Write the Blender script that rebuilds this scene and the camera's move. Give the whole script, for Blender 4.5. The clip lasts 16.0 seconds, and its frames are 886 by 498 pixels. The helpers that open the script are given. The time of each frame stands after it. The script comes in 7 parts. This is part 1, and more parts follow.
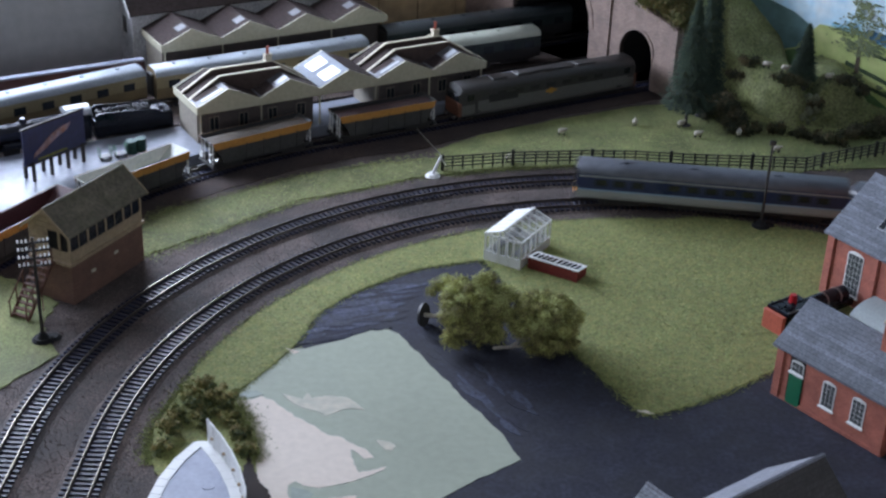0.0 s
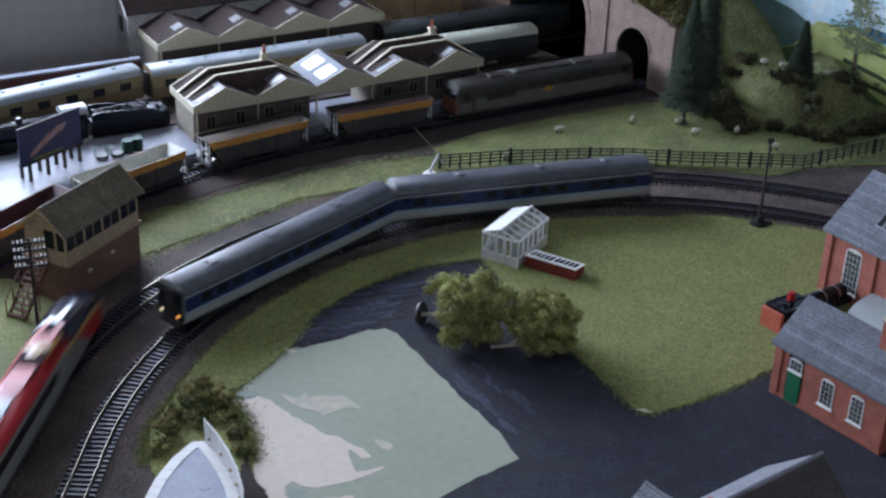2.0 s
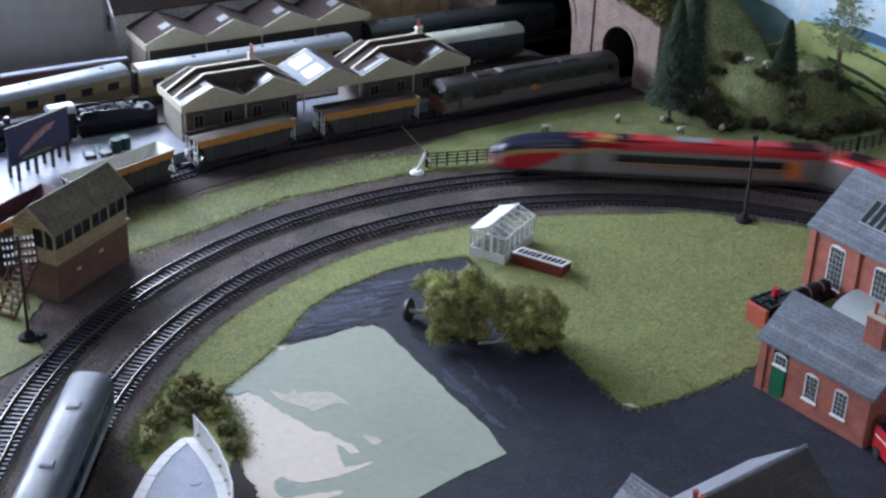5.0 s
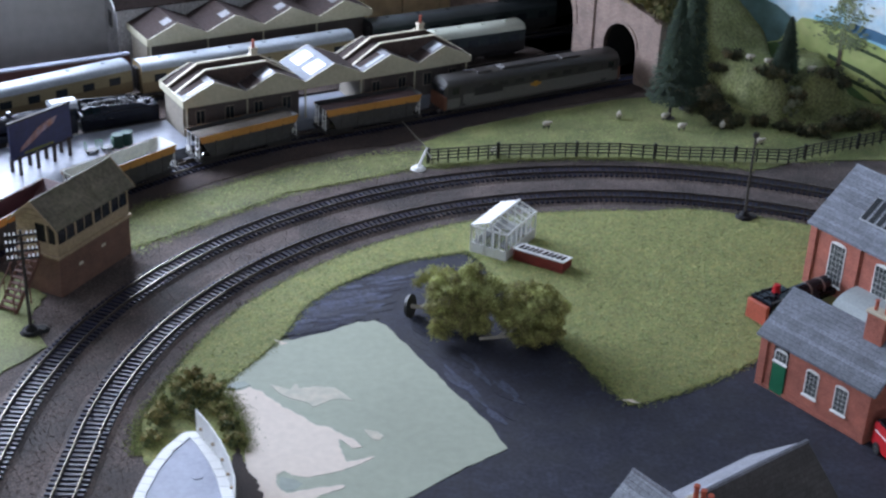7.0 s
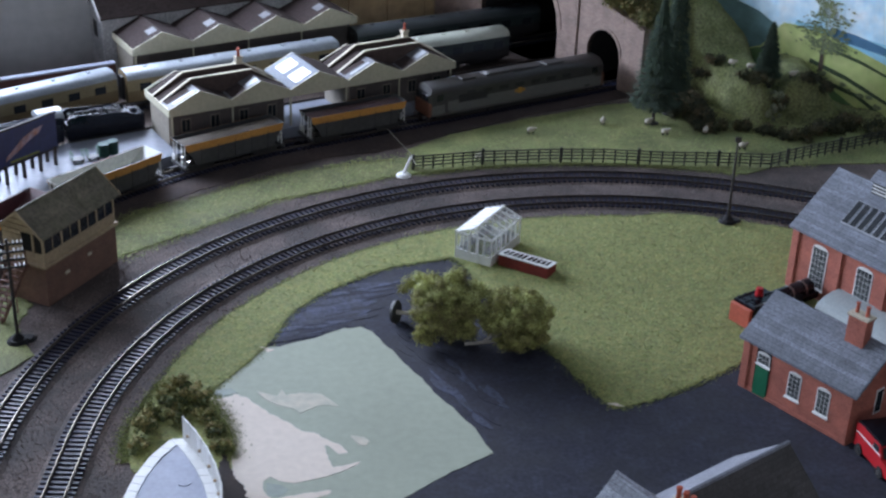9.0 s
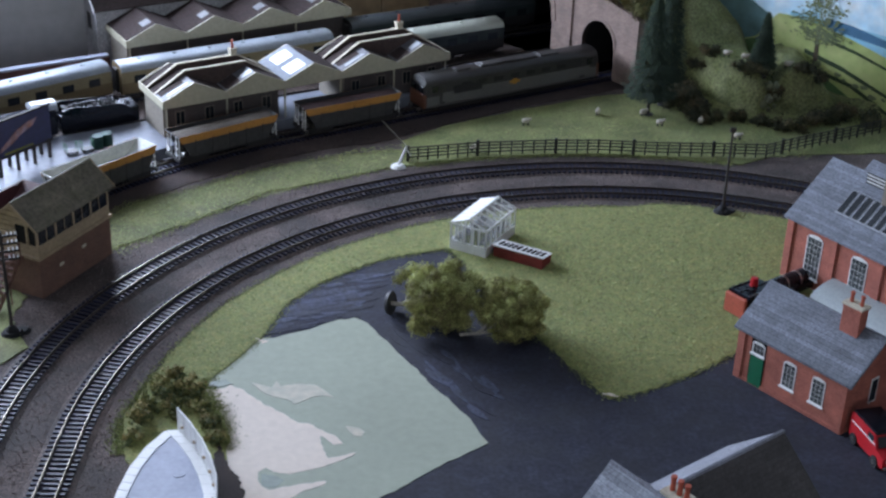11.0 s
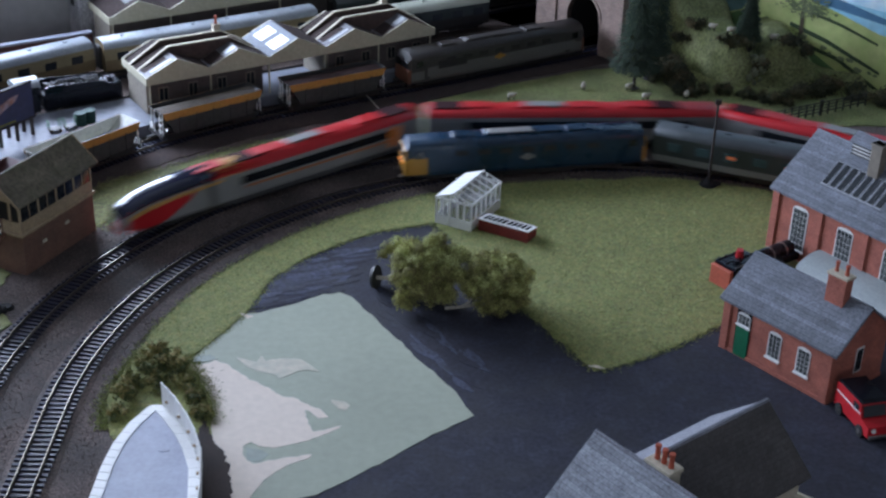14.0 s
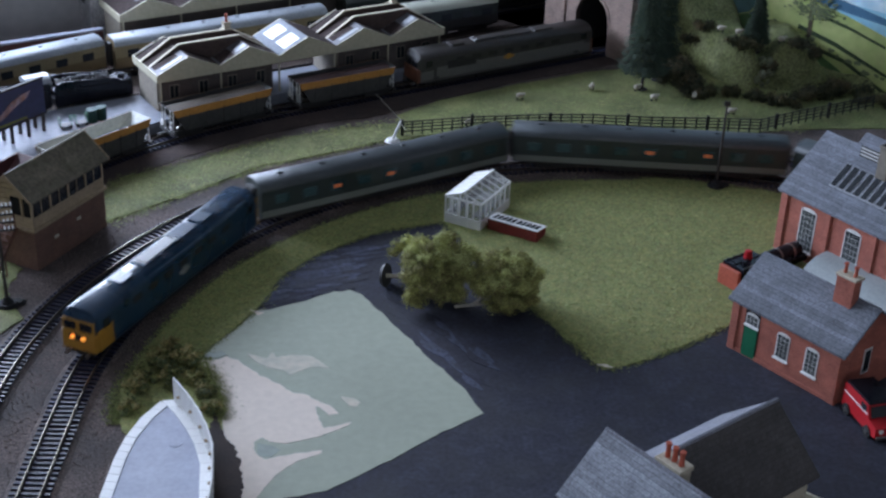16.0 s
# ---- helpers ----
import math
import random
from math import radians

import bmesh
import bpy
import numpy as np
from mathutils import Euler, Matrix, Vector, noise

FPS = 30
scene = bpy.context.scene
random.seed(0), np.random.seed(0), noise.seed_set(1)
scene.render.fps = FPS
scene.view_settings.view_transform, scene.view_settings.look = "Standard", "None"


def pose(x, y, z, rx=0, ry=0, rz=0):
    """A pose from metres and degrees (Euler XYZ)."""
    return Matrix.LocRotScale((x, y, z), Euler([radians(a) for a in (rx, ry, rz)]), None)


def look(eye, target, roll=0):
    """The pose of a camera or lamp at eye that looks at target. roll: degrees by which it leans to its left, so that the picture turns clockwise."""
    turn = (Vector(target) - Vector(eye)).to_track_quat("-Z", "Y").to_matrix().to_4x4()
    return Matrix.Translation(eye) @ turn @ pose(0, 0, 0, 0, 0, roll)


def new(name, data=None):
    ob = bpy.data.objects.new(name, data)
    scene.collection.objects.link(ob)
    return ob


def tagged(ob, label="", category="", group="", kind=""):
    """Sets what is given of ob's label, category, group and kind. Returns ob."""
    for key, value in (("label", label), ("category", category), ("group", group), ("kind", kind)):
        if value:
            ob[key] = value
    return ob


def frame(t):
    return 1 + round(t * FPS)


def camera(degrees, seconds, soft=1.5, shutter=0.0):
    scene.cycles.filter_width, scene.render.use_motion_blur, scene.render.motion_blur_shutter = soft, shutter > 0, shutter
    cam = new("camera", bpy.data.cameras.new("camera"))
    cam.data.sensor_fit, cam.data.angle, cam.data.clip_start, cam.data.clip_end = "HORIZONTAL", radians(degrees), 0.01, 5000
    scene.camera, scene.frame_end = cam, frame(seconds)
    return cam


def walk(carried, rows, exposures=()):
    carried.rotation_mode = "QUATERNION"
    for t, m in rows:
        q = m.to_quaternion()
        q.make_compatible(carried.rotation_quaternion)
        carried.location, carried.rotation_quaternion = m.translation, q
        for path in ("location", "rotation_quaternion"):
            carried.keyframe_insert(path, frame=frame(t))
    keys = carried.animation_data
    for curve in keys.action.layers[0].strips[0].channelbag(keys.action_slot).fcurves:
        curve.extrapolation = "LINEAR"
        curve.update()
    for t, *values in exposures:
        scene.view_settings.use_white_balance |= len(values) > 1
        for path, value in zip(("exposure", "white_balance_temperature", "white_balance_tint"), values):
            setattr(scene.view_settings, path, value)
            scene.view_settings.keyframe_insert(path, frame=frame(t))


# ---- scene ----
cam = camera(35.09, 16.0, soft=2.5, shutter=0.8)
PATH = [
    (0, pose(0.0020, 0.0092, 0.6546, 0, 0, 0.744) @ pose(0, 0, 0, 62.898, 0, 0) @ pose(0, 0, 0, 0, 0, 2.226)),
    (0.5, pose(0.0013, 0.0094, 0.6583, 0, 0, 0.656) @ pose(0, 0, 0, 63.025, 0, 0) @ pose(0, 0, 0, 0, 0, 2.136)),
    (1, pose(0.0021, 0.0076, 0.6581, 0, 0, 0.608) @ pose(0, 0, 0, 63.119, 0, 0) @ pose(0, 0, 0, 0, 0, 2.008)),
    (1.5, pose(0.0038, 0.0082, 0.6565, 0, 0, 0.649) @ pose(0, 0, 0, 63.080, 0, 0) @ pose(0, 0, 0, 0, 0, 1.974)),
    (2, pose(0.0029, 0.0123, 0.6536, 0, 0, 0.666) @ pose(0, 0, 0, 62.829, 0, 0) @ pose(0, 0, 0, 0, 0, 2.076)),
    (2.5, pose(0.0026, 0.0124, 0.6532, 0, 0, 0.581) @ pose(0, 0, 0, 62.773, 0, 0) @ pose(0, 0, 0, 0, 0, 2.089)),
    (3, pose(0.0058, 0.0102, 0.6557, 0, 0, 0.440) @ pose(0, 0, 0, 62.860, 0, 0) @ pose(0, 0, 0, 0, 0, 1.940)),
    (3.5, pose(0.0061, 0.0090, 0.6565, 0, 0, 0.265) @ pose(0, 0, 0, 62.929, 0, 0) @ pose(0, 0, 0, 0, 0, 1.780)),
    (4, pose(0.0059, 0.0074, 0.6550, 0, 0, 0.176) @ pose(0, 0, 0, 62.896, 0, 0) @ pose(0, 0, 0, 0, 0, 1.898)),
    (6.5, pose(-0.0018, -0.0000, 0.6544, 0, 0, 0.066) @ pose(0, 0, 0, 62.850, 0, 0) @ pose(0, 0, 0, 0, 0, 2.386)),
    (7, pose(0.0000, 0.0000, 0.6544, 0, 0, 0.000) @ pose(0, 0, 0, 62.767, 0, 0) @ pose(0, 0, 0, 0, 0, 2.370)),
    (7.5, pose(0.0017, -0.0022, 0.6540, 0, 0, -0.137) @ pose(0, 0, 0, 62.721, 0, 0) @ pose(0, 0, 0, 0, 0, 2.293)),
    (8, pose(-0.0006, -0.0035, 0.6562, 0, 0, -0.177) @ pose(0, 0, 0, 62.769, 0, 0) @ pose(0, 0, 0, 0, 0, 2.332)),
    (8.5, pose(0.0019, -0.0069, 0.6576, 0, 0, -0.360) @ pose(0, 0, 0, 63.056, 0, 0) @ pose(0, 0, 0, 0, 0, 2.262)),
    (11, pose(0.0053, -0.0071, 0.6552, 0, 0, -0.679) @ pose(0, 0, 0, 62.785, 0, 0) @ pose(0, 0, 0, 0, 0, 2.073)),
    (11.5, pose(0.0038, -0.0089, 0.6516, 0, 0, -0.766) @ pose(0, 0, 0, 62.433, 0, 0) @ pose(0, 0, 0, 0, 0, 2.146)),
    (12, pose(0.0043, -0.0091, 0.6514, 0, 0, -0.896) @ pose(0, 0, 0, 62.183, 0, 0) @ pose(0, 0, 0, 0, 0, 2.129)),
    (12.5, pose(0.0070, -0.0100, 0.6492, 0, 0, -1.038) @ pose(0, 0, 0, 62.268, 0, 0) @ pose(0, 0, 0, 0, 0, 2.086)),
    (13, pose(0.0099, -0.0111, 0.6521, 0, 0, -1.148) @ pose(0, 0, 0, 62.262, 0, 0) @ pose(0, 0, 0, 0, 0, 1.819)),
    (13.5, pose(0.0107, -0.0093, 0.6497, 0, 0, -1.210) @ pose(0, 0, 0, 62.245, 0, 0) @ pose(0, 0, 0, 0, 0, 1.854)),
    (14, pose(0.0102, -0.0070, 0.6468, 0, 0, -1.172) @ pose(0, 0, 0, 62.054, 0, 0) @ pose(0, 0, 0, 0, 0, 1.882)),
    (14.5, pose(0.0091, -0.0091, 0.6463, 0, 0, -1.291) @ pose(0, 0, 0, 62.017, 0, 0) @ pose(0, 0, 0, 0, 0, 2.034)),
    (15, pose(0.0067, -0.0118, 0.6486, 0, 0, -1.170) @ pose(0, 0, 0, 62.106, 0, 0) @ pose(0, 0, 0, 0, 0, 2.042)),
    (15.5, pose(0.0049, -0.0134, 0.6490, 0, 0, -1.219) @ pose(0, 0, 0, 62.193, 0, 0) @ pose(0, 0, 0, 0, 0, 2.098)),
    (16, pose(0.0026, -0.0133, 0.6480, 0, 0, -1.093) @ pose(0, 0, 0, 62.067, 0, 0) @ pose(0, 0, 0, 0, 0, 2.297)),
]
walk(cam, PATH, exposures=[(0.0, -0.46, 6500, 10), (1.5, -0.53, 6480, 10), (3.5, -0.50, 6450, 10), (4.5, -0.32, 6450, 10), (6.3, -0.19, 6450, 10), (7.0, -0.24, 6450, 10), (8.7, -0.40, 6400, 10), (10.8, -0.42, 6350, 10), (12.0, -0.53, 6300, 10), (12.5, -0.57, 6280, 10), (14.0, -0.57, 6250, 10), (16.0, -0.63, 6250, 10)])

# ---- light: two daylight windows at the back, plus an added rear fill ----
world = bpy.data.worlds.new("daylight")
scene.world = world
world.use_nodes = True
sky = world.node_tree.nodes.new("ShaderNodeTexSky")
sky.sky_type, sky.sun_disc = "NISHITA", False
sky.sun_elevation, sky.sun_rotation = radians(35), radians(200)
world.node_tree.nodes["Background"].inputs[1].default_value = 0.08
world.node_tree.links.new(sky.outputs[0], world.node_tree.nodes["Background"].inputs[0])


def window_light(name, eye, target, w, h, watts, colour):
    data = bpy.data.lights.new(name, "AREA")
    data.shape, data.size, data.size_y, data.energy, data.color = "RECTANGLE", w, h, watts, colour
    new(name, data).matrix_basis = look(eye, target)


window_light("window_daylight", (-0.92, 1.99, 0.50), (0.12, 0.80, 0.08), 1.0, 0.52, 63, (0.685, 0.78, 1.0))
window_light("window_daylight_side", (-1.56, 1.63, 0.50), (0.3, 1.35, 0.08), 0.6, 0.52, 15, (0.685, 0.78, 1.0))
# unseen fill light added behind the camera to brighten faces turned towards it
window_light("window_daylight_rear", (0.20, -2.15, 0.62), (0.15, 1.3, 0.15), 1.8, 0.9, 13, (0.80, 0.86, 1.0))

# ---- helpers: all sizes below are in millimetres ----
MM = 0.001


class Geo:
    """Collects faces in millimetres, each with a material slot."""

    def __init__(self):
        self.v, self.f, self.m = [], [], []

    def add(self, verts, faces, slot=0):
        n = len(self.v)
        self.v += [tuple(p) for p in verts]
        self.f += [tuple(i + n for i in f) for f in faces]
        self.m += [slot] * len(faces)
        return self

    def box(self, x0, x1, y0, y1, z0, z1, slot=0, c=0.0):
        if c <= 0:
            return self.add([(x, y, z) for z in (z0, z1) for x, y in ((x0, y0), (x1, y0), (x1, y1), (x0, y1))],
                            [(3, 2, 1, 0), (4, 5, 6, 7), (0, 1, 5, 4), (1, 2, 6, 5), (2, 3, 7, 6), (3, 0, 4, 7)], slot)
        rings = []
        for z, d in ((z0, c), (z0 + c, 0), (z1 - c, 0), (z1, c)):
            a, b, e, g = x0 + d, x1 - d, y0 + d, y1 - d
            k = c * 0.7
            rings.append([(a + k, e, z), (b - k, e, z), (b, e + k, z), (b, g - k, z), (b - k, g, z), (a + k, g, z), (a, g - k, z), (a, e + k, z)])
        return self.loft(rings, slot)

    def loft(self, rings, slot=0, caps=True, slots=None):
        n, k = len(self.v), len(rings[0])
        for r in rings:
            self.v += [tuple(p) for p in r]
        for i in range(len(rings) - 1):
            for j in range(k):
                a, b = n + i * k + j, n + i * k + (j + 1) % k
                self.f.append((a, b, b + k, a + k))
                self.m.append(slots[j] if slots else slot)
        if caps:
            self.f.append(tuple(n + k - 1 - j for j in range(k)))
            self.f.append(tuple(n + (len(rings) - 1) * k + j for j in range(k)))
            self.m += [slot, slot]
        return self

    def prism(self, poly, z0, z1, slot=0):
        return self.loft([[(x, y, z0) for x, y in poly], [(x, y, z1) for x, y in poly]], slot)

    def side(self, poly, y0, y1, slot=0):
        """A prism of an x, z outline between two y."""
        return self.loft([[(x, y1, z) for x, z in poly], [(x, y0, z) for x, z in poly]], slot)

    def ends(self, poly, x0, x1, slot=0):
        """A prism of a y, z outline between two x."""
        return self.loft([[(x0, y, z) for y, z in poly], [(x1, y, z) for y, z in poly]], slot)

    def tube(self, a, b, r0, r1=None, n=8, slot=0):
        a, b = Vector(a), Vector(b)
        r1 = r0 if r1 is None else r1
        d = (b - a).normalized()
        s = d.orthogonal().normalized()
        t = d.cross(s)
        return self.loft([[p + (s * math.cos(2 * math.pi * i / n) + t * math.sin(2 * math.pi * i / n)) * r for i in range(n)]
                          for p, r in ((a, r0), (b, r1))], slot)

    def build(self, name, mats, smooth=False):
        me = bpy.data.meshes.new(name)
        me.from_pydata([(x * MM, y * MM, z * MM) for x, y, z in self.v], [], self.f)
        for m in mats if isinstance(mats, (list, tuple)) else [mats]:
            me.materials.append(m)
        me.polygons.foreach_set("material_index", self.m)
        if smooth:
            keep = smooth if isinstance(smooth, (set, tuple)) else None
            me.polygons.foreach_set("use_smooth", [keep is None or m in keep for m in self.m])
        me.validate()
        me.update()
        return me


def part(name, geo, mats, parent=None, label="", at=None, smooth=False, kind=""):
    """Links a Geo (or a ready mesh) as one mesh object under a thing or a part."""
    ob = new(name, geo if isinstance(geo, bpy.types.Mesh) else geo.build(name, mats, smooth))
    if parent:
        ob.parent = parent
    if at is not None:
        ob.matrix_basis = at
    return tagged(ob, label, kind=kind)


def mm(x, y, z=0, rx=0, ry=0, rz=0):
    return pose(x * MM, y * MM, z * MM, rx, ry, rz)


def thing(name, at, label, category, group=""):
    ob = new(name)
    ob.empty_display_size = 0.02
    ob.matrix_basis = at
    return tagged(ob, label, category, group)


def material(name, colour, rough=0.7, metal=0.0, vary=0.25, grain=400, stain=25, bump=0.0, second=None, mix=0.5, gloss=0.5, random_piece=0.0, sharp=0.12, blotch=0.7):
    """Two scales of variation: fine grain and broad stains (sizes in cycles per metre); second: a colour of patches."""
    m = bpy.data.materials.new(name)
    m.use_nodes = True
    t = m.node_tree
    b = t.nodes["Principled BSDF"]
    b.inputs["Metallic"].default_value = metal
    b.inputs["Specular IOR Level"].default_value = gloss
    co = t.nodes.new("ShaderNodeTexCoord")

    def tex(scale, detail=4):
        n = t.nodes.new("ShaderNodeTexNoise")
        n.inputs["Scale"].default_value, n.inputs["Detail"].default_value = scale, detail
        t.links.new(co.outputs["Object"], n.inputs["Vector"])
        return n.outputs["Fac"]

    def span(value, a, b2, lo=0.3, hi=0.7):
        n = t.nodes.new("ShaderNodeMapRange")
        for i, v in zip(("From Min", "From Max", "To Min", "To Max"), (lo, hi, a, b2)):
            n.inputs[i].default_value = v
        t.links.new(value, n.inputs["Value"])
        return n.outputs[0]

    def times(a, c):
        n = t.nodes.new("ShaderNodeMath")
        n.operation = "MULTIPLY"
        t.links.new(a, n.inputs[0])
        t.links.new(c, n.inputs[1])
        return n.outputs[0]

    fine, broad = tex(grain), tex(stain, 3)
    k = times(span(fine, 1 - vary, 1 + vary), span(broad, 1 - vary * blotch, 1 + vary * blotch))
    if random_piece:
        info = t.nodes.new("ShaderNodeObjectInfo")
        k = times(k, span(info.outputs["Random"], 1 - random_piece, 1 + random_piece, 0, 1))
    base = t.nodes.new("ShaderNodeMix")
    base.data_type = "RGBA"
    base.inputs["A"].default_value = (*colour, 1)
    base.inputs["B"].default_value = (*(second or colour), 1)
    t.links.new(span(tex(stain * 2.3, 5), 0, 1, mix - sharp, mix + sharp), base.inputs["Factor"])
    v = t.nodes.new("ShaderNodeVectorMath")
    v.operation = "SCALE"
    t.links.new(base.outputs["Result"], v.inputs[0])
    t.links.new(k, v.inputs["Scale"])
    t.links.new(v.outputs[0], b.inputs["Base Color"])
    t.links.new(span(broad, max(rough - 0.12, 0.03), min(rough + 0.12, 1)), b.inputs["Roughness"])
    if bump:
        n = t.nodes.new("ShaderNodeBump")
        n.inputs["Strength"].default_value, n.inputs["Distance"].default_value = 0.8, bump * MM
        t.links.new(fine, n.inputs["Height"])
        t.links.new(n.outputs[0], b.inputs["Normal"])
    return m


def courses(name, colour, mortar, width, height, rough=0.85, vary=0.3):
    """Brick or slate courses printed on card, on faces at any angle of the thing: bricks along the wall's own run."""
    m = material(name, colour, rough, vary=vary, grain=900, stain=60)
    t = m.node_tree
    b = t.nodes["Principled BSDF"]
    scale = next(n for n in t.nodes if n.type == "VECT_MATH")
    co = t.nodes.new("ShaderNodeTexCoord")
    sep, com = t.nodes.new("ShaderNodeSeparateXYZ"), t.nodes.new("ShaderNodeCombineXYZ")
    add = t.nodes.new("ShaderNodeMath")
    t.links.new(co.outputs["Object"], sep.inputs[0])
    t.links.new(sep.outputs["X"], add.inputs[0])
    t.links.new(sep.outputs["Y"], add.inputs[1])
    t.links.new(add.outputs[0], com.inputs["X"])
    t.links.new(sep.outputs["Z"], com.inputs["Y"])
    br = t.nodes.new("ShaderNodeTexBrick")
    br.inputs["Color1"].default_value, br.inputs["Color2"].default_value = (1, 1, 1, 1), (0.78, 0.74, 0.74, 1)
    br.inputs["Mortar"].default_value = (*mortar, 1)
    br.inputs["Scale"].default_value = 1
    br.inputs["Mortar Size"].default_value = height * MM * 0.09
    br.inputs["Brick Width"].default_value, br.inputs["Row Height"].default_value = width * MM, height * MM
    t.links.new(com.outputs[0], br.inputs["Vector"])
    mul = t.nodes.new("ShaderNodeMix")
    mul.data_type, mul.blend_type = "RGBA", "MULTIPLY"
    mul.inputs["Factor"].default_value = 1
    t.links.new(scale.outputs[0], mul.inputs["A"])
    t.links.new(br.outputs["Color"], mul.inputs["B"])
    t.links.new(mul.outputs["Result"], b.inputs["Base Color"])
    n = t.nodes.new("ShaderNodeBump")
    n.inputs["Strength"].default_value, n.inputs["Distance"].default_value = 0.6, 0.15 * MM
    t.links.new(br.outputs["Color"], n.inputs["Height"])
    t.links.new(n.outputs[0], b.inputs["Normal"])
    return m


def glow(name, colour, strength):
    m = bpy.data.materials.new(name)
    m.use_nodes = True
    b = m.node_tree.nodes["Principled BSDF"]
    b.inputs["Base Color"].default_value = (*colour, 1)
    b.inputs["Emission Color"].default_value = (*colour, 1)
    b.inputs["Emission Strength"].default_value = strength
    return m


# ---- materials ----
BALLAST = material("ballast", (0.090, 0.068, 0.060), 0.95, vary=0.8, grain=480, stain=14, bump=1.0, second=(0.058, 0.044, 0.040))
TARMAC = material("painted_tarmac", (0.015, 0.016, 0.028), 0.85, vary=0.4, grain=260, stain=22, bump=0.3, second=(0.022, 0.024, 0.040), mix=0.56, sharp=0.1)
GRASS = material("grass_mat", (0.185, 0.216, 0.070), 0.95, vary=0.42, grain=480, stain=60, bump=1.0, second=(0.235, 0.225, 0.076), sharp=0.2, blotch=0.2)
FIELD = material("field_grass", (0.135, 0.165, 0.055), 0.95, vary=0.45, grain=600, stain=16, bump=1.0, second=(0.19, 0.19, 0.075), sharp=0.25)
# patchy field grass, made darker to hold the station's shade
STRIP = material("shaded_verge_grass", (0.112, 0.130, 0.046), 0.95, vary=0.5, grain=600, stain=22, bump=1.0, second=(0.165, 0.165, 0.068), sharp=0.2)
HILL = material("hill_grass", (0.120, 0.136, 0.044), 0.95, vary=0.45, grain=300, stain=18, bump=1.5, second=(0.20, 0.21, 0.095), sharp=0.2)
BARE = material("bare_painted_board", (0.355, 0.385, 0.305), 0.65, vary=0.06, grain=120, stain=9, gloss=0.2)
PAPER = material("torn_paper_patch", (0.68, 0.59, 0.50), 0.75, vary=0.05, grain=150, stain=12)
RAIL = material("nickel_silver_rail", (0.22, 0.19, 0.15), 0.36, 1.0, vary=0.12, grain=300, stain=20)
RAILSIDE = material("dull_rail_side", (0.05, 0.042, 0.038), 0.8, 0.0, gloss=0.2)
# dark ballast colour that also holds painted shade
SHADECINDER = material("shaded_cinder_ballast", (0.029, 0.019, 0.017), 0.95, vary=0.55, grain=700, stain=16, bump=0.8, second=(0.045, 0.029, 0.024), sharp=0.2)
SLEEPER = material("plastic_sleeper", (0.016, 0.0175, 0.036), 0.45, vary=0.25, random_piece=0.3, gloss=0.26)
BRICK = courses("red_brick_paper", (0.40, 0.135, 0.095), (0.95, 0.9, 0.85), 3.2, 1.1)
BROWNBRICK = courses("brown_brick_paper", (0.18, 0.10, 0.072), (0.9, 0.88, 0.85), 3.2, 1.1)
SLATE = courses("slate_paper", (0.19, 0.21, 0.25), (0.55, 0.55, 0.55), 5.0, 2.2, 0.6, 0.35)
TILE = courses("grey_tile_paper", (0.27, 0.285, 0.33), (0.5, 0.5, 0.5), 4.0, 2.4, 0.55, 0.3)
STONE = courses("pink_stone_paper", (0.29, 0.215, 0.18), (0.8, 0.78, 0.75), 5.5, 2.2)
CREAM = material("cream_card", (0.44, 0.41, 0.30), 0.6, vary=0.1, grain=200, stain=15)
TAUPE = material("taupe_card", (0.20, 0.175, 0.14), 0.7, vary=0.15, grain=200, stain=15)
OLIVE = material("olive_felt_roof", (0.15, 0.125, 0.092), 0.85, vary=0.3, grain=300, stain=30, bump=0.3, second=(0.095, 0.088, 0.058), sharp=0.15)
DARK = material("dark_underframe", (0.018, 0.017, 0.017), 0.6, vary=0.3)
BLACK = material("black_void", (0.006, 0.006, 0.007), 0.9, vary=0.2)
LOCOBLACK = material("black_loco_paint", (0.008, 0.009, 0.014), 0.22, vary=0.2, gloss=0.3)
WHITE = material("white_plastic", (0.78, 0.78, 0.76), 0.45, vary=0.05)
GREYTOP = material("grey_platform_paint", (0.34, 0.365, 0.45), 0.55, vary=0.08, grain=300, stain=20, second=(0.29, 0.315, 0.39), sharp=0.2)
PLATFORM = material("glossy_platform", (0.175, 0.19, 0.225), 0.5, vary=0.12, grain=120, stain=14, gloss=0.25, second=(0.19, 0.20, 0.235), sharp=0.2)
STEEL = material("steel_wheel", (0.35, 0.33, 0.31), 0.35, 1.0, vary=0.2)
PANE = material("dark_window", (0.02, 0.024, 0.028), 0.12, vary=0.2)
WOODPOLE = material("dark_timber", (0.03, 0.025, 0.022), 0.8, vary=0.4, grain=300)
TIMBER = material("ochre_timber", (0.36, 0.27, 0.17), 0.7, vary=0.2, grain=300, stain=40)
BROWNMETAL = material("rusty_brown_stair", (0.13, 0.06, 0.04), 0.7, vary=0.3)
ORANGE = material("orange_band", (0.44, 0.20, 0.045), 0.5, vary=0.15)
GREY = material("grey_wagon_paint", (0.043, 0.042, 0.042), 0.55, vary=0.25, grain=200, stain=40)
MAROON = material("maroon_wagon", (0.075, 0.028, 0.03), 0.6, vary=0.3)
GREENDOOR = material("green_door_paint", (0.01, 0.13, 0.06), 0.5, vary=0.12)
RED = material("red_enamel", (0.52, 0.025, 0.018), 0.3, vary=0.08)

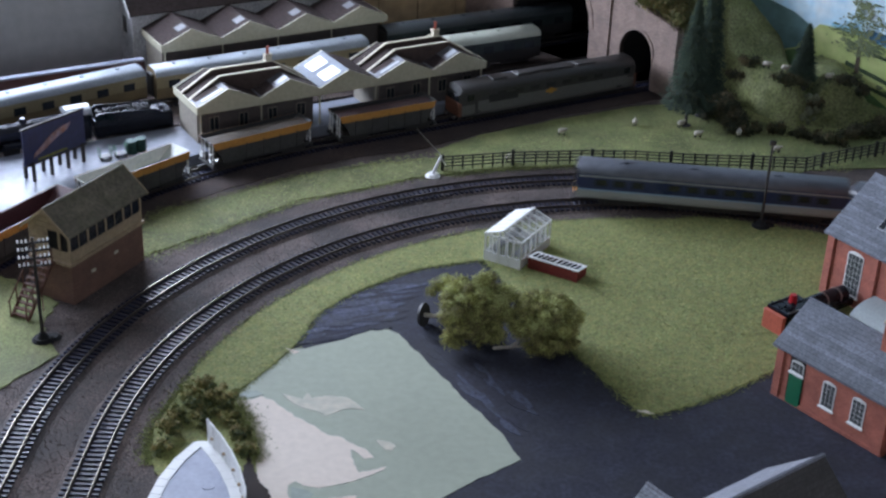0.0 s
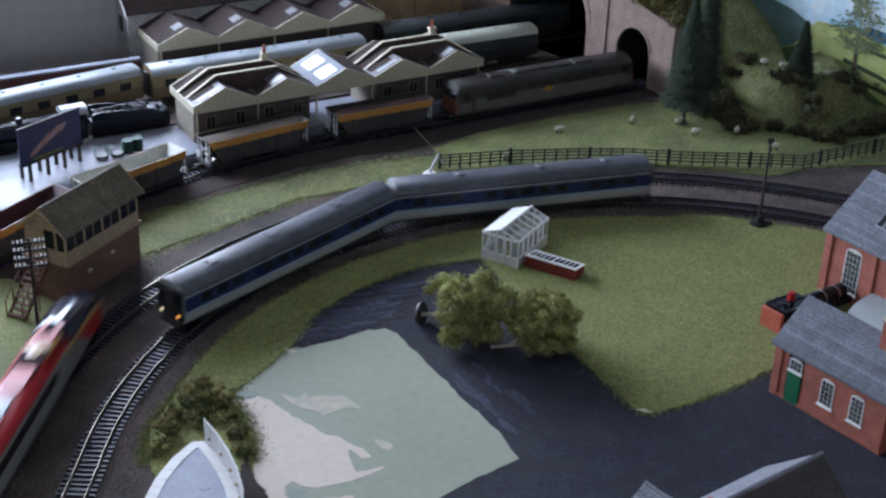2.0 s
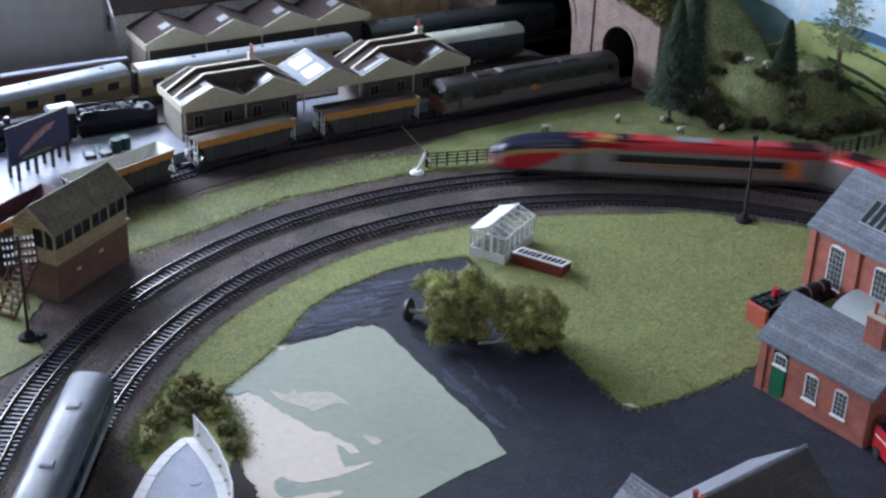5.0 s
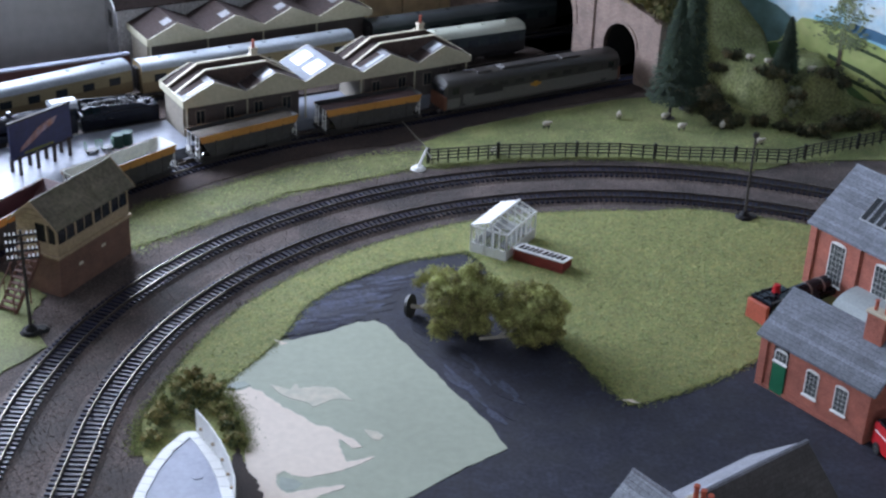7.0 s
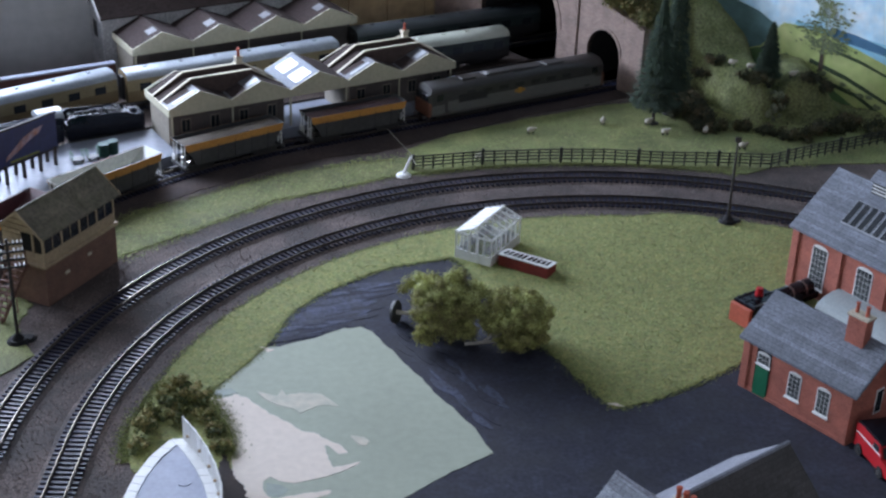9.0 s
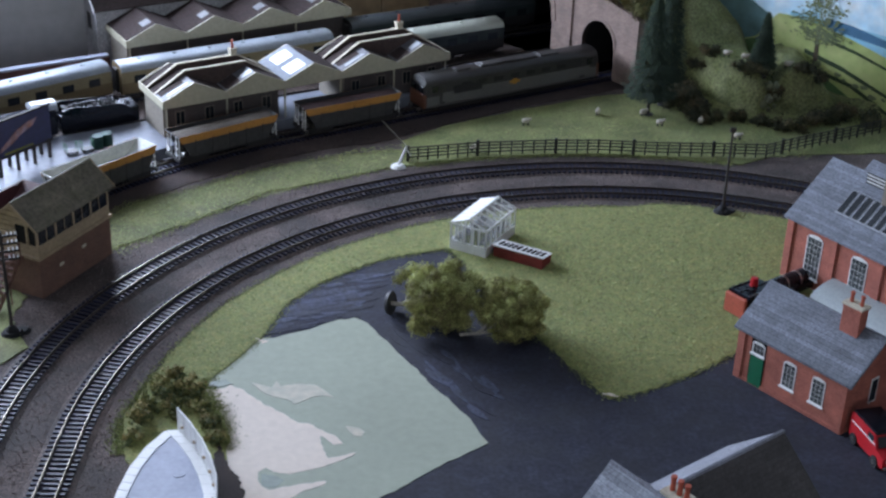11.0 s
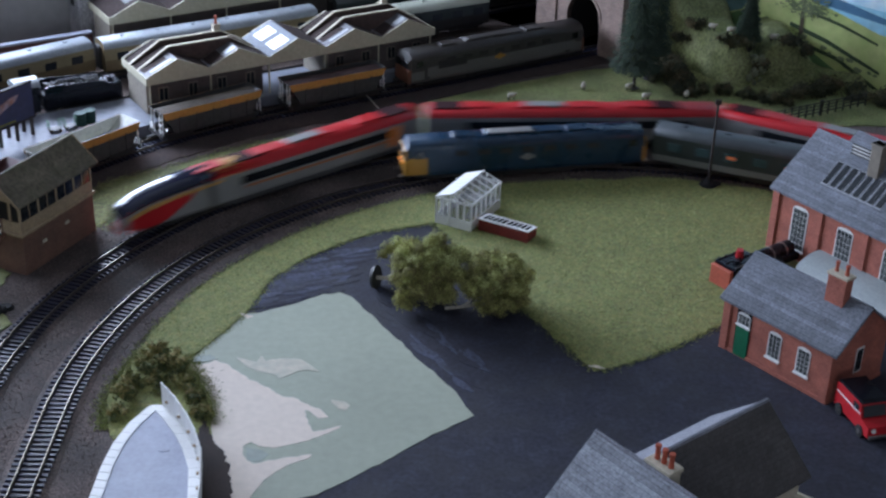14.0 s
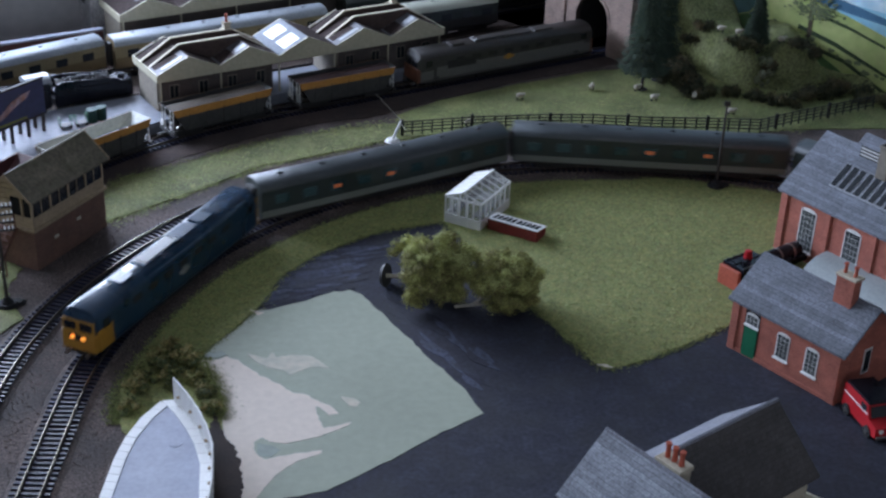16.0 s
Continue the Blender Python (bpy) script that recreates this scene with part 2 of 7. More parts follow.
# ---- the room ----
CX, CY = 224.7, 916.3
R_IN, R_OUT, STRAIGHT, RAILTOP = 499.7, 566.7, 1395.0, 5.5
SX, SY, SA = -160.6, 1545.2, 31.5
ROOM = material("grey_wall_paint", (0.46, 0.45, 0.44), 0.9, vary=0.08, grain=60, stain=4)
WARM = material("tan_cupboard_wood", (0.42, 0.29, 0.15), 0.6, vary=0.2, grain=60, stain=10, second=(0.50, 0.37, 0.21), sharp=0.3)
CEIL = material("ceiling_paint", (0.76, 0.76, 0.74), 0.9, vary=0.04)
CARPET = material("carpet", (0.12, 0.10, 0.09), 0.95, vary=0.2)


def setting(name, geo, mats, label, at=None):
    return tagged(part(name, geo, mats, None, label, at), label, name.split("_")[0], kind="structure")


def polar(r, deg, z=0):
    return (CX + r * math.cos(radians(deg)), CY + r * math.sin(radians(deg)), z)


def station(u, v, z=0):
    c, s = math.cos(radians(SA)), math.sin(radians(SA))
    return (SX + u * c - v * s, SY + u * s + v * c, z)


def at_station(u, v, z=0, turn=0):
    return mm(*station(u, v, z), 0, 0, SA + turn)


setting("floor", Geo().box(-2150, 2050, -2250, 2700, -905, -900), CARPET, "dark carpeted floor of the railway room")
setting("ceiling", Geo().box(-2150, 2050, -2250, 2700, 1600, 1650), CEIL, "plain off-white ceiling of the room")
setting("wall_east", Geo().box(2000, 2050, -2200, 2700, -900, 1600), ROOM, "plain grey painted side wall of the room")
# the opening in this unseen wall is made for the rear fill
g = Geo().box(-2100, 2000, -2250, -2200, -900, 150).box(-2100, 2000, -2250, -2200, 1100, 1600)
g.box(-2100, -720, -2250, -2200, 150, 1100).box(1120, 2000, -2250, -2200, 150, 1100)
setting("wall_south", g, ROOM, "grey painted rear wall with an added opening for fill light")
setting("wall_west", Geo().box(-2150, -2100, -2200, 2650, -900, 1600), ROOM, "plain grey painted side wall of the room")
# back wall stands along the station, with a window above the layout
BW = mm(-587, 1722, 0, 0, 0, 28.5)
PALEWALL = material("pale_grey_wall", (0.41, 0.41, 0.405), 0.9, vary=0.08, grain=60, stain=4)
setting("backboard", Geo().box(-1750, 700, 0, 12, -18, 140), PALEWALL, "low grey board closing the layout's rear edge", BW)
REAR = mm(-802, 2118, 0, 0, 0, 28.5)
g = Geo().box(-1750, 710, 0, 50, -900, 190).box(-1750, 710, 0, 50, 810, 1600)
g.box(-1750, -1290, 0, 50, 190, 810).box(-860, -700, 0, 50, 190, 810).box(400, 710, 0, 50, 190, 810)
setting("wall_north", g, PALEWALL, "grey painted wall with two daylight windows behind the station", REAR)
# added out of view: closes a gap where sky light would leak in
setting("wall_return", Geo().box(700, 750, 50, 500, -900, 1600), PALEWALL, "unseen return wall added to stop sky light leaking in", BW)
g = Geo()
for i in range(14):
    g.box(455 + i * 62, 455 + i * 62 + 60.5, -8 - (i % 3), -1, 10, 1000, 0, 0.8)
setting("panel_boards", g, WARM, "tan wooden boards of a cupboard behind the layout", BW)
setting("wall_far", Geo().box(700, 2300, 0, 50, -900, 1600), ROOM, "grey wall beyond the painted backscene", BW)

# ---- the layout's baseboard and its ground cover ----
g = Geo()
for x0, x1, y0, y1 in ((-1500, -180, -1250, 2400), (640, 1500, -1250, 2400), (-180, 640, -1250, -500), (-180, 640, 560, 2400)):
    g.box(x0, x1, y0, y1, -18, 0)
setting("ground", g, BALLAST, "brown grey ballast textured baseboard of the model railway")
BOARD = material("baseboard_edge", (0.25, 0.18, 0.10), 0.8)
for x0, x1 in ((-1500, -1450), (1450, 1500)):
    for y0 in (-1250, 1000):
        setting("trestle_leg", Geo().box(x0, x1, y0, y0 + 50, -900, -18), BOARD, "plain timber leg under the layout board")


def ragged(points, step=7.0, rough=1.6, seed=1):
    """A closed outline through the points, cut finer and made uneven."""
    rnd = random.Random(seed)
    out = []
    for (x0, y0), (x1, y1) in zip(points, points[1:] + points[:1]):
        n = max(1, int(math.hypot(x1 - x0, y1 - y0) / step))
        for i in range(n):
            a = i / n
            x, y = x0 + (x1 - x0) * a, y0 + (y1 - y0) * a
            w = (noise.noise(Vector((x * 0.02, y * 0.02, seed))) + 0.8 * noise.noise(Vector((x * 0.13, y * 0.13, seed + 7)))) * rough * 1.2
            out.append((x + w + rnd.uniform(-rough, rough) * 0.5, y + w + rnd.uniform(-rough, rough) * 0.5))
    return out


def patch(name, points, z, mat, label, rough=1.6, seed=1, step=7.0):
    area = sum(a[0] * b[1] - b[0] * a[1] for a, b in zip(points, points[1:] + points[:1]))
    poly = ragged(points if area > 0 else points[::-1], step, rough, seed)
    bm = bmesh.new()
    top = bm.faces.new([bm.verts.new((x * MM, y * MM, z * MM)) for x, y in poly])
    low = [bm.verts.new((x * MM, y * MM, -0.1 * MM)) for x, y in poly]
    vs = list(top.verts)
    for i in range(len(vs)):
        j = (i + 1) % len(vs)
        bm.faces.new((vs[j], vs[i], low[i], low[j]))
    bm.normal_update()
    bmesh.ops.triangulate(bm, faces=[top], ngon_method="EAR_CLIP")
    me = bpy.data.meshes.new(name)
    bm.to_mesh(me)
    bm.free()
    me.materials.append(mat)
    ob = new(name, me)
    return tagged(ob, label, name.replace("_", " "), kind="structure")


def arc(r, a0, a1, n=16):
    return [polar(r + (0), a0 + (a1 - a0) * i / n)[:2] for i in range(n + 1)]


patch("tarmac_yard", [(-150, 1040), (-146, 1084), (-127, 1150), (-100, 1192), (-68, 1222), (-40, 1243), (29, 1274), (100, 1190), (300, 1130), (450, 1170), (590, 1150), (640, 900), (600, 600), (-100, 600), (-150, 700), (-128, 830), (-165, 930), (-172, 990)],
      0.4, TARMAC, "dark blue-black painted tarmac yard with brush marks", 2.0, 3)
LAWN = [(165, 996), (200, 1013), (234, 1036), (286, 1078), (345, 1128), (420, 1190), (560, 1240)] + arc(474, 52, 86, 8) + arc(463, 90, 168, 20) + [
    (-200, 985), (-190, 975), (-181, 1000), (-142, 1080), (-137, 1100), (-127, 1143), (-100, 1183), (-68, 1217), (-35, 1243), (25, 1266), (40, 1240), (70, 1160), (95, 1115), (114, 1087), (136, 1046), (150, 1016)]
patch("lawn", LAWN, 1.0, GRASS, "yellow-green scatter grass lawn with a ragged edge", 2.2, 5, 4.0)
patch("bare_board_plot", [(-62, 1122), (-75, 1118), (-100, 1097), (-132, 1080), (-142, 1079), (-160, 1040), (-183, 997), (-176, 950), (-160, 900), (-140, 845), (-120, 800), (-60, 820), (-15, 859), (20, 894), (59, 926), (40, 965), (5, 1020), (-30, 1080), (-50, 1112)], 0.8, BARE,
      "pale grey-green bare painted board plot in the yard", 1.3, 7)
PAPER_LABEL = "pinkish white torn paper stuck on the bare board"
patch("paper_patch", [(-185, 996), (-176, 991), (-165, 994), (-160, 999), (-149, 995), (-136, 982), (-121, 969), (-109, 958), (-99, 948), (-88, 946), (-74, 935), (-65, 929), (-58, 919), (-66, 917), (-73, 927), (-77, 929), (-76, 919), (-71, 906), (-68, 899), (-58, 903), (-47, 908), (-50, 903), (-63, 893), (-80, 883), (-97, 876), (-110, 878), (-116, 883), (-121, 878), (-120, 867), (-116, 859), (-110, 856), (-91, 863), (-68, 869), (-70, 863), (-85, 855), (-99, 838), (-112, 805), (-140, 805), (-150, 860), (-152, 900), (-156, 928), (-164, 945), (-175, 971)], 1.0, PAPER, PAPER_LABEL, 1.1, 11, 2.4)
BUFF = material("thin_buff_paper", (0.60, 0.535, 0.43), 0.75, vary=0.08, grain=150, stain=30, second=(0.45, 0.45, 0.365), mix=0.46, sharp=0.2)
THIN_LABEL = "thin buff scuffed paper trace on the bare board"
patch("paper_scuff", [(-142, 1005), (-133, 1002), (-124, 998), (-121, 1008), (-116, 1001), (-102, 1005), (-88, 1004), (-79, 996), (-71, 984), (-81, 987), (-89, 985), (-94, 980), (-102, 974), (-111, 981), (-123, 985), (-132, 992)], 1.05, BUFF, THIN_LABEL, 1.1, 12, 2.0)
patch("paper_scuff", [(-57, 944), (-47, 942), (-42, 935), (-45, 929), (-54, 934)], 1.05, BUFF, THIN_LABEL, 1.1, 13, 1.5)
patch("paper_scuff", [(-149, 1078), (-142, 1076), (-135, 1074), (-140, 1069)], 1.05, PAPER, THIN_LABEL, 0.7, 14, 1.5)
patch("paper_scuff", [(158, 1004), (166, 999), (172, 999), (166, 1004)], 1.3, PAPER, "pale bare tip at the lawn's corner", 0.7, 15, 1.5)
STAIN = material("damp_grey_board", (0.27, 0.31, 0.265), 0.5, vary=0.1, grain=120, stain=20)
patch("board_stain", [(-119, 876), (-108, 874), (-100, 868), (-106, 858), (-117, 860)], 0.95, STAIN, "darker grey-green stain on the bare board", 1.2, 15, 2.6)
patch("board_stain", [(-176, 1004), (-164, 1008), (-158, 1001), (-168, 996), (-178, 998)], 1.15, STAIN, "darker grey-green stain on the bare board", 1.0, 16, 2.2)
# earth and the shadow along the fence, painted as one dark strip
patch("earth_strip", [(-160, 925), (-149, 897), (-133, 863), (-122, 814), (-112, 700), (-142, 700), (-147, 813), (-156, 874)], 1.4, SHADECINDER, "dark earth strip beside the platform fence, shadow painted in", 2.4, 18, 2.0)
strip = [(r, a) for r, a in ((608, 113), (613, 116), (608, 122), (618, 130), (615, 141), (624, 147), (640, 150), (680, 149), (690, 142), (676, 136), (670, 127), (660, 118), (652, 113))]
patch("grass_strip", [polar(r, a)[:2] for r, a in strip], 1.0, STRIP, "yellow-green grass strip between the running lines and siding", 2.4, 17)
# dark ballast, with the wagons' and station's shade put into its colour
patch("cinder_bed", [polar(690, a)[:2] for a in (158, 150, 142, 134, 126, 120)] + [(-60, 1538), (30, 1606), (120, 1672), (215, 1726), (262, 1752), station(470, 30)[:2], station(0, 28)[:2]] + [polar(768, a)[:2] for a in (122, 130, 138, 146, 158)], 0.6, SHADECINDER, "dark brown cinder ballast under the siding, wagon and station shade painted in", 2.6, 37)
patch("grass_verge", [(-345, 1050), (-372, 1100), (-372, 1140), (-400, 1170), (-600, 1240), (-700, 1100), (-480, 960), (-385, 985)], 1.0, FIELD, "dull green verge round the signal box", 3.0, 19)
patch("sheep_field", [polar(608, a)[:2] for a in (113, 106, 98, 90, 82, 76)] + [(404, 1530), (470, 1545), (620, 1560), (700, 1700), (520, 1760), (330, 1720), (275, 1735), (215, 1712), (120, 1660), (20, 1596), (-30, 1545)], 1.0, FIELD,
      "pale green sheep field behind the rail fence", 2.4, 23)


# ---- track ----
def along(s, r):
    """Point and heading on an oval of track; s is 0 at the far end of the curve and grows anticlockwise."""
    lap = 2 * math.pi * r + 2 * STRAIGHT
    s = (s + lap / 2) % lap - lap / 2
    q, side = math.pi * r / 2, (1 if s >= 0 else -1)
    if abs(s) <= q:
        a = math.pi / 2 + s / r
        return (CX + r * math.cos(a), CY + r * math.sin(a)), a + math.pi / 2
    if abs(s) <= q + STRAIGHT:
        return (CX - side * r, CY - (abs(s) - q)), (-math.pi / 2 if side > 0 else math.pi / 2)
    b = (abs(s) - q - STRAIGHT) / r
    a = math.pi + b if side > 0 else -b
    return (CX + r * math.cos(a), CY - STRAIGHT + r * math.sin(a)), a + math.pi / 2


def siding(s):
    """Path of the near siding: s 0 where the curve meets the straight, growing towards the tunnel."""
    if s >= 0:
        x, y, _ = station(s, 0)
        return (x, y), radians(SA)
    a = radians(90 + SA) - s / 738.0
    return (CX + 738 * math.cos(a), CY + 738 * math.sin(a)), a - math.pi / 2


def far_line(v, bend):
    def path(s):
        if s >= -150:
            x, y, _ = station(s, v)
            return (x, y), radians(SA)
        r = bend
        c = station(-150, v - r)
        a = radians(90 + SA) - (s + 150) / r
        return (c[0] + r * math.cos(a), c[1] + r * math.sin(a)), a - math.pi / 2
    return path


SLEEPER_BOX = Geo().box(-1.5, 1.5, -15, 15, 0.4, 3.0, 0, 0.25).build("sleeper", SLEEPER)


def lay(name, path, s0, s1, near, label, pitch=6.2):
    """Rails swept along the path, chairs and sleepers; those within near are parts, the rest is joined."""
    top = thing(name, Matrix(), label, "railway track")
    n = int((s1 - s0) / 12)
    for k in (-8.25, 8.25):
        rings = []
        for i in range(n + 1):
            (x, y), h = path(s0 + (s1 - s0) * i / n)
            nx, ny = -math.sin(h), math.cos(h)
            rings.append([(x + nx * (k + d), y + ny * (k + d), z) for d, z in ((-1.1, 3.0), (1.1, 3.0), (0.3, 3.6), (0.35, 4.9), (0.38, 5.5), (-0.38, 5.5), (-0.35, 4.9), (-0.3, 3.6))])
        part("rail", Geo().loft(rings, 1, True, [1, 1, 1, 1, 0, 1, 1, 1]), [RAIL, RAILSIDE], top, "shiny nickel silver rail")
    rest, s = Geo(), s0
    rnd = random.Random(len(name))
    while s < s1:
        (x, y), h = path(s)
        if near and near[0] <= s <= near[1]:
            part("sleeper", SLEEPER_BOX, None, top, at=mm(x, y, 0, 0, 0, math.degrees(h) + rnd.uniform(-0.8, 0.8)))
        else:
            c, w = math.cos(h), math.sin(h)
            q = [(x + c * a - w * b, y + w * a + c * b) for a, b in ((-1.35, -15), (1.35, -15), (1.35, 15), (-1.35, 15))]
            rest.prism(q, 0.4, 3.0)
        s += pitch
    if rest.f:
        part("sleeper_bed", rest, SLEEPER, top, kind="stuff")
    return top


def bank(name, path, s0, s1, label):
    """The low shoulder of loose ballast beside a track."""
    n, g = int((s1 - s0) / 10), Geo()
    rings = []
    for i in range(n + 1):
        (x, y), h = path(s0 + (s1 - s0) * i / n)
        nx, ny = -math.sin(h), math.cos(h)
        w = 20 + 2.5 * noise.noise(Vector((i * 0.35, 1.0, 0.0)))
        rings.append([(x + nx * d, y + ny * d, z) for d, z in ((-w, -0.2), (w, -0.2), (16, 1.25), (-16, 1.25))])
    return setting(name, g.loft(rings), BALLAST, label)


inner, outer = (lambda s: along(s, R_IN)), (lambda s: along(s, R_OUT))
LAP_IN, LAP_OUT = 2 * math.pi * R_IN + 2 * STRAIGHT, 2 * math.pi * R_OUT + 2 * STRAIGHT
bank("ballast_inner", inner, -LAP_IN / 2, LAP_IN / 2, "grey-brown ballast bed of the inner running line")
bank("ballast_outer", outer, -LAP_OUT / 2, LAP_OUT / 2, "grey-brown ballast bed of the outer running line")

patch("grass_verge", [(-222, 884), (-231, 902), (-236, 922), (-236, 946), (-231, 977), (-226, 1004), (-215, 1022), (-189, 1007), (-162, 960), (-150, 928), (-148, 892), (-190, 900)], 1.2, GRASS, "rough grass round the platform end", 2.4, 29, 5.0)

# ---- trains ----
def hull(length, half, sill, eave, top, nose=0.0):
    """Rings of a carriage body: x along, with a tapered nose in front (+x) where wanted."""
    def arc_at(k):
        a = math.pi * k / 12
        return half * 0.97 * math.copysign(abs(math.cos(a)) ** 0.72, math.cos(a)), eave + (top - eave) * math.sin(a) ** 0.9
    prof = [(-half * 0.93, sill), (half * 0.93, sill), (half, sill + 3), (half, (sill + eave) / 2)] + [arc_at(k) for k in range(13)] + [(-half, (sill + eave) / 2), (-half, sill + 3)]
    rings = []
    xs = [-length / 2 + 0.6 * i for i in range(2)] + [-length / 4, 0, length / 4] + [length / 2 - nose - 0.6, length / 2 - nose]
    steps = [(0.2, 0.995, 0.985), (0.4, 0.98, 0.94), (0.58, 0.955, 0.90), (0.75, 0.90, 0.81), (0.88, 0.82, 0.69), (0.96, 0.71, 0.56), (1.0, 0.55, 0.42)] if nose else []
    for i, x in enumerate(xs):
        k = 0.985 if i == 0 or (i == len(xs) - 1 and not nose) else 1.0
        rings.append([(x, y * k, sill + (z - sill) * k) for y, z in prof])
    for f, ky, kz in steps:
        rings.append([(length / 2 - nose + nose * f, y * ky, sill + (z - sill) * kz) for y, z in prof])
    return rings


def wheels(parent, x, wheelbase, mat=DARK, label=""):
    bogie = part("bogie", Geo().box(x - wheelbase / 2 - 6, x + wheelbase / 2 + 6, -12.5, -10.5, 6, 11, 0, 0.6).box(x - wheelbase / 2 - 6, x + wheelbase / 2 + 6, 10.5, 12.5, 6, 11, 0, 0.6)
                 .box(x - 6, x + 6, -11, 11, 8, 12), mat, parent, label)
    for dx in (-wheelbase / 2, wheelbase / 2):
        g = Geo()
        for y in (-8.6, 7.0):
            g.tube((x + dx, y, RAILTOP + 6.2), (x + dx, y + 1.6, RAILTOP + 6.2), 6.0, n=14)
        g.tube((x + dx, -8, RAILTOP + 6.2), (x + dx, 8, RAILTOP + 6.2), 1.1, n=6)
        part("wheelset", g, STEEL, bogie, "steel wheels on an axle")
    return bogie


def windows(parent, xs, w, z0, z1, half, mat, name="window_pane"):
    for x in xs:
        for y0, y1 in ((-half - 0.18, -half + 0.5), (half - 0.5, half + 0.18)):
            part(name, Geo().box(x - w / 2, x + w / 2, y0, y1, z0, z1, 0, 0.15), mat, parent)


def spread(a, b, n):
    return [a + (b - a) * i / (n - 1) for i in range(n)]


DMUROOF = material("grey_ribbed_roof", (0.085, 0.094, 0.112), 0.46, vary=0.2, grain=120, stain=30)
DMUBLUE = material("deep_blue_livery", (0.009, 0.019, 0.080), 0.35, vary=0.12)
DMUPALE = material("pale_grey_livery", (0.29, 0.31, 0.305), 0.4, vary=0.1)
DMUSTRIPE = material("light_blue_line", (0.22, 0.36, 0.55), 0.4, vary=0.05)
YELLOW = material("warning_yellow", (0.38, 0.19, 0.025), 0.4, vary=0.1)
VRED = material("bright_red_livery", (0.42, 0.012, 0.018), 0.42, vary=0.12, gloss=0.4)
VSILVER = material("silver_grey_livery", (0.23, 0.23, 0.225), 0.4, 0.1, vary=0.1)
VSKIRT = material("dark_grey_skirt", (0.05, 0.05, 0.052), 0.6, vary=0.2)
VRUST = material("orange_brown_line", (0.34, 0.12, 0.04), 0.5, vary=0.15)
VWELL = material("dark_roof_well", (0.030, 0.010, 0.012), 0.85, vary=0.2, gloss=0.1)
VORANGE = material("orange_door_paint", (0.80, 0.22, 0.025), 0.4, vary=0.1)
VYELLOW = material("amber_paint", (0.46, 0.25, 0.075), 0.4, vary=0.15)
VSCREEN = material("blue_black_glass", (0.010, 0.013, 0.035), 0.16, vary=0.1)
VDARK = material("dark_glass_band", (0.012, 0.014, 0.018), 0.15, vary=0.1)
RAILBLUE = material("rail_blue_livery", (0.0048, 0.027, 0.058), 0.3, vary=0.18, grain=150, stain=30)
COACHGREEN = material("dull_green_coach", (0.022, 0.032, 0.032), 0.4, vary=0.2)
COACHGREY = material("grey_green_coach_panel", (0.15, 0.165, 0.15), 0.45, vary=0.15)
COACHROOF = material("dark_grey_coach_roof", (0.045, 0.055, 0.06), 0.45, vary=0.2)
LAMP_ON = glow("warm_lit_headlight", (1.0, 0.36, 0.05), 2.2)
LAMP_WHITE = glow("warm_white_headlight", (1.0, 0.8, 0.55), 1.2)
LAMP_AMBER = glow("amber_headlight", (1.0, 0.42, 0.08), 1.2)
TEAL = material("teal_coach_glazing", (0.034, 0.072, 0.08), 0.25, vary=0.4)
LIT = glow("warm_lit_window", (0.45, 0.12, 0.04), 0.32)


def carriage(name, length, half, sill, eave, top, side_mats, roof_mat, label, category, group, nose=0.0, wheelbase=34, bogies=0.68):
    """An empty with a body, a roof, underframe and bogies. side_mats: lower panel, upper panel."""
    car = thing(name, Matrix(), label, category, group)
    rings = hull(length, half, sill, eave, top, nose)
    body = part("body", Geo().loft(rings, 0, True, [0, 0, 0, 1] + [2] * 12 + [1, 0, 0]), [side_mats[0], side_mats[1], roof_mat], car, smooth={2})
    part("underframe", Geo().box(-length * 0.47, length * 0.47, -half * 0.8, half * 0.8, sill - 3, sill + 0.5).box(-length * 0.2, length * 0.17, -half * 0.7, half * 0.7, sill - 8, sill - 2, 0, 0.8), DARK, car)
    for k in (-1, 1):
        wheels(car, k * length * bogies / 2, wheelbase)
    return car, body


def ribs(parent, length, half, eave, top, mat, n=40, name="roof_rib"):
    g = Geo()
    for x in spread(-length / 2 + 6, length / 2 - 6, n):
        pts = [(half * 0.97 * math.copysign(abs(math.cos(a)) ** 0.72, math.cos(a)), eave + (top - eave) * math.sin(a) ** 0.9) for a in spread(0.5, math.pi - 0.5, 9)]
        ring = [(y * 1.006, z + 0.22) for y, z in pts] + [(y * 0.97, z - 0.4) for y, z in reversed(pts)]
        g.ends(ring, x - 0.5, x + 0.5)
    part(name, g, mat, parent, "fine ribs across the roof")


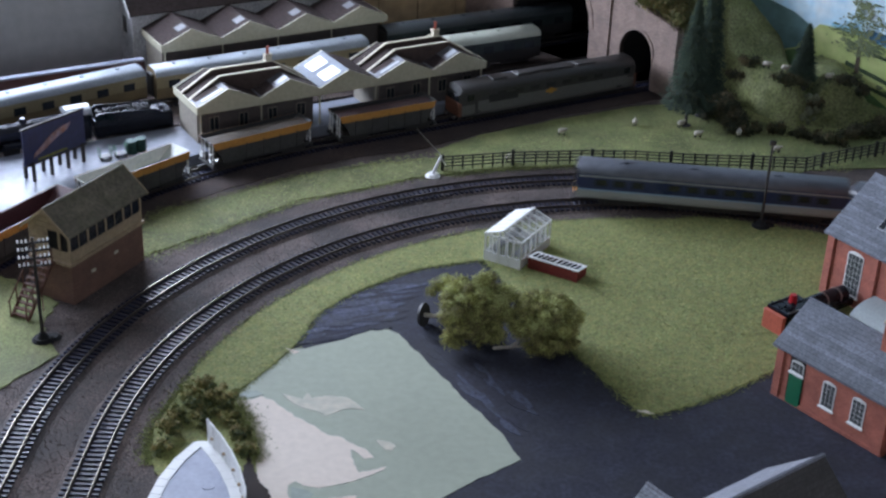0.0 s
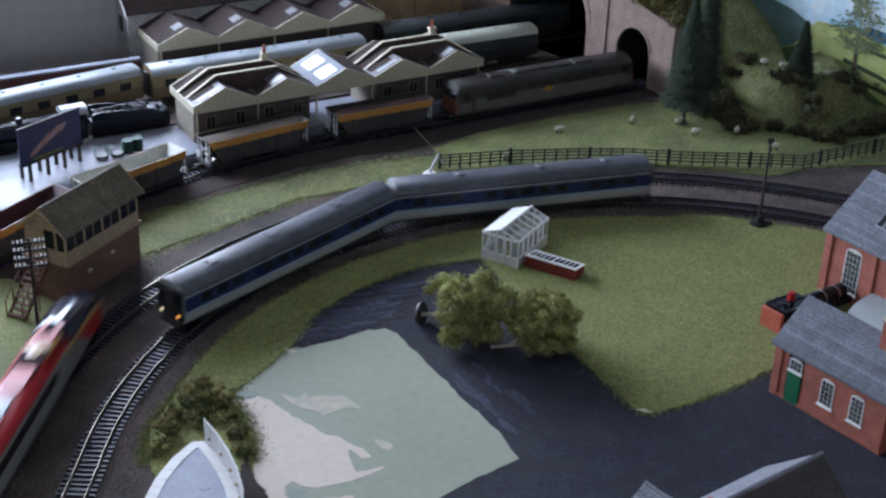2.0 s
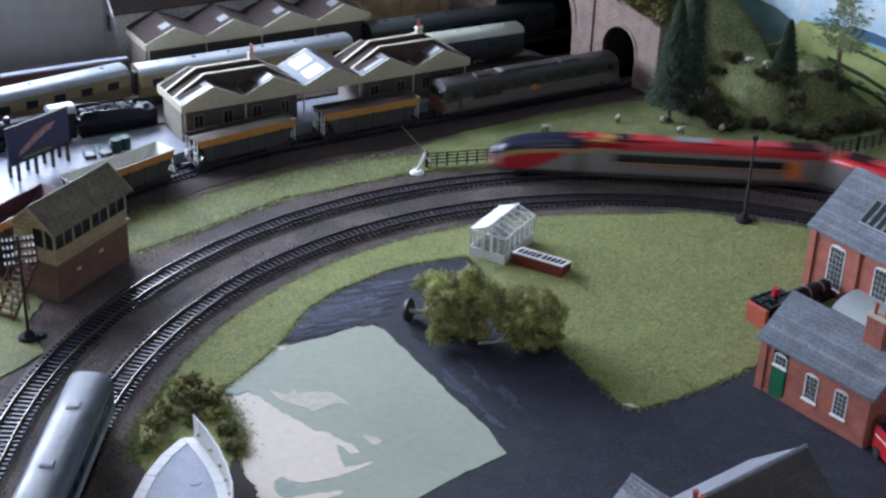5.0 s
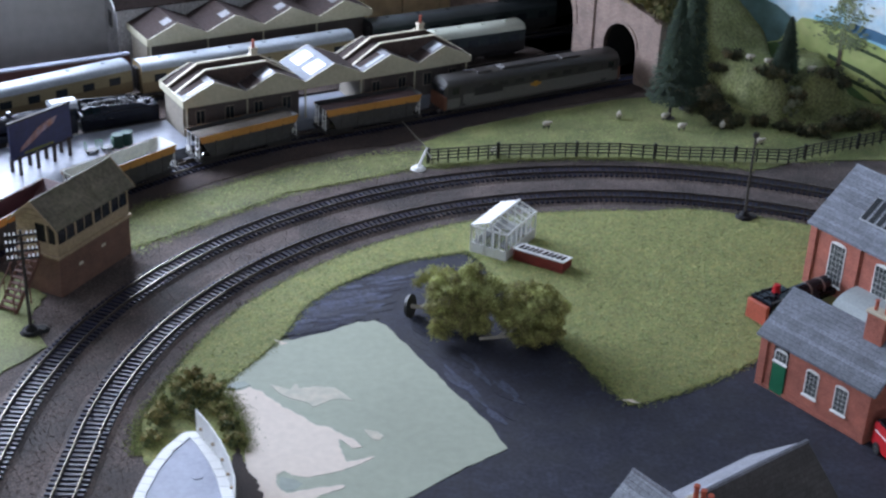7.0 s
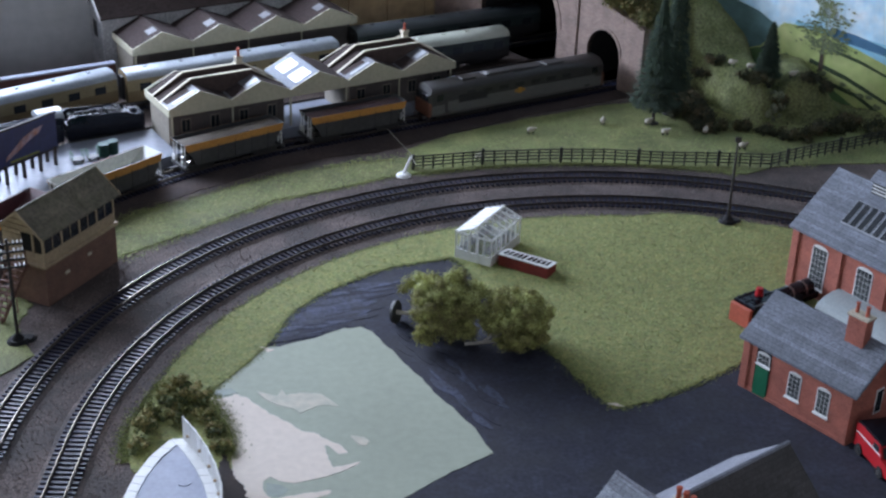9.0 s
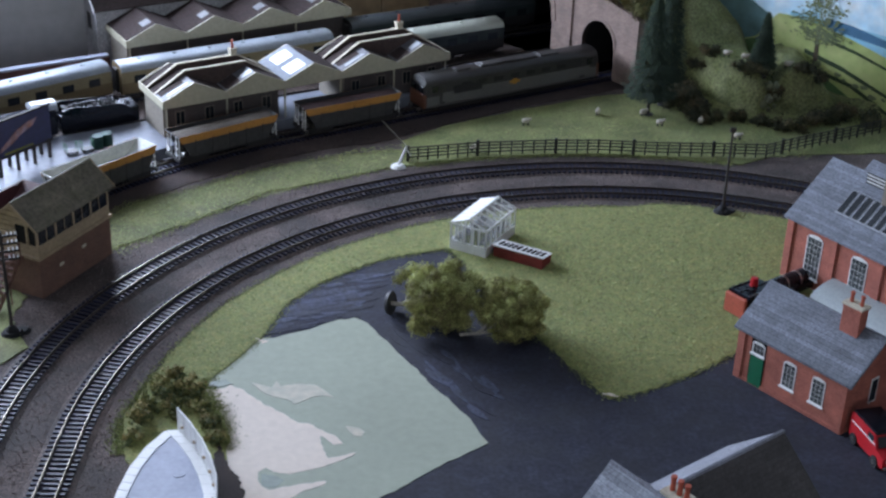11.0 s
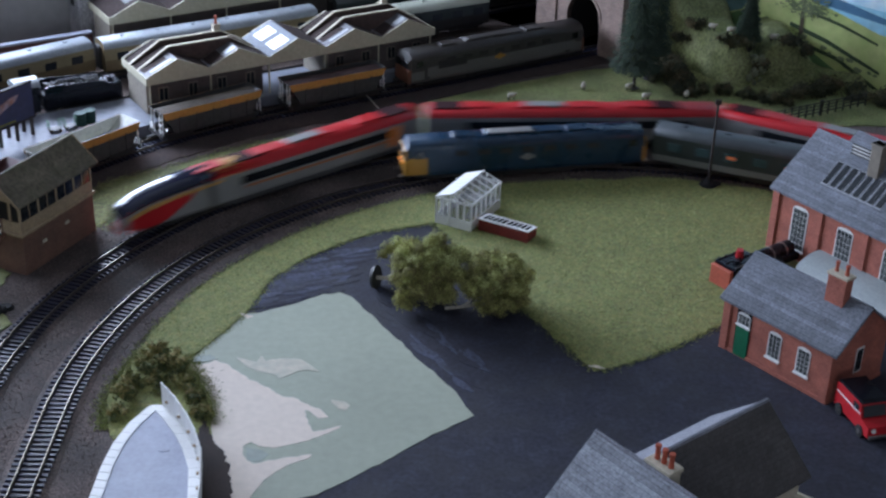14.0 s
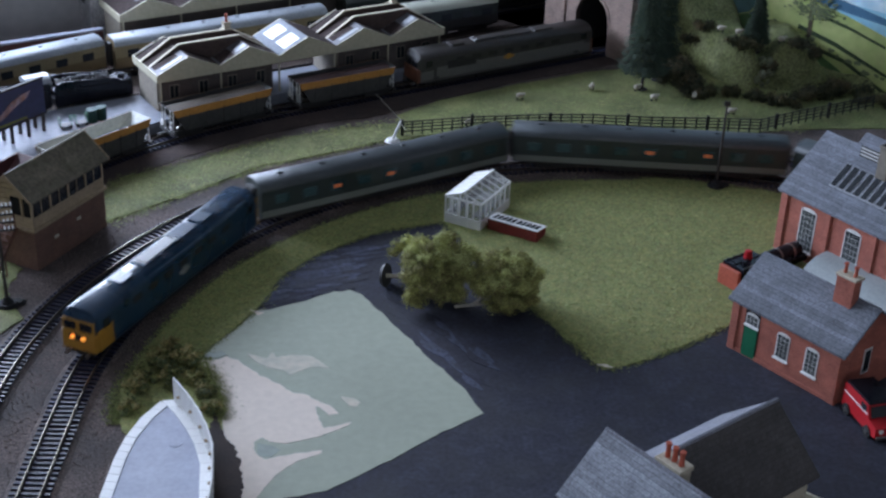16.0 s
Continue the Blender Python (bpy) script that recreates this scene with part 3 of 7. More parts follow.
def dmu_car(front):
    L, half, sill, eave, top = 288, 18.0, 14, 42, 52
    car, body = carriage("railcar", L, half, sill, eave, top, (DMUPALE, DMUBLUE), DMUROOF, "blue and pale grey diesel railcar with a ribbed grey roof", "train car", "two-car railcar train")
    ribs(car, L, half, eave, top, DMUROOF, 62)
    for y0, y1 in ((-half - 0.12, -half + 0.4), (half - 0.4, half + 0.12)):
        part("blue_band", Geo().box(-L / 2 + 1, L / 2 - 1, y0, y1, 25.2, 38.5), DMUBLUE, body, "deep blue band along the side")
        part("stripe", Geo().box(-L / 2 + 1, L / 2 - 1, y0 * 0.995, y1 * 1.0, 23.6, 25.0), DMUSTRIPE, body, "light blue line under the band")
        part("stripe", Geo().box(-L / 2 + 1, L / 2 - 1, y0 * 0.99, y1 * 0.99, 39.0, 40.6), DMUPALE, body, "pale line above the windows")
    windows(car, [x for x in spread(-118, 118, 13) if abs(abs(x) - 59) > 6], 13, 29.5, 37, half + 0.15, VDARK)
    for x in (-60, 60):
        windows(car, [x], 14, 25.4, 37.5, half + 0.13, DMUBLUE, "door")
    for x in (-70, 20, 95):
        part("roof_vent", Geo().box(x - 4, x + 4, -5, 5, top - 0.8, top + 1.4, 0, 0.5), DMUROOF, car)
    if front:
        e = L / 2
        part("cab_front", Geo().box(e - 0.8, e + 1.6, -half * 0.9, half * 0.9, sill + 1, 46, 0, 1.0), BLACK, car, "dark cab end")
        part("gangway_door", Geo().box(e + 1.0, e + 2.6, -5.5, 5.5, sill + 2, 44, 0, 0.5), DARK, car, "black gangway door in the cab end")
        for y in (-11, 11):
            part("windscreen", Geo().box(e + 1.2, e + 2.0, y - 4.3, y + 4.3, 31, 43, 0, 0.4), VDARK, car)
        for y in (-11, 11):
            part("headlight", Geo().tube((e + 1.6, y, 20), (e + 2.8, y, 20), 1.6, n=10), LAMP_WHITE if y < 0 else LAMP_AMBER, car, "small lit headlight")
        part("buffer_beam", Geo().box(e - 1, e + 2.5, -14, 14, 8, 13, 0, 0.5), DARK, car)
    return car


def red_car(end, rear=False):
    L, half, sill, eave, top = (376 if end else 336), 17.8, 13, 42, 51
    nose = 104 if end else 0
    car, body = carriage("express_car", L, half, sill, eave, top, (VSILVER, VSILVER), VRED, "silver express train car with a bright red roof" + (" and sloping nose" if end else ""), "train car", "red express train", nose, bogies=0.62)
    back = -L / 2 + 8
    stop = L / 2 - nose - 6 if end else L / 2 - 8
    for y0, y1 in ((-half - 0.14, -half + 0.4), (half - 0.4, half + 0.14)):
        part("window_band", Geo().box(back + 38, stop - 26, y0, y1, 28.5, 37.5, 0, 0.1), VDARK, body, "black glazed window band")
        part("skirt", Geo().box(back, stop, y0 * 0.94, y1 * 0.94, 9.5, 14.2), VSKIRT, body, "dark grey skirt")
    for x in (back + 14, back + 30) + (() if end else (stop - 12,)):
        windows(car, [x], 13 if end and x > back + 20 else 11, 17, 40 if end else 37.5, half + 0.1, VORANGE if rear and x > back + 20 else VSILVER, "door")
    for y0, y1 in ((-half - 0.1, -half + 0.4), (half - 0.4, half + 0.1)) if rear else ():
        part("orange_line", Geo().box(back + 36, stop - 30, y0, y1, 24.0, 26.6), VRUST, body, "orange-brown line under the windows")
    for x in spread(-L * 0.33, L * 0.22, 4):
        part("roof_pod", Geo().box(x - 17, x + 17, -9, 9, top - 1.5, top + 1.2, 0, 0.8), VRED, car)
    for x in (-L * 0.42, L * 0.30 if not end else L * 0.1):
        part("roof_well", Geo().box(x - 20, x + 20, -10.5, 10.5, top - 1.5, top + 0.5, 0, 0.3), VWELL, car, "dark well in the roof")
    part("roof_vent", Geo().box(-L * 0.1 - 22, -L * 0.1 + 22, -7, 7, top - 1, top + 1.8, 0, 0.7), VSILVER, car, "pale roof equipment")
    if end:
        e = L / 2
        def at(f, ky, kz):
            return [(e - nose + nose * f, y * half * ky, sill + (z - sill) * kz) for y, z in ((0.97, eave), (0.82, eave + 5.2), (0.5, eave + 8.6), (0, top + 0.7), (-0.5, eave + 8.6), (-0.82, eave + 5.2), (-0.97, eave))]
        part("yellow_collar", Geo().loft([at(-0.34, 1.01, 1.01) + [(e - nose * 1.34, 0, 30)], at(0.0, 1.01, 1.01) + [(e - nose, 0, 30)]]), VYELLOW, car, "pale yellow band round the roof behind the cab")
        shape = ((0.0, 1, 1), (0.2, 0.995, 0.985), (0.4, 0.98, 0.94), (0.58, 0.955, 0.90), (0.75, 0.90, 0.81), (0.88, 0.82, 0.69), (0.95, 0.73, 0.585), (1.0, 0.57, 0.45))
        rows = [at(f, ky * 1.03, kz * 1.03) + [(e - nose + nose * f, 0, 22)] for f, ky, kz in shape]
        part("windscreen", Geo().loft(rows), VSCREEN, car, "long dark blue sloping windscreen", smooth=True)
        part("nose_tip", Geo().loft([[(e - nose + nose * f, y * half * ky, sill + (z - sill) * kz) for y, z in ((-0.97, sill), (0.97, sill), (1.03, 24), (0.7, 33), (-0.7, 33), (-1.03, 24))] for f, ky, kz in ((0.93, 0.75, 0.42), (0.98, 0.64, 0.36), (1.015, 0.46, 0.28))]), VRED, car, "red nose tip")
        for k in (-1, 1):
            def strip(nm, rows3, mat, lb):
                part(nm, Geo().loft([[(e - nose + nose * f, k * (half * ky + d), z) for d, z in ((0.35, z0), (0.35, z1), (-1.2, z1), (-1.2, z0))] for f, ky, z0, z1 in rows3]), mat, car, lb)
            strip("red_flash", ((0.25, 0.995, 33, 36.5), (0.4, 0.988, 24, 36), (0.58, 0.962, 15, 33.5), (0.75, 0.91, 13, 30.5), (0.93, 0.77, 13, 24)), VRED, "red flank below the windscreen")
            strip("orange_edge", ((-0.1, 1.005, 38, 40), (0.25, 1.0, 36.5, 39.6), (0.4, 0.992, 36, 39), (0.58, 0.967, 33.5, 37), (0.75, 0.915, 30.5, 34.5), (0.93, 0.775, 24, 28)), VYELLOW, "yellow-orange line along the windscreen")
            part("headlight", Geo().box(e - 9, e - 4, k * 9 - 2, k * 9 + 2, 18, 20.5, 0, 0.5), LAMP_WHITE, car)
    return car


def diesel(name, L, livery, roof, lower, label, group, lit, cab=YELLOW, logo=None):
    half, sill, eave, top = 17.6, 12, 42, 51
    car, body = carriage(name, L, half, sill, eave, top, (lower, livery), roof, label, "locomotive", group, bogies=0.6, wheelbase=50)
    for k in (-1, 1):
        e = k * L / 2
        x0, x1 = sorted((e - k * 1.0, e + k * 4.5))
        part("cab_end", Geo().box(x0, x1, -half * 0.96, half * 0.96, sill, 31, 0, 1.4), cab, car, "yellow cab end")
        rows = [[(e + k * d, y * half * w, z) for y, z in ((-0.96, 30), (0.96, 30), (0.9, zt - 3), (0.5, zt), (-0.5, zt), (-0.9, zt - 3))] for d, w, zt in ((-1, 1.0, 50), (3.2, 0.94, 43))]
        part("cab_brow", Geo().loft(rows if k > 0 else rows[::-1]), livery, car)
        for y in (-8, 8):
            part("windscreen", Geo().box(*sorted((e + k * 2.2, e + k * 4.6)), y - 6.2, y + 6.2, 32, 40.5, 0, 0.5), VDARK, car)
        if lit:
            part("screen_surround", Geo().box(*sorted((e + k * 2.0, e + k * 4.2)), -half * 0.9, half * 0.9, 30, 41.5, 0, 0.6), cab, car, "yellow windscreen surround")
            if k > 0:
                windows(car, [e - k * 10], 21, 13.5, 33, half + 0.06, cab, "yellow_panel")
        if lit and k > 0:
            part("headcode_panel", Geo().box(e + 4.2, e + 4.9, -8.5, 8.5, 22.6, 28.4, 0, 0.3), DARK, car, "black headcode panel")
            for y in (-5.4, 5.4):
                part("headlight", Geo().box(e + 4.6, e + 5.6, y - 1.9, y + 1.9, 23.8, 27.2, 0, 0.4), LAMP_ON, car, "orange lit headcode lamp")
        part("buffer_beam", Geo().box(*sorted((e - k, e + k * 4)), -15, 15, 9, 13, 0, 0.5), DARK, car)
        for y in (-10, 10):
            part("buffer", Geo().tube((e + k * 3, y, 11), (e + k * 9, y, 11), 1.2, 2.2, 8), STEEL, car)
        windows(car, [e - k * 12], 9, 32, 40, half + 0.1, VDARK, "cab_window")
        windows(car, [e - k * 23], 8, 15, 40, half + 0.05, livery, "cab_door")
    for x in spread(-L * 0.28, L * 0.28, 7):
        windows(car, [x], 13, 33, 39, half + 0.05, DARK, "grille")
    for x, w in ((-60, 14), (-18, 22), (30, 16), (72, 10)):
        part("roof_hatch", Geo().box(x - w, x + w, -8, 8, top - 1, top + 1.3, 0, 0.6), roof, car)
    part("roof_grille", Geo().box(-8, 42, -6.5, 6.5, top + 0.3, top + 1.9, 0, 0.5), VSILVER if lit else roof, car, "pale roof grille")
    part("fuel_tank", Geo().box(-34, 34, -14, 14, 5.5, 13, 0, 1.5), DARK, car)
    if logo:
        for y in (-half - 0.3, half + 0.3):
            part("emblem", Geo().box(-8, 8, y - 0.2, y + 0.2, 26, 29.5).box(-3, 3, y - 0.25, y + 0.25, 24, 31.5), logo, car, "small painted emblem")
    return car


def coach(name, L, mats, roof, label, group, n=8, lit=0, half=17.5):
    sill, eave, top = 13, 42, 51.5
    car, body = carriage(name, L, half, sill, eave, top, mats, roof, label, "coach", group)
    for y0, y1 in ((-half - 0.1, -half + 0.4), (half - 0.4, half + 0.1)):
        part("waist_band", Geo().box(-L / 2 + 1, L / 2 - 1, y0, y1, 14 if mats[0] is mats[1] else 15, 21, 0), COACHGREY if mats[0] is mats[1] else mats[0], body, "paler line along the side")
    rnd = random.Random(n + lit)
    for i, x in enumerate(spread(-L * 0.42, L * 0.42, n)):
        windows(car, [x], 15, 27, 36.5, half + 0.05, TEAL if lit else PANE)
        if lit and (i * 5 + lit) % 7 in (1, 4):
            windows(car, [x], 9, 29.5, 33.5, half + 0.12, LIT, "lit_pane")
    for x in spread(-L * 0.4, L * 0.4, 6):
        part("roof_vent", Geo().box(x - 2.5, x + 2.5, -2, 2, top - 0.6, top + 1.6, 0, 0.5), roof, car)
    for k in (-1, 1):
        part("gangway", Geo().box(*sorted((k * L / 2 - k, k * (L / 2 + 3.5))), -7, 7, 14, 44, 0, 0.8), DARK, car, "black corridor connection")
    return car


# each train: cars with their centre's distance behind the train's front, and which way each faces
RAILCAR = [(dmu_car(True), 144, 1), (dmu_car(True), 144 + 295, -1)]
EXPRESS = [(red_car(True), 188, 1), (red_car(False), 376 + 4 + 168, 1), (red_car(False), 376 + 344 + 168, 1), (red_car(True, True), 376 + 688 + 188, -1)]
BLUELOCO = [(diesel("blue_diesel_locomotive", 262, RAILBLUE, RAILBLUE, RAILBLUE, "rail blue diesel locomotive with yellow ends and lit headcode lamps", "blue locomotive train", True, YELLOW, VSILVER), 136, 1)]
BLUELOCO += [(coach("passenger_coach", 300, (COACHGREEN, COACHGREEN), COACHROOF, "dark green passenger coach with some warm lit windows", "blue locomotive train", 9, k), 272 + 12 + 152 + i * 312, 1) for i, k in enumerate((2, 5, 1))]


def train_rows(cars, radius, way, keys, dt):
    """Rows for each car of a train: way is 1 anticlockwise, -1 clockwise; keys: (seconds, distance of the front)."""
    def front(t):
        for (t0, s0), (t1, s1) in zip(keys, keys[1:]):
            if t <= t1:
                break
        return s0 + (s1 - s0) * (t - t0) / (t1 - t0)

    for car, back, face in cars:
        rows, t = [], 0.0
        while t < 16.0 + 1e-6:
            s = front(t) - way * back
            (ax, ay), _ = along(s + way * 100, radius)
            (bx, by), _ = along(s - way * 100, radius)
            h = math.degrees(math.atan2(ay - by, ax - bx)) + (180 if face < 0 else 0)
            rows.append((t, mm((ax + bx) / 2, (ay + by) / 2, 0, 0, 0, h)))
            t = round(t + dt, 4)
        walk(car, rows)


def motions():
    train_rows(RAILCAR, R_IN, 1, [(0, 96), (1.5, 478), (4.0, 1095), (16, 1095 + 246 * 12)], 0.25)
    train_rows(EXPRESS, R_OUT, -1, [(0, 2015), (2.0, 699), (2.5, 361), (4.2, -749), (11.5, 852 - LAP_OUT), (12.0, 493 - LAP_OUT), (12.5, 150 - LAP_OUT), (14.5, -1177 - LAP_OUT), (16.0, -2179 - LAP_OUT)], 0.1)
    train_rows(BLUELOCO, R_IN, 1, [(0, -3056), (12.5, -106), (14.0, 240), (16.0, 720)], 0.25)

# ---- buildings ----
def arch_outline(x, w, z0, z1, n=6):
    """x, z outline of a window with a low curved head."""
    pts = [(x - w / 2, z0), (x + w / 2, z0), (x + w / 2, z1 - w * 0.22)]
    for i in range(1, n):
        a = math.pi * i / n
        pts.append((x + w / 2 * math.cos(a), z1 - w * 0.22 + w * 0.22 * math.sin(a)))
    return pts + [(x - w / 2, z1 - w * 0.22)]


PALEPANE = material("dusty_window_pane", (0.06, 0.068, 0.07), 0.3, vary=0.3, grain=300)


def sash_window(parent, x, w, z0, z1, y, cols=3, rows=4, name="window"):
    """A white arched window in a wall facing -y: frame, glazing bars, pane and sill."""
    win = part(name, Geo().side(arch_outline(x, w, z0, z1), y - 0.2, y + 0.6), WHITE, parent, "white arched sash window")
    cw, ch = (w - 1.8) / cols, (z1 - z0 - 2.0 - w * 0.12) / rows
    for i in range(cols):
        for j in range(rows):
            px, pz = x - w / 2 + 0.9 + cw * i, z0 + 1.0 + ch * j
            part("pane", Geo().box(px + 0.32, px + cw - 0.32, y - 0.45, y - 0.1, pz + 0.32, pz + ch - 0.32), PALEPANE, win)
    part("sill", Geo().box(x - w / 2 - 1, x + w / 2 + 1, y - 1.6, y + 0.4, z0 - 1.6, z0, 0, 0.2), WHITE, win)
    return win


def gable_roof(parent, x0, x1, y0, y1, eave, ridge, mat, over=4.0, thick=1.6, name="roof"):
    """Two slabs that meet at a ridge along x."""
    ym, k = (y0 + y1) / 2, (ridge - eave) / ((y1 - y0) / 2)
    drop = over * k
    roof = part(name, Geo().ends([(y0 - over, eave - drop), (ym, ridge), (ym, ridge + thick), (y0 - over, eave - drop + thick)], x0 - over, x1 + over)
                .ends([(ym, ridge), (y1 + over, eave - drop), (y1 + over, eave - drop + thick), (ym, ridge + thick)], x0 - over, x1 + over), mat, parent)
    part("ridge_tile", Geo().ends([(ym - 1.5, ridge + thick - 1.0), (ym + 1.5, ridge + thick - 1.0), (ym + 0.9, ridge + thick + 0.6), (ym - 0.9, ridge + thick + 0.6)], x0 - over, x1 + over), mat, roof)
    return roof


def slates(parent, x0, x1, y_eave, y_ridge, eave, ridge, mat, rows, w, thick=1.6):
    """Overlapping courses on a slope that faces -y, each one strip with a stepped lower edge."""
    rnd = random.Random(int(x1 * 7 + rows))
    for j in range(rows):
        a, b = j / rows, min((j + 1.15) / rows, 1.0)
        n = max(2, int((x1 - x0) / w))
        top, low, foot = [], [], []
        for i in range(n * 2):
            x = x0 + (x1 - x0) * ((i + 1) // 2) / n
            f = a - (0.05 / rows) * ((i // 2 + j) % 2) + rnd.uniform(-0.03, 0.03) / rows
            low.append((x, y_eave + (y_ridge - y_eave) * f, eave + (ridge - eave) * f + thick + 0.6))
            foot.append((x, low[-1][1], low[-1][2] - 0.9))
            top.append((x, y_eave + (y_ridge - y_eave) * b, eave + (ridge - eave) * b + thick + 0.1))
        k = len(low)
        g = Geo().add(low + top + foot, [(i, i + 1, k + i + 1, k + i) for i in range(k - 1)] + [(2 * k + i, 2 * k + i + 1, i + 1, i) for i in range(k - 1)])
        part("slate_course", g, mat, parent)


def chimney(parent, x, y, z0, z1, w, d, mat, pots=2, pot_mat=None):
    c = part("chimney", Geo().box(x - w / 2, x + w / 2, y - d / 2, y + d / 2, z0, z1, 0, 0.3).box(x - w / 2 - 0.9, x + w / 2 + 0.9, y - d / 2 - 0.9, y + d / 2 + 0.9, z1 - 2.5, z1, 0, 0.3), mat, parent)
    for px in spread(x - w * 0.28, x + w * 0.28, pots) if pots > 1 else [x] * pots:
        part("chimney_pot", Geo().tube((px, y, z1), (px, y, z1 + 9), 1.7, 1.35, 10).tube((px, y, z1 + 8), (px, y, z1 + 9.6), 1.9, 1.9, 10), pot_mat or RED, c, "red clay chimney pot")
    return c


SLATEPIECE = material("slate_strip", (0.155, 0.17, 0.20), 0.6, vary=0.35, grain=500, stain=60, random_piece=0.25)
TERRACOTTA = material("terracotta", (0.42, 0.09, 0.05), 0.6, vary=0.15)
STONECREAM = material("cream_stone", (0.52, 0.47, 0.36), 0.8, vary=0.15)


def cottage():
    L, W, E, RZ = 114, 74, 51, 80
    h = thing("brick_cottage", mm(278, 1042, 0, 0, 0, -51), "small red brick railway office with grey slate roof and green door", "house")
    wall = part("wall", Geo().ends([(0, 0), (W, 0), (W, E), (W / 2, RZ), (0, E)], 0, L), BRICK, h, "red brick walls")
    part("plinth", Geo().box(-0.8, L + 0.8, -0.8, W + 0.8, 0, 3.5, 0, 0.2), BRICK, h)
    for x in (3, L - 4):
        part("pilaster", Geo().box(x - 3.5, x + 4, -1.3, 0.2, 0, E - 3, 0, 0.2), BRICK, h)
    gable_roof(h, 0, L, 0, W, E, RZ, SLATE)
    slates(h, -4, L + 4, -4, W / 2, E - 3.1, RZ, SLATEPIECE, 12, 4.6)
    # flat black panel: shade of a door recess painted on the wall
    part("recess", Geo().box(14, 30, -0.25, 0.4, 0, 45), BLACK, h, "black panel painted as the shaded door recess")
    part("door", Geo().side([(15, 1), (29, 1), (29, 30), (15, 30)], -0.9, -0.2), GREENDOOR, h, "green painted door")
    sash_window(h, 22, 13.5, 31.5, 44, -0.2, 3, 2, "fanlight")
    for x in (56, 86):
        sash_window(h, x, 13.5, 15.5, 41, -0.2, 3, 5)
    stack = chimney(h, L - 27, W / 2 - 5, RZ - 14, RZ + 21, 18, 10, BRICK, 2, TERRACOTTA)
    part("cap_stone", Geo().box(L - 37.2, L - 16.8, W / 2 - 11.2, W / 2 + 1.2, RZ + 19.4, RZ + 21.6, 0, 0.3), STONECREAM, stack, "cream cap stone")
    part("bargeboard", Geo().ends([(-4, E - 3.4), (W / 2, RZ - 0.3), (W + 4, E - 3.4), (W + 4, E - 1.6), (W / 2, RZ + 1.7), (-4, E - 1.6)], L + 4.1, L + 5), SLATE, h)
    sw = part("gable_window", Geo().box(L, L + 0.4, W / 2 - 5, W / 2 + 5, 18, 42), WHITE, h)
    part("pane", Geo().box(L + 0.3, L + 0.6, W / 2 - 4, W / 2 + 4, 19.5, 40.5), PANE, sw)
    return h


def engine_shed():
    L, W, E, RZ = 230, 112, 68, 112
    h = thing("engine_shed", mm(361, 1233, 0, 0, 0, -54), "large red brick engine shed with slate roof, skylight and vent", "shed")
    part("wall", Geo().ends([(0, 0), (W, 0), (W, E), (W / 2, RZ), (0, E)], 0, L), BRICK, h, "red brick walls")
    for i in range(5):
        x = 2 + i * 54
        part("pilaster", Geo().box(x - 4, x + 4, -2, 0.2, 0, E - 2, 0, 0.2), BRICK, h)
    for i in range(4):
        sash_window(h, 33 + i * 54, 19, 12, 58, -0.2, 4, 7)
    gable_roof(h, 0, L, 0, W, E, RZ, SLATE, 5)
    slates(h, -5, L + 5, -5, W / 2, E - 3.9, RZ, SLATEPIECE, 19, 5.2)
    # skylight set in the near slope
    k = (RZ - E) / (W / 2)
    for i in range(8):
        y0, y1 = 15, 38
        x = 38 + i * 9
        sk = part("skylight", Geo().add([(x, y0, E + k * y0 + 2.1), (x + 8, y0, E + k * y0 + 2.1), (x + 8, y1, E + k * y1 + 2.1), (x, y1, E + k * y1 + 2.1), (x, y0, E + k * y0), (x + 8, y0, E + k * y0), (x + 8, y1, E + k * y1), (x, y1, E + k * y1)],
                                        [(0, 1, 2, 3), (4, 5, 1, 0), (5, 6, 2, 1), (6, 7, 3, 2), (7, 4, 0, 3)]), SKYDULL, h, "roof light with dark panes")
        part("pane", Geo().add([(x + 1, y0 + 1.2, E + k * y0 + 3.3), (x + 7.2, y0 + 1.2, E + k * y0 + 3.3), (x + 7.2, y1 - 1, E + k * y1 + 1.8), (x + 1, y1 - 1, E + k * y1 + 1.8)], [(0, 1, 2, 3)]), PANE, sk)
    # ridge ventilator
    v = part("ridge_vent", Geo().box(44, 74, W / 2 - 8, W / 2 + 8, RZ - 8, RZ + 9, 0, 0.3), WHITE, h, "louvred ridge ventilator")
    for j in range(4):
        part("louvre", Geo().box(43.4, 74.6, W / 2 - 8.8, W / 2 - 7.6, RZ - 5 + j * 3.4, RZ - 3.4 + j * 3.4), GREY, v)
    part("vent_roof", Geo().ends([(W / 2 - 11, RZ + 8), (W / 2 + 11, RZ + 8), (W / 2, RZ + 17)], 41, 77), SLATE, v)
    chimney(h, 79, W / 2 - 15, RZ - 20, RZ + 20, 12, 10, TAUPE, 0)
    # curved canopy roof between shed and office
    g = Geo()
    pts = [(-34 + 30 * (1 - math.cos(a)), 10 + 15 * math.sin(a)) for a in spread(0.25, math.pi / 2 + 0.5, 9)]
    ring = pts + [(y, z - 1.4) for y, z in reversed(pts)]
    part("lean_to_roof", g.ends([(y, z) for y, z in ring], 62, 190), material("pale_lead_roof", (0.31, 0.345, 0.345), 0.5, vary=0.1), h, "pale curved lean-to roof")
    part("lean_to_wall", Geo().box(70, 188, -30, -28.5, 0, 14), BRICK, h)
    return h


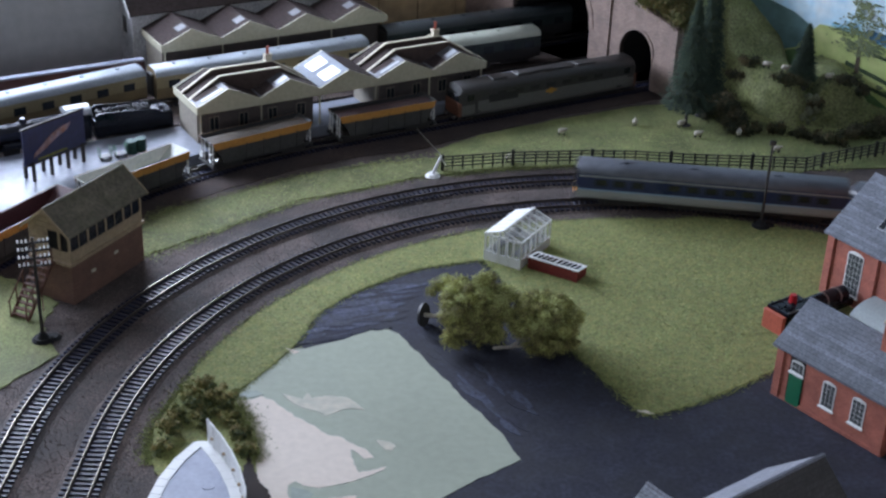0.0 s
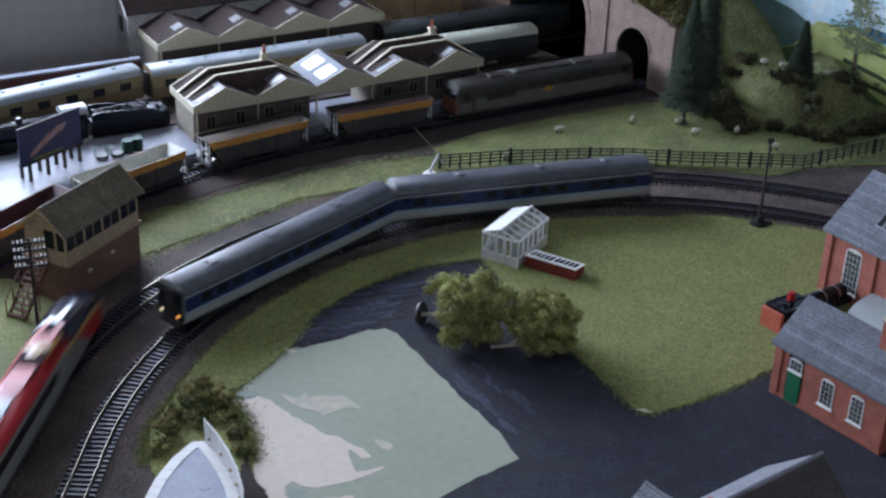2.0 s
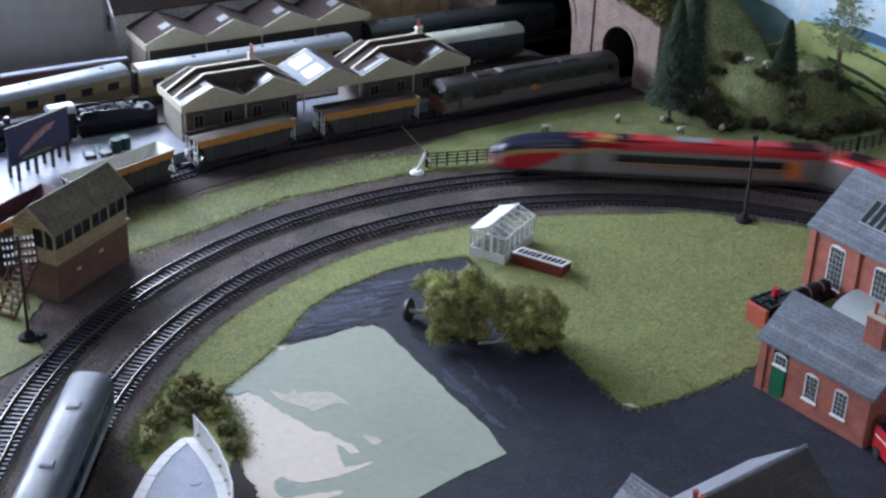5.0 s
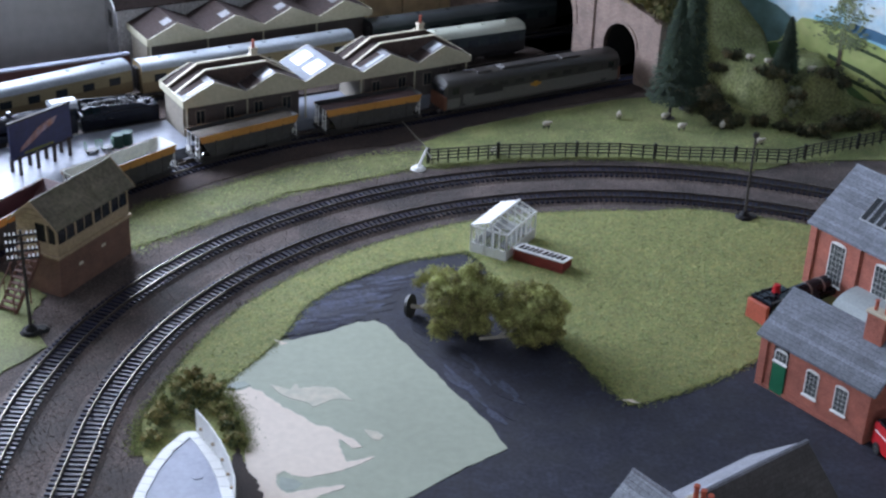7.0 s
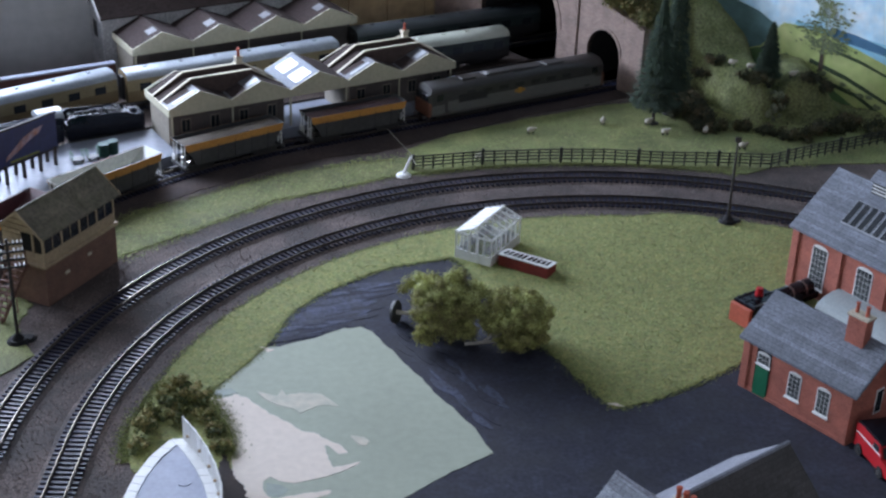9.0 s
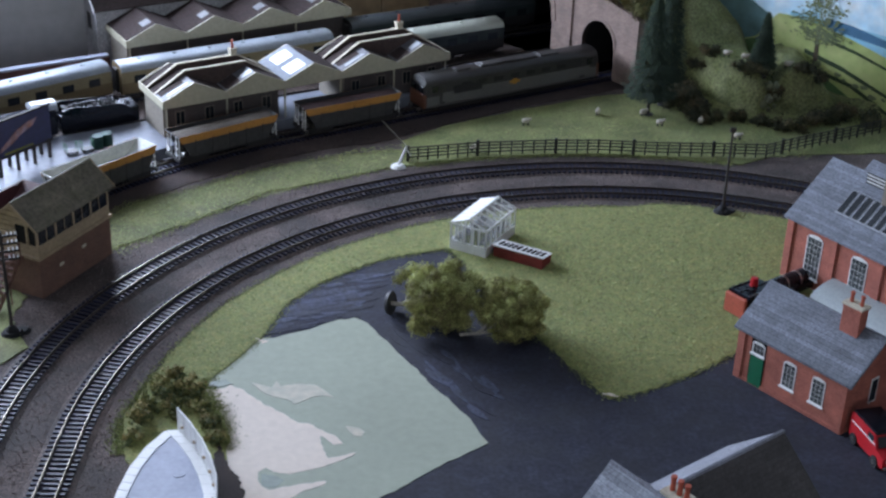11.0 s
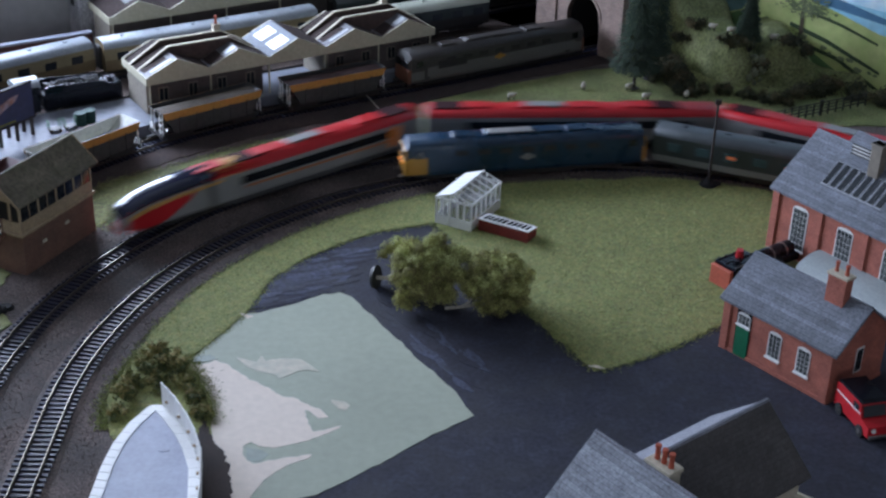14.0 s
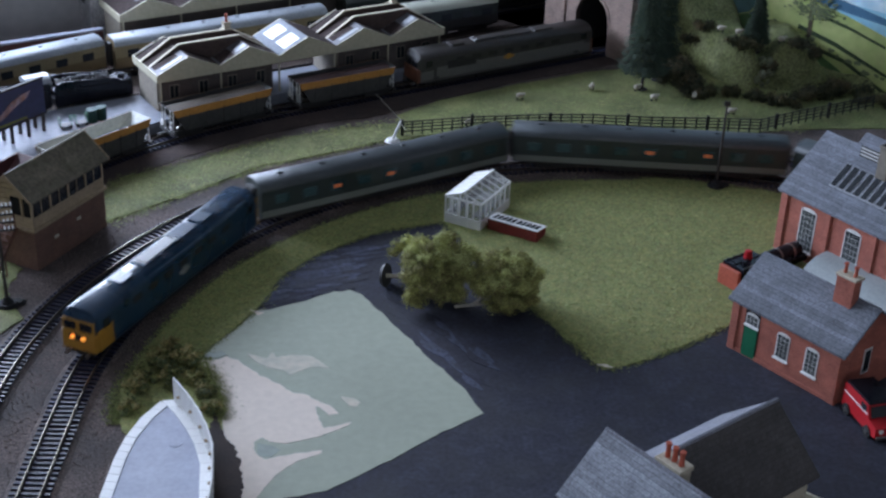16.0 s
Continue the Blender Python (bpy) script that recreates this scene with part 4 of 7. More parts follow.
def ell_house():
    h = thing("grey_roofed_house", mm(129, 745, 0, 0, 0, -52), "grey tiled house with two wings and red chimney pots", "house")
    E, RZ, hw = 80, 115, 40
    for nm, x0, x1, y0, y1 in (("front_wall", 3, 130, -hw + 3, hw - 3),):
        part(nm, Geo().ends([(y0, 0), (y1, 0), (y1, E + 2), (0, RZ - 1), (y0, E + 2)], x0, x1), STONECREAM, h, "cream stone wall")
    r = gable_roof(h, 4, 130, -hw + 3, hw - 3, E + 2, RZ, TILE, 4)
    slates(h, 0, 134, -hw - 1, 0, E - 1.5, RZ, TILEPIECE, 15, 5.0)
    # the wing runs away from the first ridge
    wing = part("wing_wall", Geo().side([(4, 0), (82, 0), (82, E + 2), (43, RZ - 1), (4, E + 2)], 4, 116), STONECREAM, h, "cream stone wing wall")
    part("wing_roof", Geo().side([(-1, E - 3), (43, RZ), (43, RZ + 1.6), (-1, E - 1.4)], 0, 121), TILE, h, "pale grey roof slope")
    # same roof, but the shade on this slope is put into a darker tile
    part("wing_roof", Geo().side([(43, RZ), (87, E - 3), (87, E - 1.4), (43, RZ + 1.6)], 0, 121), SHADETILE, h, "tiled roof slope, darkened as in shade")
    part("ridge_tile", Geo().side([(41.5, RZ + 0.6), (44.5, RZ + 0.6), (44, RZ + 2.4), (42, RZ + 2.4)], 0, 121), TILE, h)
    c = part("chimney", Geo().box(44, 64, 2, 13, 86, 119, 0, 0.3).box(43, 65, 1, 14, 116, 119.5, 0, 0.3), STONECREAM, h, "cream stone chimney stack")
    for k in (48, 54, 60):
        part("chimney_pot", Geo().tube((k, 7.5, 119), (k, 7.5, 129), 1.9, 1.5, 10).tube((k, 7.5, 128), (k, 7.5, 130), 2.1, 2.1, 10), TERRACOTTA, c, "red clay chimney pot")
    return h


TILEPIECE = material("grey_tile_strip", (0.26, 0.28, 0.32), 0.55, vary=0.35, grain=500, stain=60, random_piece=0.22)
SHADETILE = courses("shaded_tile_paper", (0.085, 0.08, 0.078), (0.7, 0.7, 0.7), 4.0, 2.4, 0.8, 0.3)


def signal_box():
    L, W = 106, 46
    h = thing("signal_box", mm(-354, 1139, 0, 0, 0, 65.5), "weathered brick signal box with timber cabin and felt roof", "signal box")
    part("base_wall", Geo().box(0, L, 0, W, 0, 42, 0, 0.4), BROWNBRICK, h, "brown brick lower storey")
    part("floor_beam", Geo().box(-2.2, L + 2.2, -2.2, W + 2.2, 40.5, 43.5, 0, 0.3), TIMBER, h)
    part("cabin", Geo().box(0, L, 0, W, 43.5, 54, 0, 0.2), TIMBER, h, "ochre timber panels")
    # black block stands in for the shade inside the cabin
    part("cabin_inside", Geo().box(1.6, L - 1.6, 1.6, W - 1.6, 54, 74), BLACK, h, "solid black block for the unlit cabin inside")
    for x in spread(0.8, L - 0.8, 5):
        for y in (0.8, W - 0.8):
            part("post", Geo().box(x - 1.1, x + 1.1, y - 0.9, y + 0.9, 53, 75), TIMBER, h)
    for y in spread(12, W - 12, 2):
        for x in (0.8, L - 0.8):
            part("post", Geo().box(x - 0.9, x + 0.9, y - 1.0, y + 1.0, 53, 75), TIMBER, h)
    cols = spread(0.8, L - 0.8, 5)
    for a, b in zip(cols, cols[1:]):
        w = part("window", Geo().box(a + 1.2, b - 1.2, 0.5, 0.9, 54.5, 74), PANE, h, "dark cabin window")
        part("glazing_bar", Geo().box((a + b) / 2 - 0.35, (a + b) / 2 + 0.35, 0.1, 0.6, 54.5, 74), TIMBER, w)
    part("head_beam", Geo().box(-0.5, L + 0.5, -0.5, W + 0.5, 73.5, 76.5), TIMBER, h)
    # boarded gable over the end window
    part("gable", Geo().ends([(0, 76), (W, 76), (W / 2, 95)], 0, 1.2), TIMBER, h, "boarded gable")
    for j in range(7):
        z = 55 + j * 5.2
        half = W / 2 if z < 71 else W / 2 * max(0.05, (93 - z) / 22)
        if z < 71:
            part("weatherboard", Geo().box(-1.1, 0, W - 22, W, z, z + 4.6), TIMBER, h)
        else:
            part("weatherboard", Geo().box(-1.1, 0, W / 2 - half + 2, W / 2 + half - 2, z, z + 4.6), TIMBER, h)
    part("gable", Geo().ends([(0, 76), (W, 76), (W / 2, 95)], L - 1.2, L), TIMBER, h, "boarded gable")
    gable_roof(h, 0, L, 0, W, 76, 95, OLIVE, 5.0, 1.5)
    for k in (-1, 1):
        part("bargeboard", Geo().ends([(-5.0, 71.0), (W / 2, 94), (W + 5.0, 71.0), (W + 5.0, 73.8), (W / 2, 97), (-5.0, 73.8)], *((-6.3, -5.5) if k < 0 else (L + 5.5, L + 6.3))), TIMBER, h)
    for x, z in ((30, 22), (64, 26)):
        part("air_brick", Geo().box(x - 3, x + 3, -0.5, 0.2, z, z + 3), STONECREAM, h, "pale vent brick")
    # outside stair down from the end wall
    st = part("stair", Geo().box(-9, 0, 16, 36, 41, 42.6), BROWNMETAL, h, "rusty brown outside stair")
    for i in range(9):
        x = -9 - i * 4.0
        part("tread", Geo().box(x - 4.2, x, 17, 35, 38 - i * 4.4, 39.2 - i * 4.4), BROWNMETAL, st)
    for y in (16, 35):
        part("stringer", Geo().side([(-48, 0), (-43, 0), (-4, 42), (-9, 42)], y, y + 0.9), BROWNMETAL, st)
        part("handrail", Geo().side([(-48, 16), (-46.6, 16), (-5, 59), (-6.4, 59)], y, y + 0.8), BROWNMETAL, st)
        for k in spread(0, 1, 5):
            x = -46 + 40 * k
            part("baluster", Geo().box(x - 0.5, x + 0.5, y, y + 0.8, 42 * k, 42 * k + 17), BROWNMETAL, st)
        part("trestle_leg", Geo().box(-24.5, -23.3, y, y + 0.9, 0, 22), BROWNMETAL, st)
    return h


def greenhouse():
    L, W, E, RZ = 66, 41.5, 30, 37.5
    h = thing("greenhouse", mm(27, 1268, 0, 0, 0, -29), "white framed model greenhouse on the lawn", "greenhouse")
    # gable end runs along x at y 0; ridge runs along y
    part("base_wall", Geo().box(0, W, 0, 1.4, 0, 11).box(0, W, L - 1.4, L, 0, 11).box(0, 1.4, 1.4, L - 1.4, 0, 11).box(W - 1.4, W, 1.4, L - 1.4, 0, 11), WHITE, h, "white plastic plinth")
    for x in spread(0.7, W - 0.7, 6):
        for y in (0.7, L - 0.7):
            top = E + (RZ - E) * (1 - abs(x - W / 2) / (W / 2))
            part("post", Geo().box(x - 0.6, x + 0.6, y - 0.6, y + 0.6, 10, top), WHITE, h)
    for y in spread(0.7, L - 0.7, 7):
        for x in (0.7, W - 0.7):
            part("post", Geo().box(x - 0.6, x + 0.6, y - 0.6, y + 0.6, 10, E), WHITE, h)
        for k in (0, 1):
            x0, x1 = (0, W / 2) if k == 0 else (W, W / 2)
            part("rafter", Geo().loft([[(x0, y - 0.5, E), (x0, y + 0.5, E), (x0, y + 0.5, E + 1), (x0, y - 0.5, E + 1)], [(x1, y - 0.5, RZ), (x1, y + 0.5, RZ), (x1, y + 0.5, RZ + 1), (x1, y - 0.5, RZ + 1)]]), WHITE, h)
    part("eave_beam", Geo().box(-0.4, 1.4, -0.4, L + 0.4, E - 1, E + 0.8).box(W - 1.4, W + 0.4, -0.4, L + 0.4, E - 1, E + 0.8).box(0, W, -0.3, 1.1, E - 1, E + 0.5).box(0, W, L - 1.1, L + 0.3, E - 1, E + 0.5), WHITE, h)
    part("ridge_beam", Geo().box(W / 2 - 1, W / 2 + 1, -0.5, L + 0.5, RZ - 0.5, RZ + 1.6), WHITE, h)
    milk = material("milky_glazing", (0.80, 0.82, 0.82), 0.3, vary=0.1, grain=200, stain=60)
    milk.node_tree.nodes["Principled BSDF"].inputs["Alpha"].default_value = 0.20
    gable = part("gable_pane", Geo().side([(1, 11), (W - 1, 11), (W - 1, E - 1), (W / 2, RZ - 1), (1, E - 1)], 0.5, 0.9), milk, h, "milky plastic gable glazing")
    side_glass = part("side_pane", Geo().box(W - 0.9, W - 0.5, 1, L - 1, 11, E - 1), milk, h, "milky plastic side glazing")
    gable.visible_shadow = side_glass.visible_shadow = False
    # the lit slope's brightness is painted as solid white, the other is milky
    for k in (0, 1):
        x0, x1 = (0.3, W / 2) if k == 0 else (W - 0.3, W / 2)
        pane = part("roof_pane", Geo().loft([[(x0, 0, E + 0.4), (x0, L, E + 0.4), (x0, L, E + 0.8), (x0, 0, E + 0.8)], [(x1, 0, RZ + 0.2), (x1, L, RZ + 0.2), (x1, L, RZ + 0.6), (x1, 0, RZ + 0.6)]]), WHITE if k == 0 else milk, h, "plastic roof glazing, solid white on the lit slope")
        pane.visible_shadow = False
    part("bench", Geo().box(4, 12, 4, L - 4, 12, 13.5).box(W - 12, W - 4, 4, L - 4, 12, 13.5), GREY, h, "plant bench inside")
    part("door_post", Geo().box(W / 2 - 6, W / 2 - 5, -0.5, 0.6, 0, E).box(W / 2 + 5, W / 2 + 6, -0.5, 0.6, 0, E), WHITE, h)
    return h


def cold_frame():
    h = thing("cold_frame", mm(71, 1253, 0, 0, 0, -29.2), "low red brick cold frame with white glazed lights", "cold frame")
    L, W = 55, 21
    part("wall", Geo().ends([(0, 0), (W, 0), (W, 9.5), (0, 13)], 0, L), MAROONBRICK, h, "dark red brick wall")
    part("frame", Geo().ends([(-0.6, 13), (W + 0.6, 9.4), (W + 0.6, 10.6), (-0.6, 14.2)], -0.6, L + 0.6), WHITE, h, "white frame")
    for x in spread(4.6, 24.6, 5) + spread(31, 51, 5):
        part("pane", Geo().ends([(4, 13.0), (W - 4, 10.2), (W - 4, 11.5), (4, 14.0)], x - 1.55, x + 1.55), PANE, h)
    return h


MAROONBRICK = courses("dark_red_brick_paper", (0.22, 0.035, 0.028), (0.9, 0.85, 0.8), 3.2, 1.1)


def station_canopy(name, u0, u1, v0, v1, z0, label, layout, turn=0.0):
    """A row of gables: B a pair of zigzag gables in front of parapets and sunken roofs, M one plain gable with roof lights."""
    L, W = u1 - u0, v1 - v0
    h = thing(name, at_station(u0, v0, 0, turn), label, "station building")
    n = sum(2 if c == "B" else 1 for c in layout)
    step, rise, base = L / n, 17.0, z0 + 8.0
    x = 0.0

    def slab(x0, za, x1, zb, y0, y1, mat, nm, lb="", th=1.3, parent=h):
        return part(nm, Geo().side([(x0, za), (x1, zb), (x1, zb + th), (x0, za + th)], y0, y1), mat, parent, lb)

    def fascia(x0):
        for y0, y1 in ((0, 1.6), (W - 1.6, W)):
            part("fascia", Geo().side([(x0, z0), (x0 + step, z0), (x0 + step, base + 1), (x0 + step / 2, base + rise + 1.4), (x0, base + 1)], y0, y1), CREAM, h, "cream zigzag fascia board")

    for c in layout:
        if c == "M":
            fascia(x)
            # left slope pale, right slope dark: the window's light is put into the colours
            roof = slab(x, base, x + step / 2, base + rise, 1.6, W - 1.6, LITROOF, "roof_slope", "pale grey roof slope")
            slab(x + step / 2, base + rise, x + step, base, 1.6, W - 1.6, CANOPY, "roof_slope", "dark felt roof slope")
            for y0 in (W * 0.10, W * 0.55):
                a, b = 0.26, 0.80
                # white pane colour stands in for the reflected sky
                slab(x + step / 2 * a, base + rise * a + 1.2, x + step / 2 * b, base + rise * b + 1.2, y0, y0 + W * 0.30, GLOSSLIGHT, "skylight", "roof light, white for the sky's reflection", 0.5, roof)
            x += step
            continue
        if c == "Z":
            fascia(x)
            lit = slab(x, base, x + step / 2, base + rise, 1.6, W - 1.6, CANOPY, "roof_slope", "dark canopy roof slope")
            slab(x + step / 2, base + rise, x + step, base, 1.6, W - 1.6, CANOPY, "roof_slope", "dark felt roof slope")
            # paler strip paints the highlight below the ridge
            slab(x + step / 2 * 0.66, base + rise * 0.66 + 1.2, x + step / 2 * 0.95, base + rise * 0.95 + 1.2, 13, 30, LITSLOPE, "front_strip", "paler strip below the ridge", 0.4, lit)
            x += step
            if abs(x - L / 2) < 1:
                room = part("room_wall", Geo().box(6, L - 6, 8, W - 14, 14, base - 3.5, 0, 0.3), ROOMBRICK, h, "brick wall darkened for the shade under the canopy")
                part("end_wall", Geo().box(1, 6.4, 8, W - 12, 14, base - 3, 0, 0.3), TAUPE, h, "grey-brown end wall")
            continue
        d = W * 0.36
        for i in (0, 1):
            fascia(x + i * step)
            # lit side in a lighter grey than the felt on the shaded side
            lit = slab(x + i * step, base, x + (i + 0.5) * step, base + rise, 1.6, d, LITSLOPE, "roof_slope", "canopy roof slope")
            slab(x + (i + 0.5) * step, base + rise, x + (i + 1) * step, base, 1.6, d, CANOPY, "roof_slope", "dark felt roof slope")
            a, b = (0.2, 0.86) if i == 0 else (0.62, 0.97)
            # pale pane colour paints the glint on these roof lights
            slab(x + i * step + step / 2 * a, base + rise * a + 1.2, x + i * step + step / 2 * b, base + rise * b + 1.2, 6, 10 if i == 0 else 15, SKYDULL, "skylight", "glossy roof light", 0.5, lit)
            slab(x + i * step + step / 2 * 0.06, base + rise * 0.06 + 1.2, x + i * step + step / 2 * (0.80 if i == 0 else 0.52), base + rise * (0.80 if i == 0 else 0.52) + 1.2, 14 if i == 0 else 2, d - 1, CANOPY, "felt_patch", "dark felt patch", 0.4, lit)
        x1 = x + 2 * step
        up = step * 0.5
        top = base + rise + 6
        for y0 in (d, d + (W - d) * 0.5):
            outline = [(x, base - 4), (x1, base - 4), (x1, base), (x1 - up, top), (x + up, top), (x, base)]
            wall = part("parapet", Geo().side(outline, y0, y0 + 2.2), PARAPET, h, "chocolate brown parapet wall")
            for xa, za, xb, zb in ((x, base, x + up, top), (x + up, top, x1 - up, top), (x1 - up, top, x1, base)):
                slab(xa, za, xb, zb, y0 - 0.7, y0 + 2.9, STONECREAM, "coping", "cream coping stone", 1.4, wall)
            e = min(y0 + 2.2 + (W - d) * 0.5 - 3, W - 1.6)
            slab(x, base - 3, x + up, top - 6, y0 + 2.2, e, CANOPY, "sunken_roof", "dark sunken roof")
            part("sunken_roof", Geo().side([(x + up, base - 4), (x1 - up, base - 4), (x1 - up, top - 6), (x + up, top - 6)], y0 + 2.2, e), CANOPY, h, "dark sunken roof")
            slab(x1 - up, top - 6, x1, base - 3, y0 + 2.2, e, CANOPY, "sunken_roof", "dark sunken roof")
        chimney(h, x1 - up - 4, d + (W - d) * 0.5 + 4, top - 8, top + 9, 8, 6, STONECREAM, 1, TERRACOTTA)
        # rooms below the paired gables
        room = part("room_wall", Geo().box(x + 6, x1 - 6, 8, W - 14, 14, base - 3.5, 0, 0.3), ROOMBRICK, h, "brick wall darkened for the shade under the canopy")
        part("end_wall", Geo().box(x + 1, x + 6.4, 8, W - 12, 14, base - 3, 0, 0.3), TAUPE, h, "grey-brown end wall")
        for k in spread(x + 22, x1 - 22, 4):
            w = part("window", Geo().box(k - 6, k + 6, 7.3, 8.2, 27, 44, 0, 0.2), TAUPE, room, "station window")
            part("pane", Geo().box(k - 5, k - 0.5, 7.0, 7.6, 28.2, 43), PANE, w)
            part("pane", Geo().box(k + 0.5, k + 5, 7.0, 7.6, 28.2, 43), PANE, w)
        x = x1
    for xe in (0, L):
        part("end_board", Geo().box(*((-1.2, 0) if xe == 0 else (L, L + 1.2)), 0, W, z0, base + 1), CREAM, h, "cream end board")
    for k in spread(4, L - 4, n + 1):
        part("post", Geo().tube((k, 3.5, 14), (k, 3.5, z0 + 1), 1.1, n=8), CREAM, h, "cream canopy post")
    return h


# the canopy's shade is put into this brick colour
ROOMBRICK = courses("shaded_brick_paper", (0.085, 0.072, 0.068), (0.9, 0.88, 0.85), 3.2, 1.1)
LITROOF = material("lit_roof_grey", (0.19, 0.205, 0.23), 0.75, vary=0.14, gloss=0.2)
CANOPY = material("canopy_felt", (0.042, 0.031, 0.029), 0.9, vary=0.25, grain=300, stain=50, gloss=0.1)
PARAPET = material("chocolate_parapet_card", (0.070, 0.048, 0.042), 0.75, vary=0.2, grain=300, stain=40, gloss=0.3)
SKYDULL = material("pale_roof_light", (0.34, 0.36, 0.38), 0.4, vary=0.15)
LITSLOPE = material("lit_slope_grey", (0.115, 0.115, 0.125), 0.6, vary=0.25, grain=200, stain=50)
GLOSSLIGHT = material("glossy_roof_light", (0.58, 0.61, 0.64), 0.25, vary=0.05, gloss=0.7)


# ---- wagons ----
LINER = material("off_white_wagon_inside", (0.46, 0.46, 0.41), 0.6, vary=0.15, grain=200, stain=40)
DARKLOAD = material("dark_maroon_load", (0.045, 0.022, 0.021), 0.9, vary=0.4, grain=500, bump=0.5)
LOAD = material("ballast_load", (0.12, 0.10, 0.08), 0.9, vary=0.4, grain=500, bump=0.5)

def hopper(name, label, open_top, s, cream_end=True, heap=None):
    (x, y), hd = siding(s)
    h = thing(name, mm(x, y, 0, 0, 0, math.degrees(hd)), label, "wagon", "ballast hopper wagons")
    L, half, zt = 130, 16.5, 40
    g = Geo()
    slope = [(-L / 2, zt), (-L / 2 + 14, 14), (L / 2 - 14, 14), (L / 2, zt)]
    for y0, y1 in ((-half, -half + 1.2), (half - 1.2, half)):
        side = part("side_panel", Geo().side(slope, y0, y1), GREY, h, "grey side panel")
        yb = (y0 - 0.25, y0 + 0.5) if y0 < 0 else (y1 - 0.5, y1 + 0.25)
        part("top_band", Geo().side([(-L / 2 + 3.2, zt - 8.5), (L / 2 - 3.2, zt - 8.5), (L / 2, zt), (-L / 2, zt)], *yb), ORANGE, side, "orange-yellow top band")
        for i in range(5):
            xx = -44 + i * 22
            part("rib", Geo().box(xx - 0.8, xx + 0.8, y0 - 0.9 if y0 < 0 else y1, y0 if y0 < 0 else y1 + 0.9, 14, zt - 7), GREY, side)
    inside = LINER if cream_end else MAROON
    for k in (-1, 1):
        part("end_slope", Geo().add([(k * L / 2, -half + 1, zt), (k * L / 2, half - 1, zt), (k * (L / 2 - 26), half - 1, 20), (k * (L / 2 - 26), -half + 1, 20),
                                     (k * (L / 2 + 1.2), -half + 1, zt), (k * (L / 2 + 1.2), half - 1, zt), (k * (L / 2 - 26), half - 1, 18.5), (k * (L / 2 - 26), -half + 1, 18.5)],
                                    [(0, 1, 2, 3), (7, 6, 5, 4), (0, 4, 5, 1), (3, 2, 6, 7), (0, 3, 7, 4), (1, 5, 6, 2)]), inside if open_top else GREY, h, "pale sloping hopper end")
        end = part("end_frame", Geo().box(*sorted((k * (L / 2 - 3), k * (L / 2 + 1))), -half, half, 10, 13), GREY, h)
        for yy in (-13, -6, 6, 13):
            part("stanchion", Geo().tube((k * (L / 2 - 1), yy, 11), (k * (L / 2 - 1.5), yy, zt - 2), 0.7, n=6), WHITE if cream_end else GREY, end, "pale end stanchion")
        for zz in (18, 25, 32):
            part("rung", Geo().tube((k * (L / 2 + 0.4), -13, zz), (k * (L / 2 + 0.4), -6, zz), 0.5, n=6), WHITE if cream_end else GREY, end)
        part("handwheel", Geo().tube((k * (L / 2 + 1), 8, 20), (k * (L / 2 + 2), 8, 20), 4, n=12), WHITE if cream_end else GREY, end)
        part("coupling", Geo().box(*sorted((k * (L / 2), k * (L / 2 + 12))), -2, 2, 9, 11), DARK, end)
    if not open_top:
        part("load", Geo().ends([(-half + 1.2, zt - 5), (half - 1.2, zt - 5), (half * 0.5, zt - 2.2), (0, zt - 1.2), (-half * 0.5, zt - 2.4)], -L / 2 + 3, L / 2 - 3), heap or LOAD, h, "dusty brown load" if heap is None else "dark maroon load")
    else:
        for y0, y1 in ((-half + 1.25, -half + 1.9), (half - 1.9, half - 1.25)):
            part("liner", Geo().side([(-L / 2 + 1, zt - 0.3), (-L / 2 + 13, 19), (L / 2 - 13, 19), (L / 2 - 1, zt - 0.3)], y0, y1), inside, h, "pale inside face")
        part("hopper_floor", Geo().box(-L / 2 + 20, L / 2 - 20, -half + 1, half - 1, 18, 19.5), inside, h, "pale hopper floor")
    part("solebar", Geo().box(-L / 2, L / 2, -half + 3, -half + 4.2, 10, 14).box(-L / 2, L / 2, half - 4.2, half - 3, 10, 14), DARK, h)
    for k in (-1, 1):
        wheels(h, k * 42, 20)
    return h


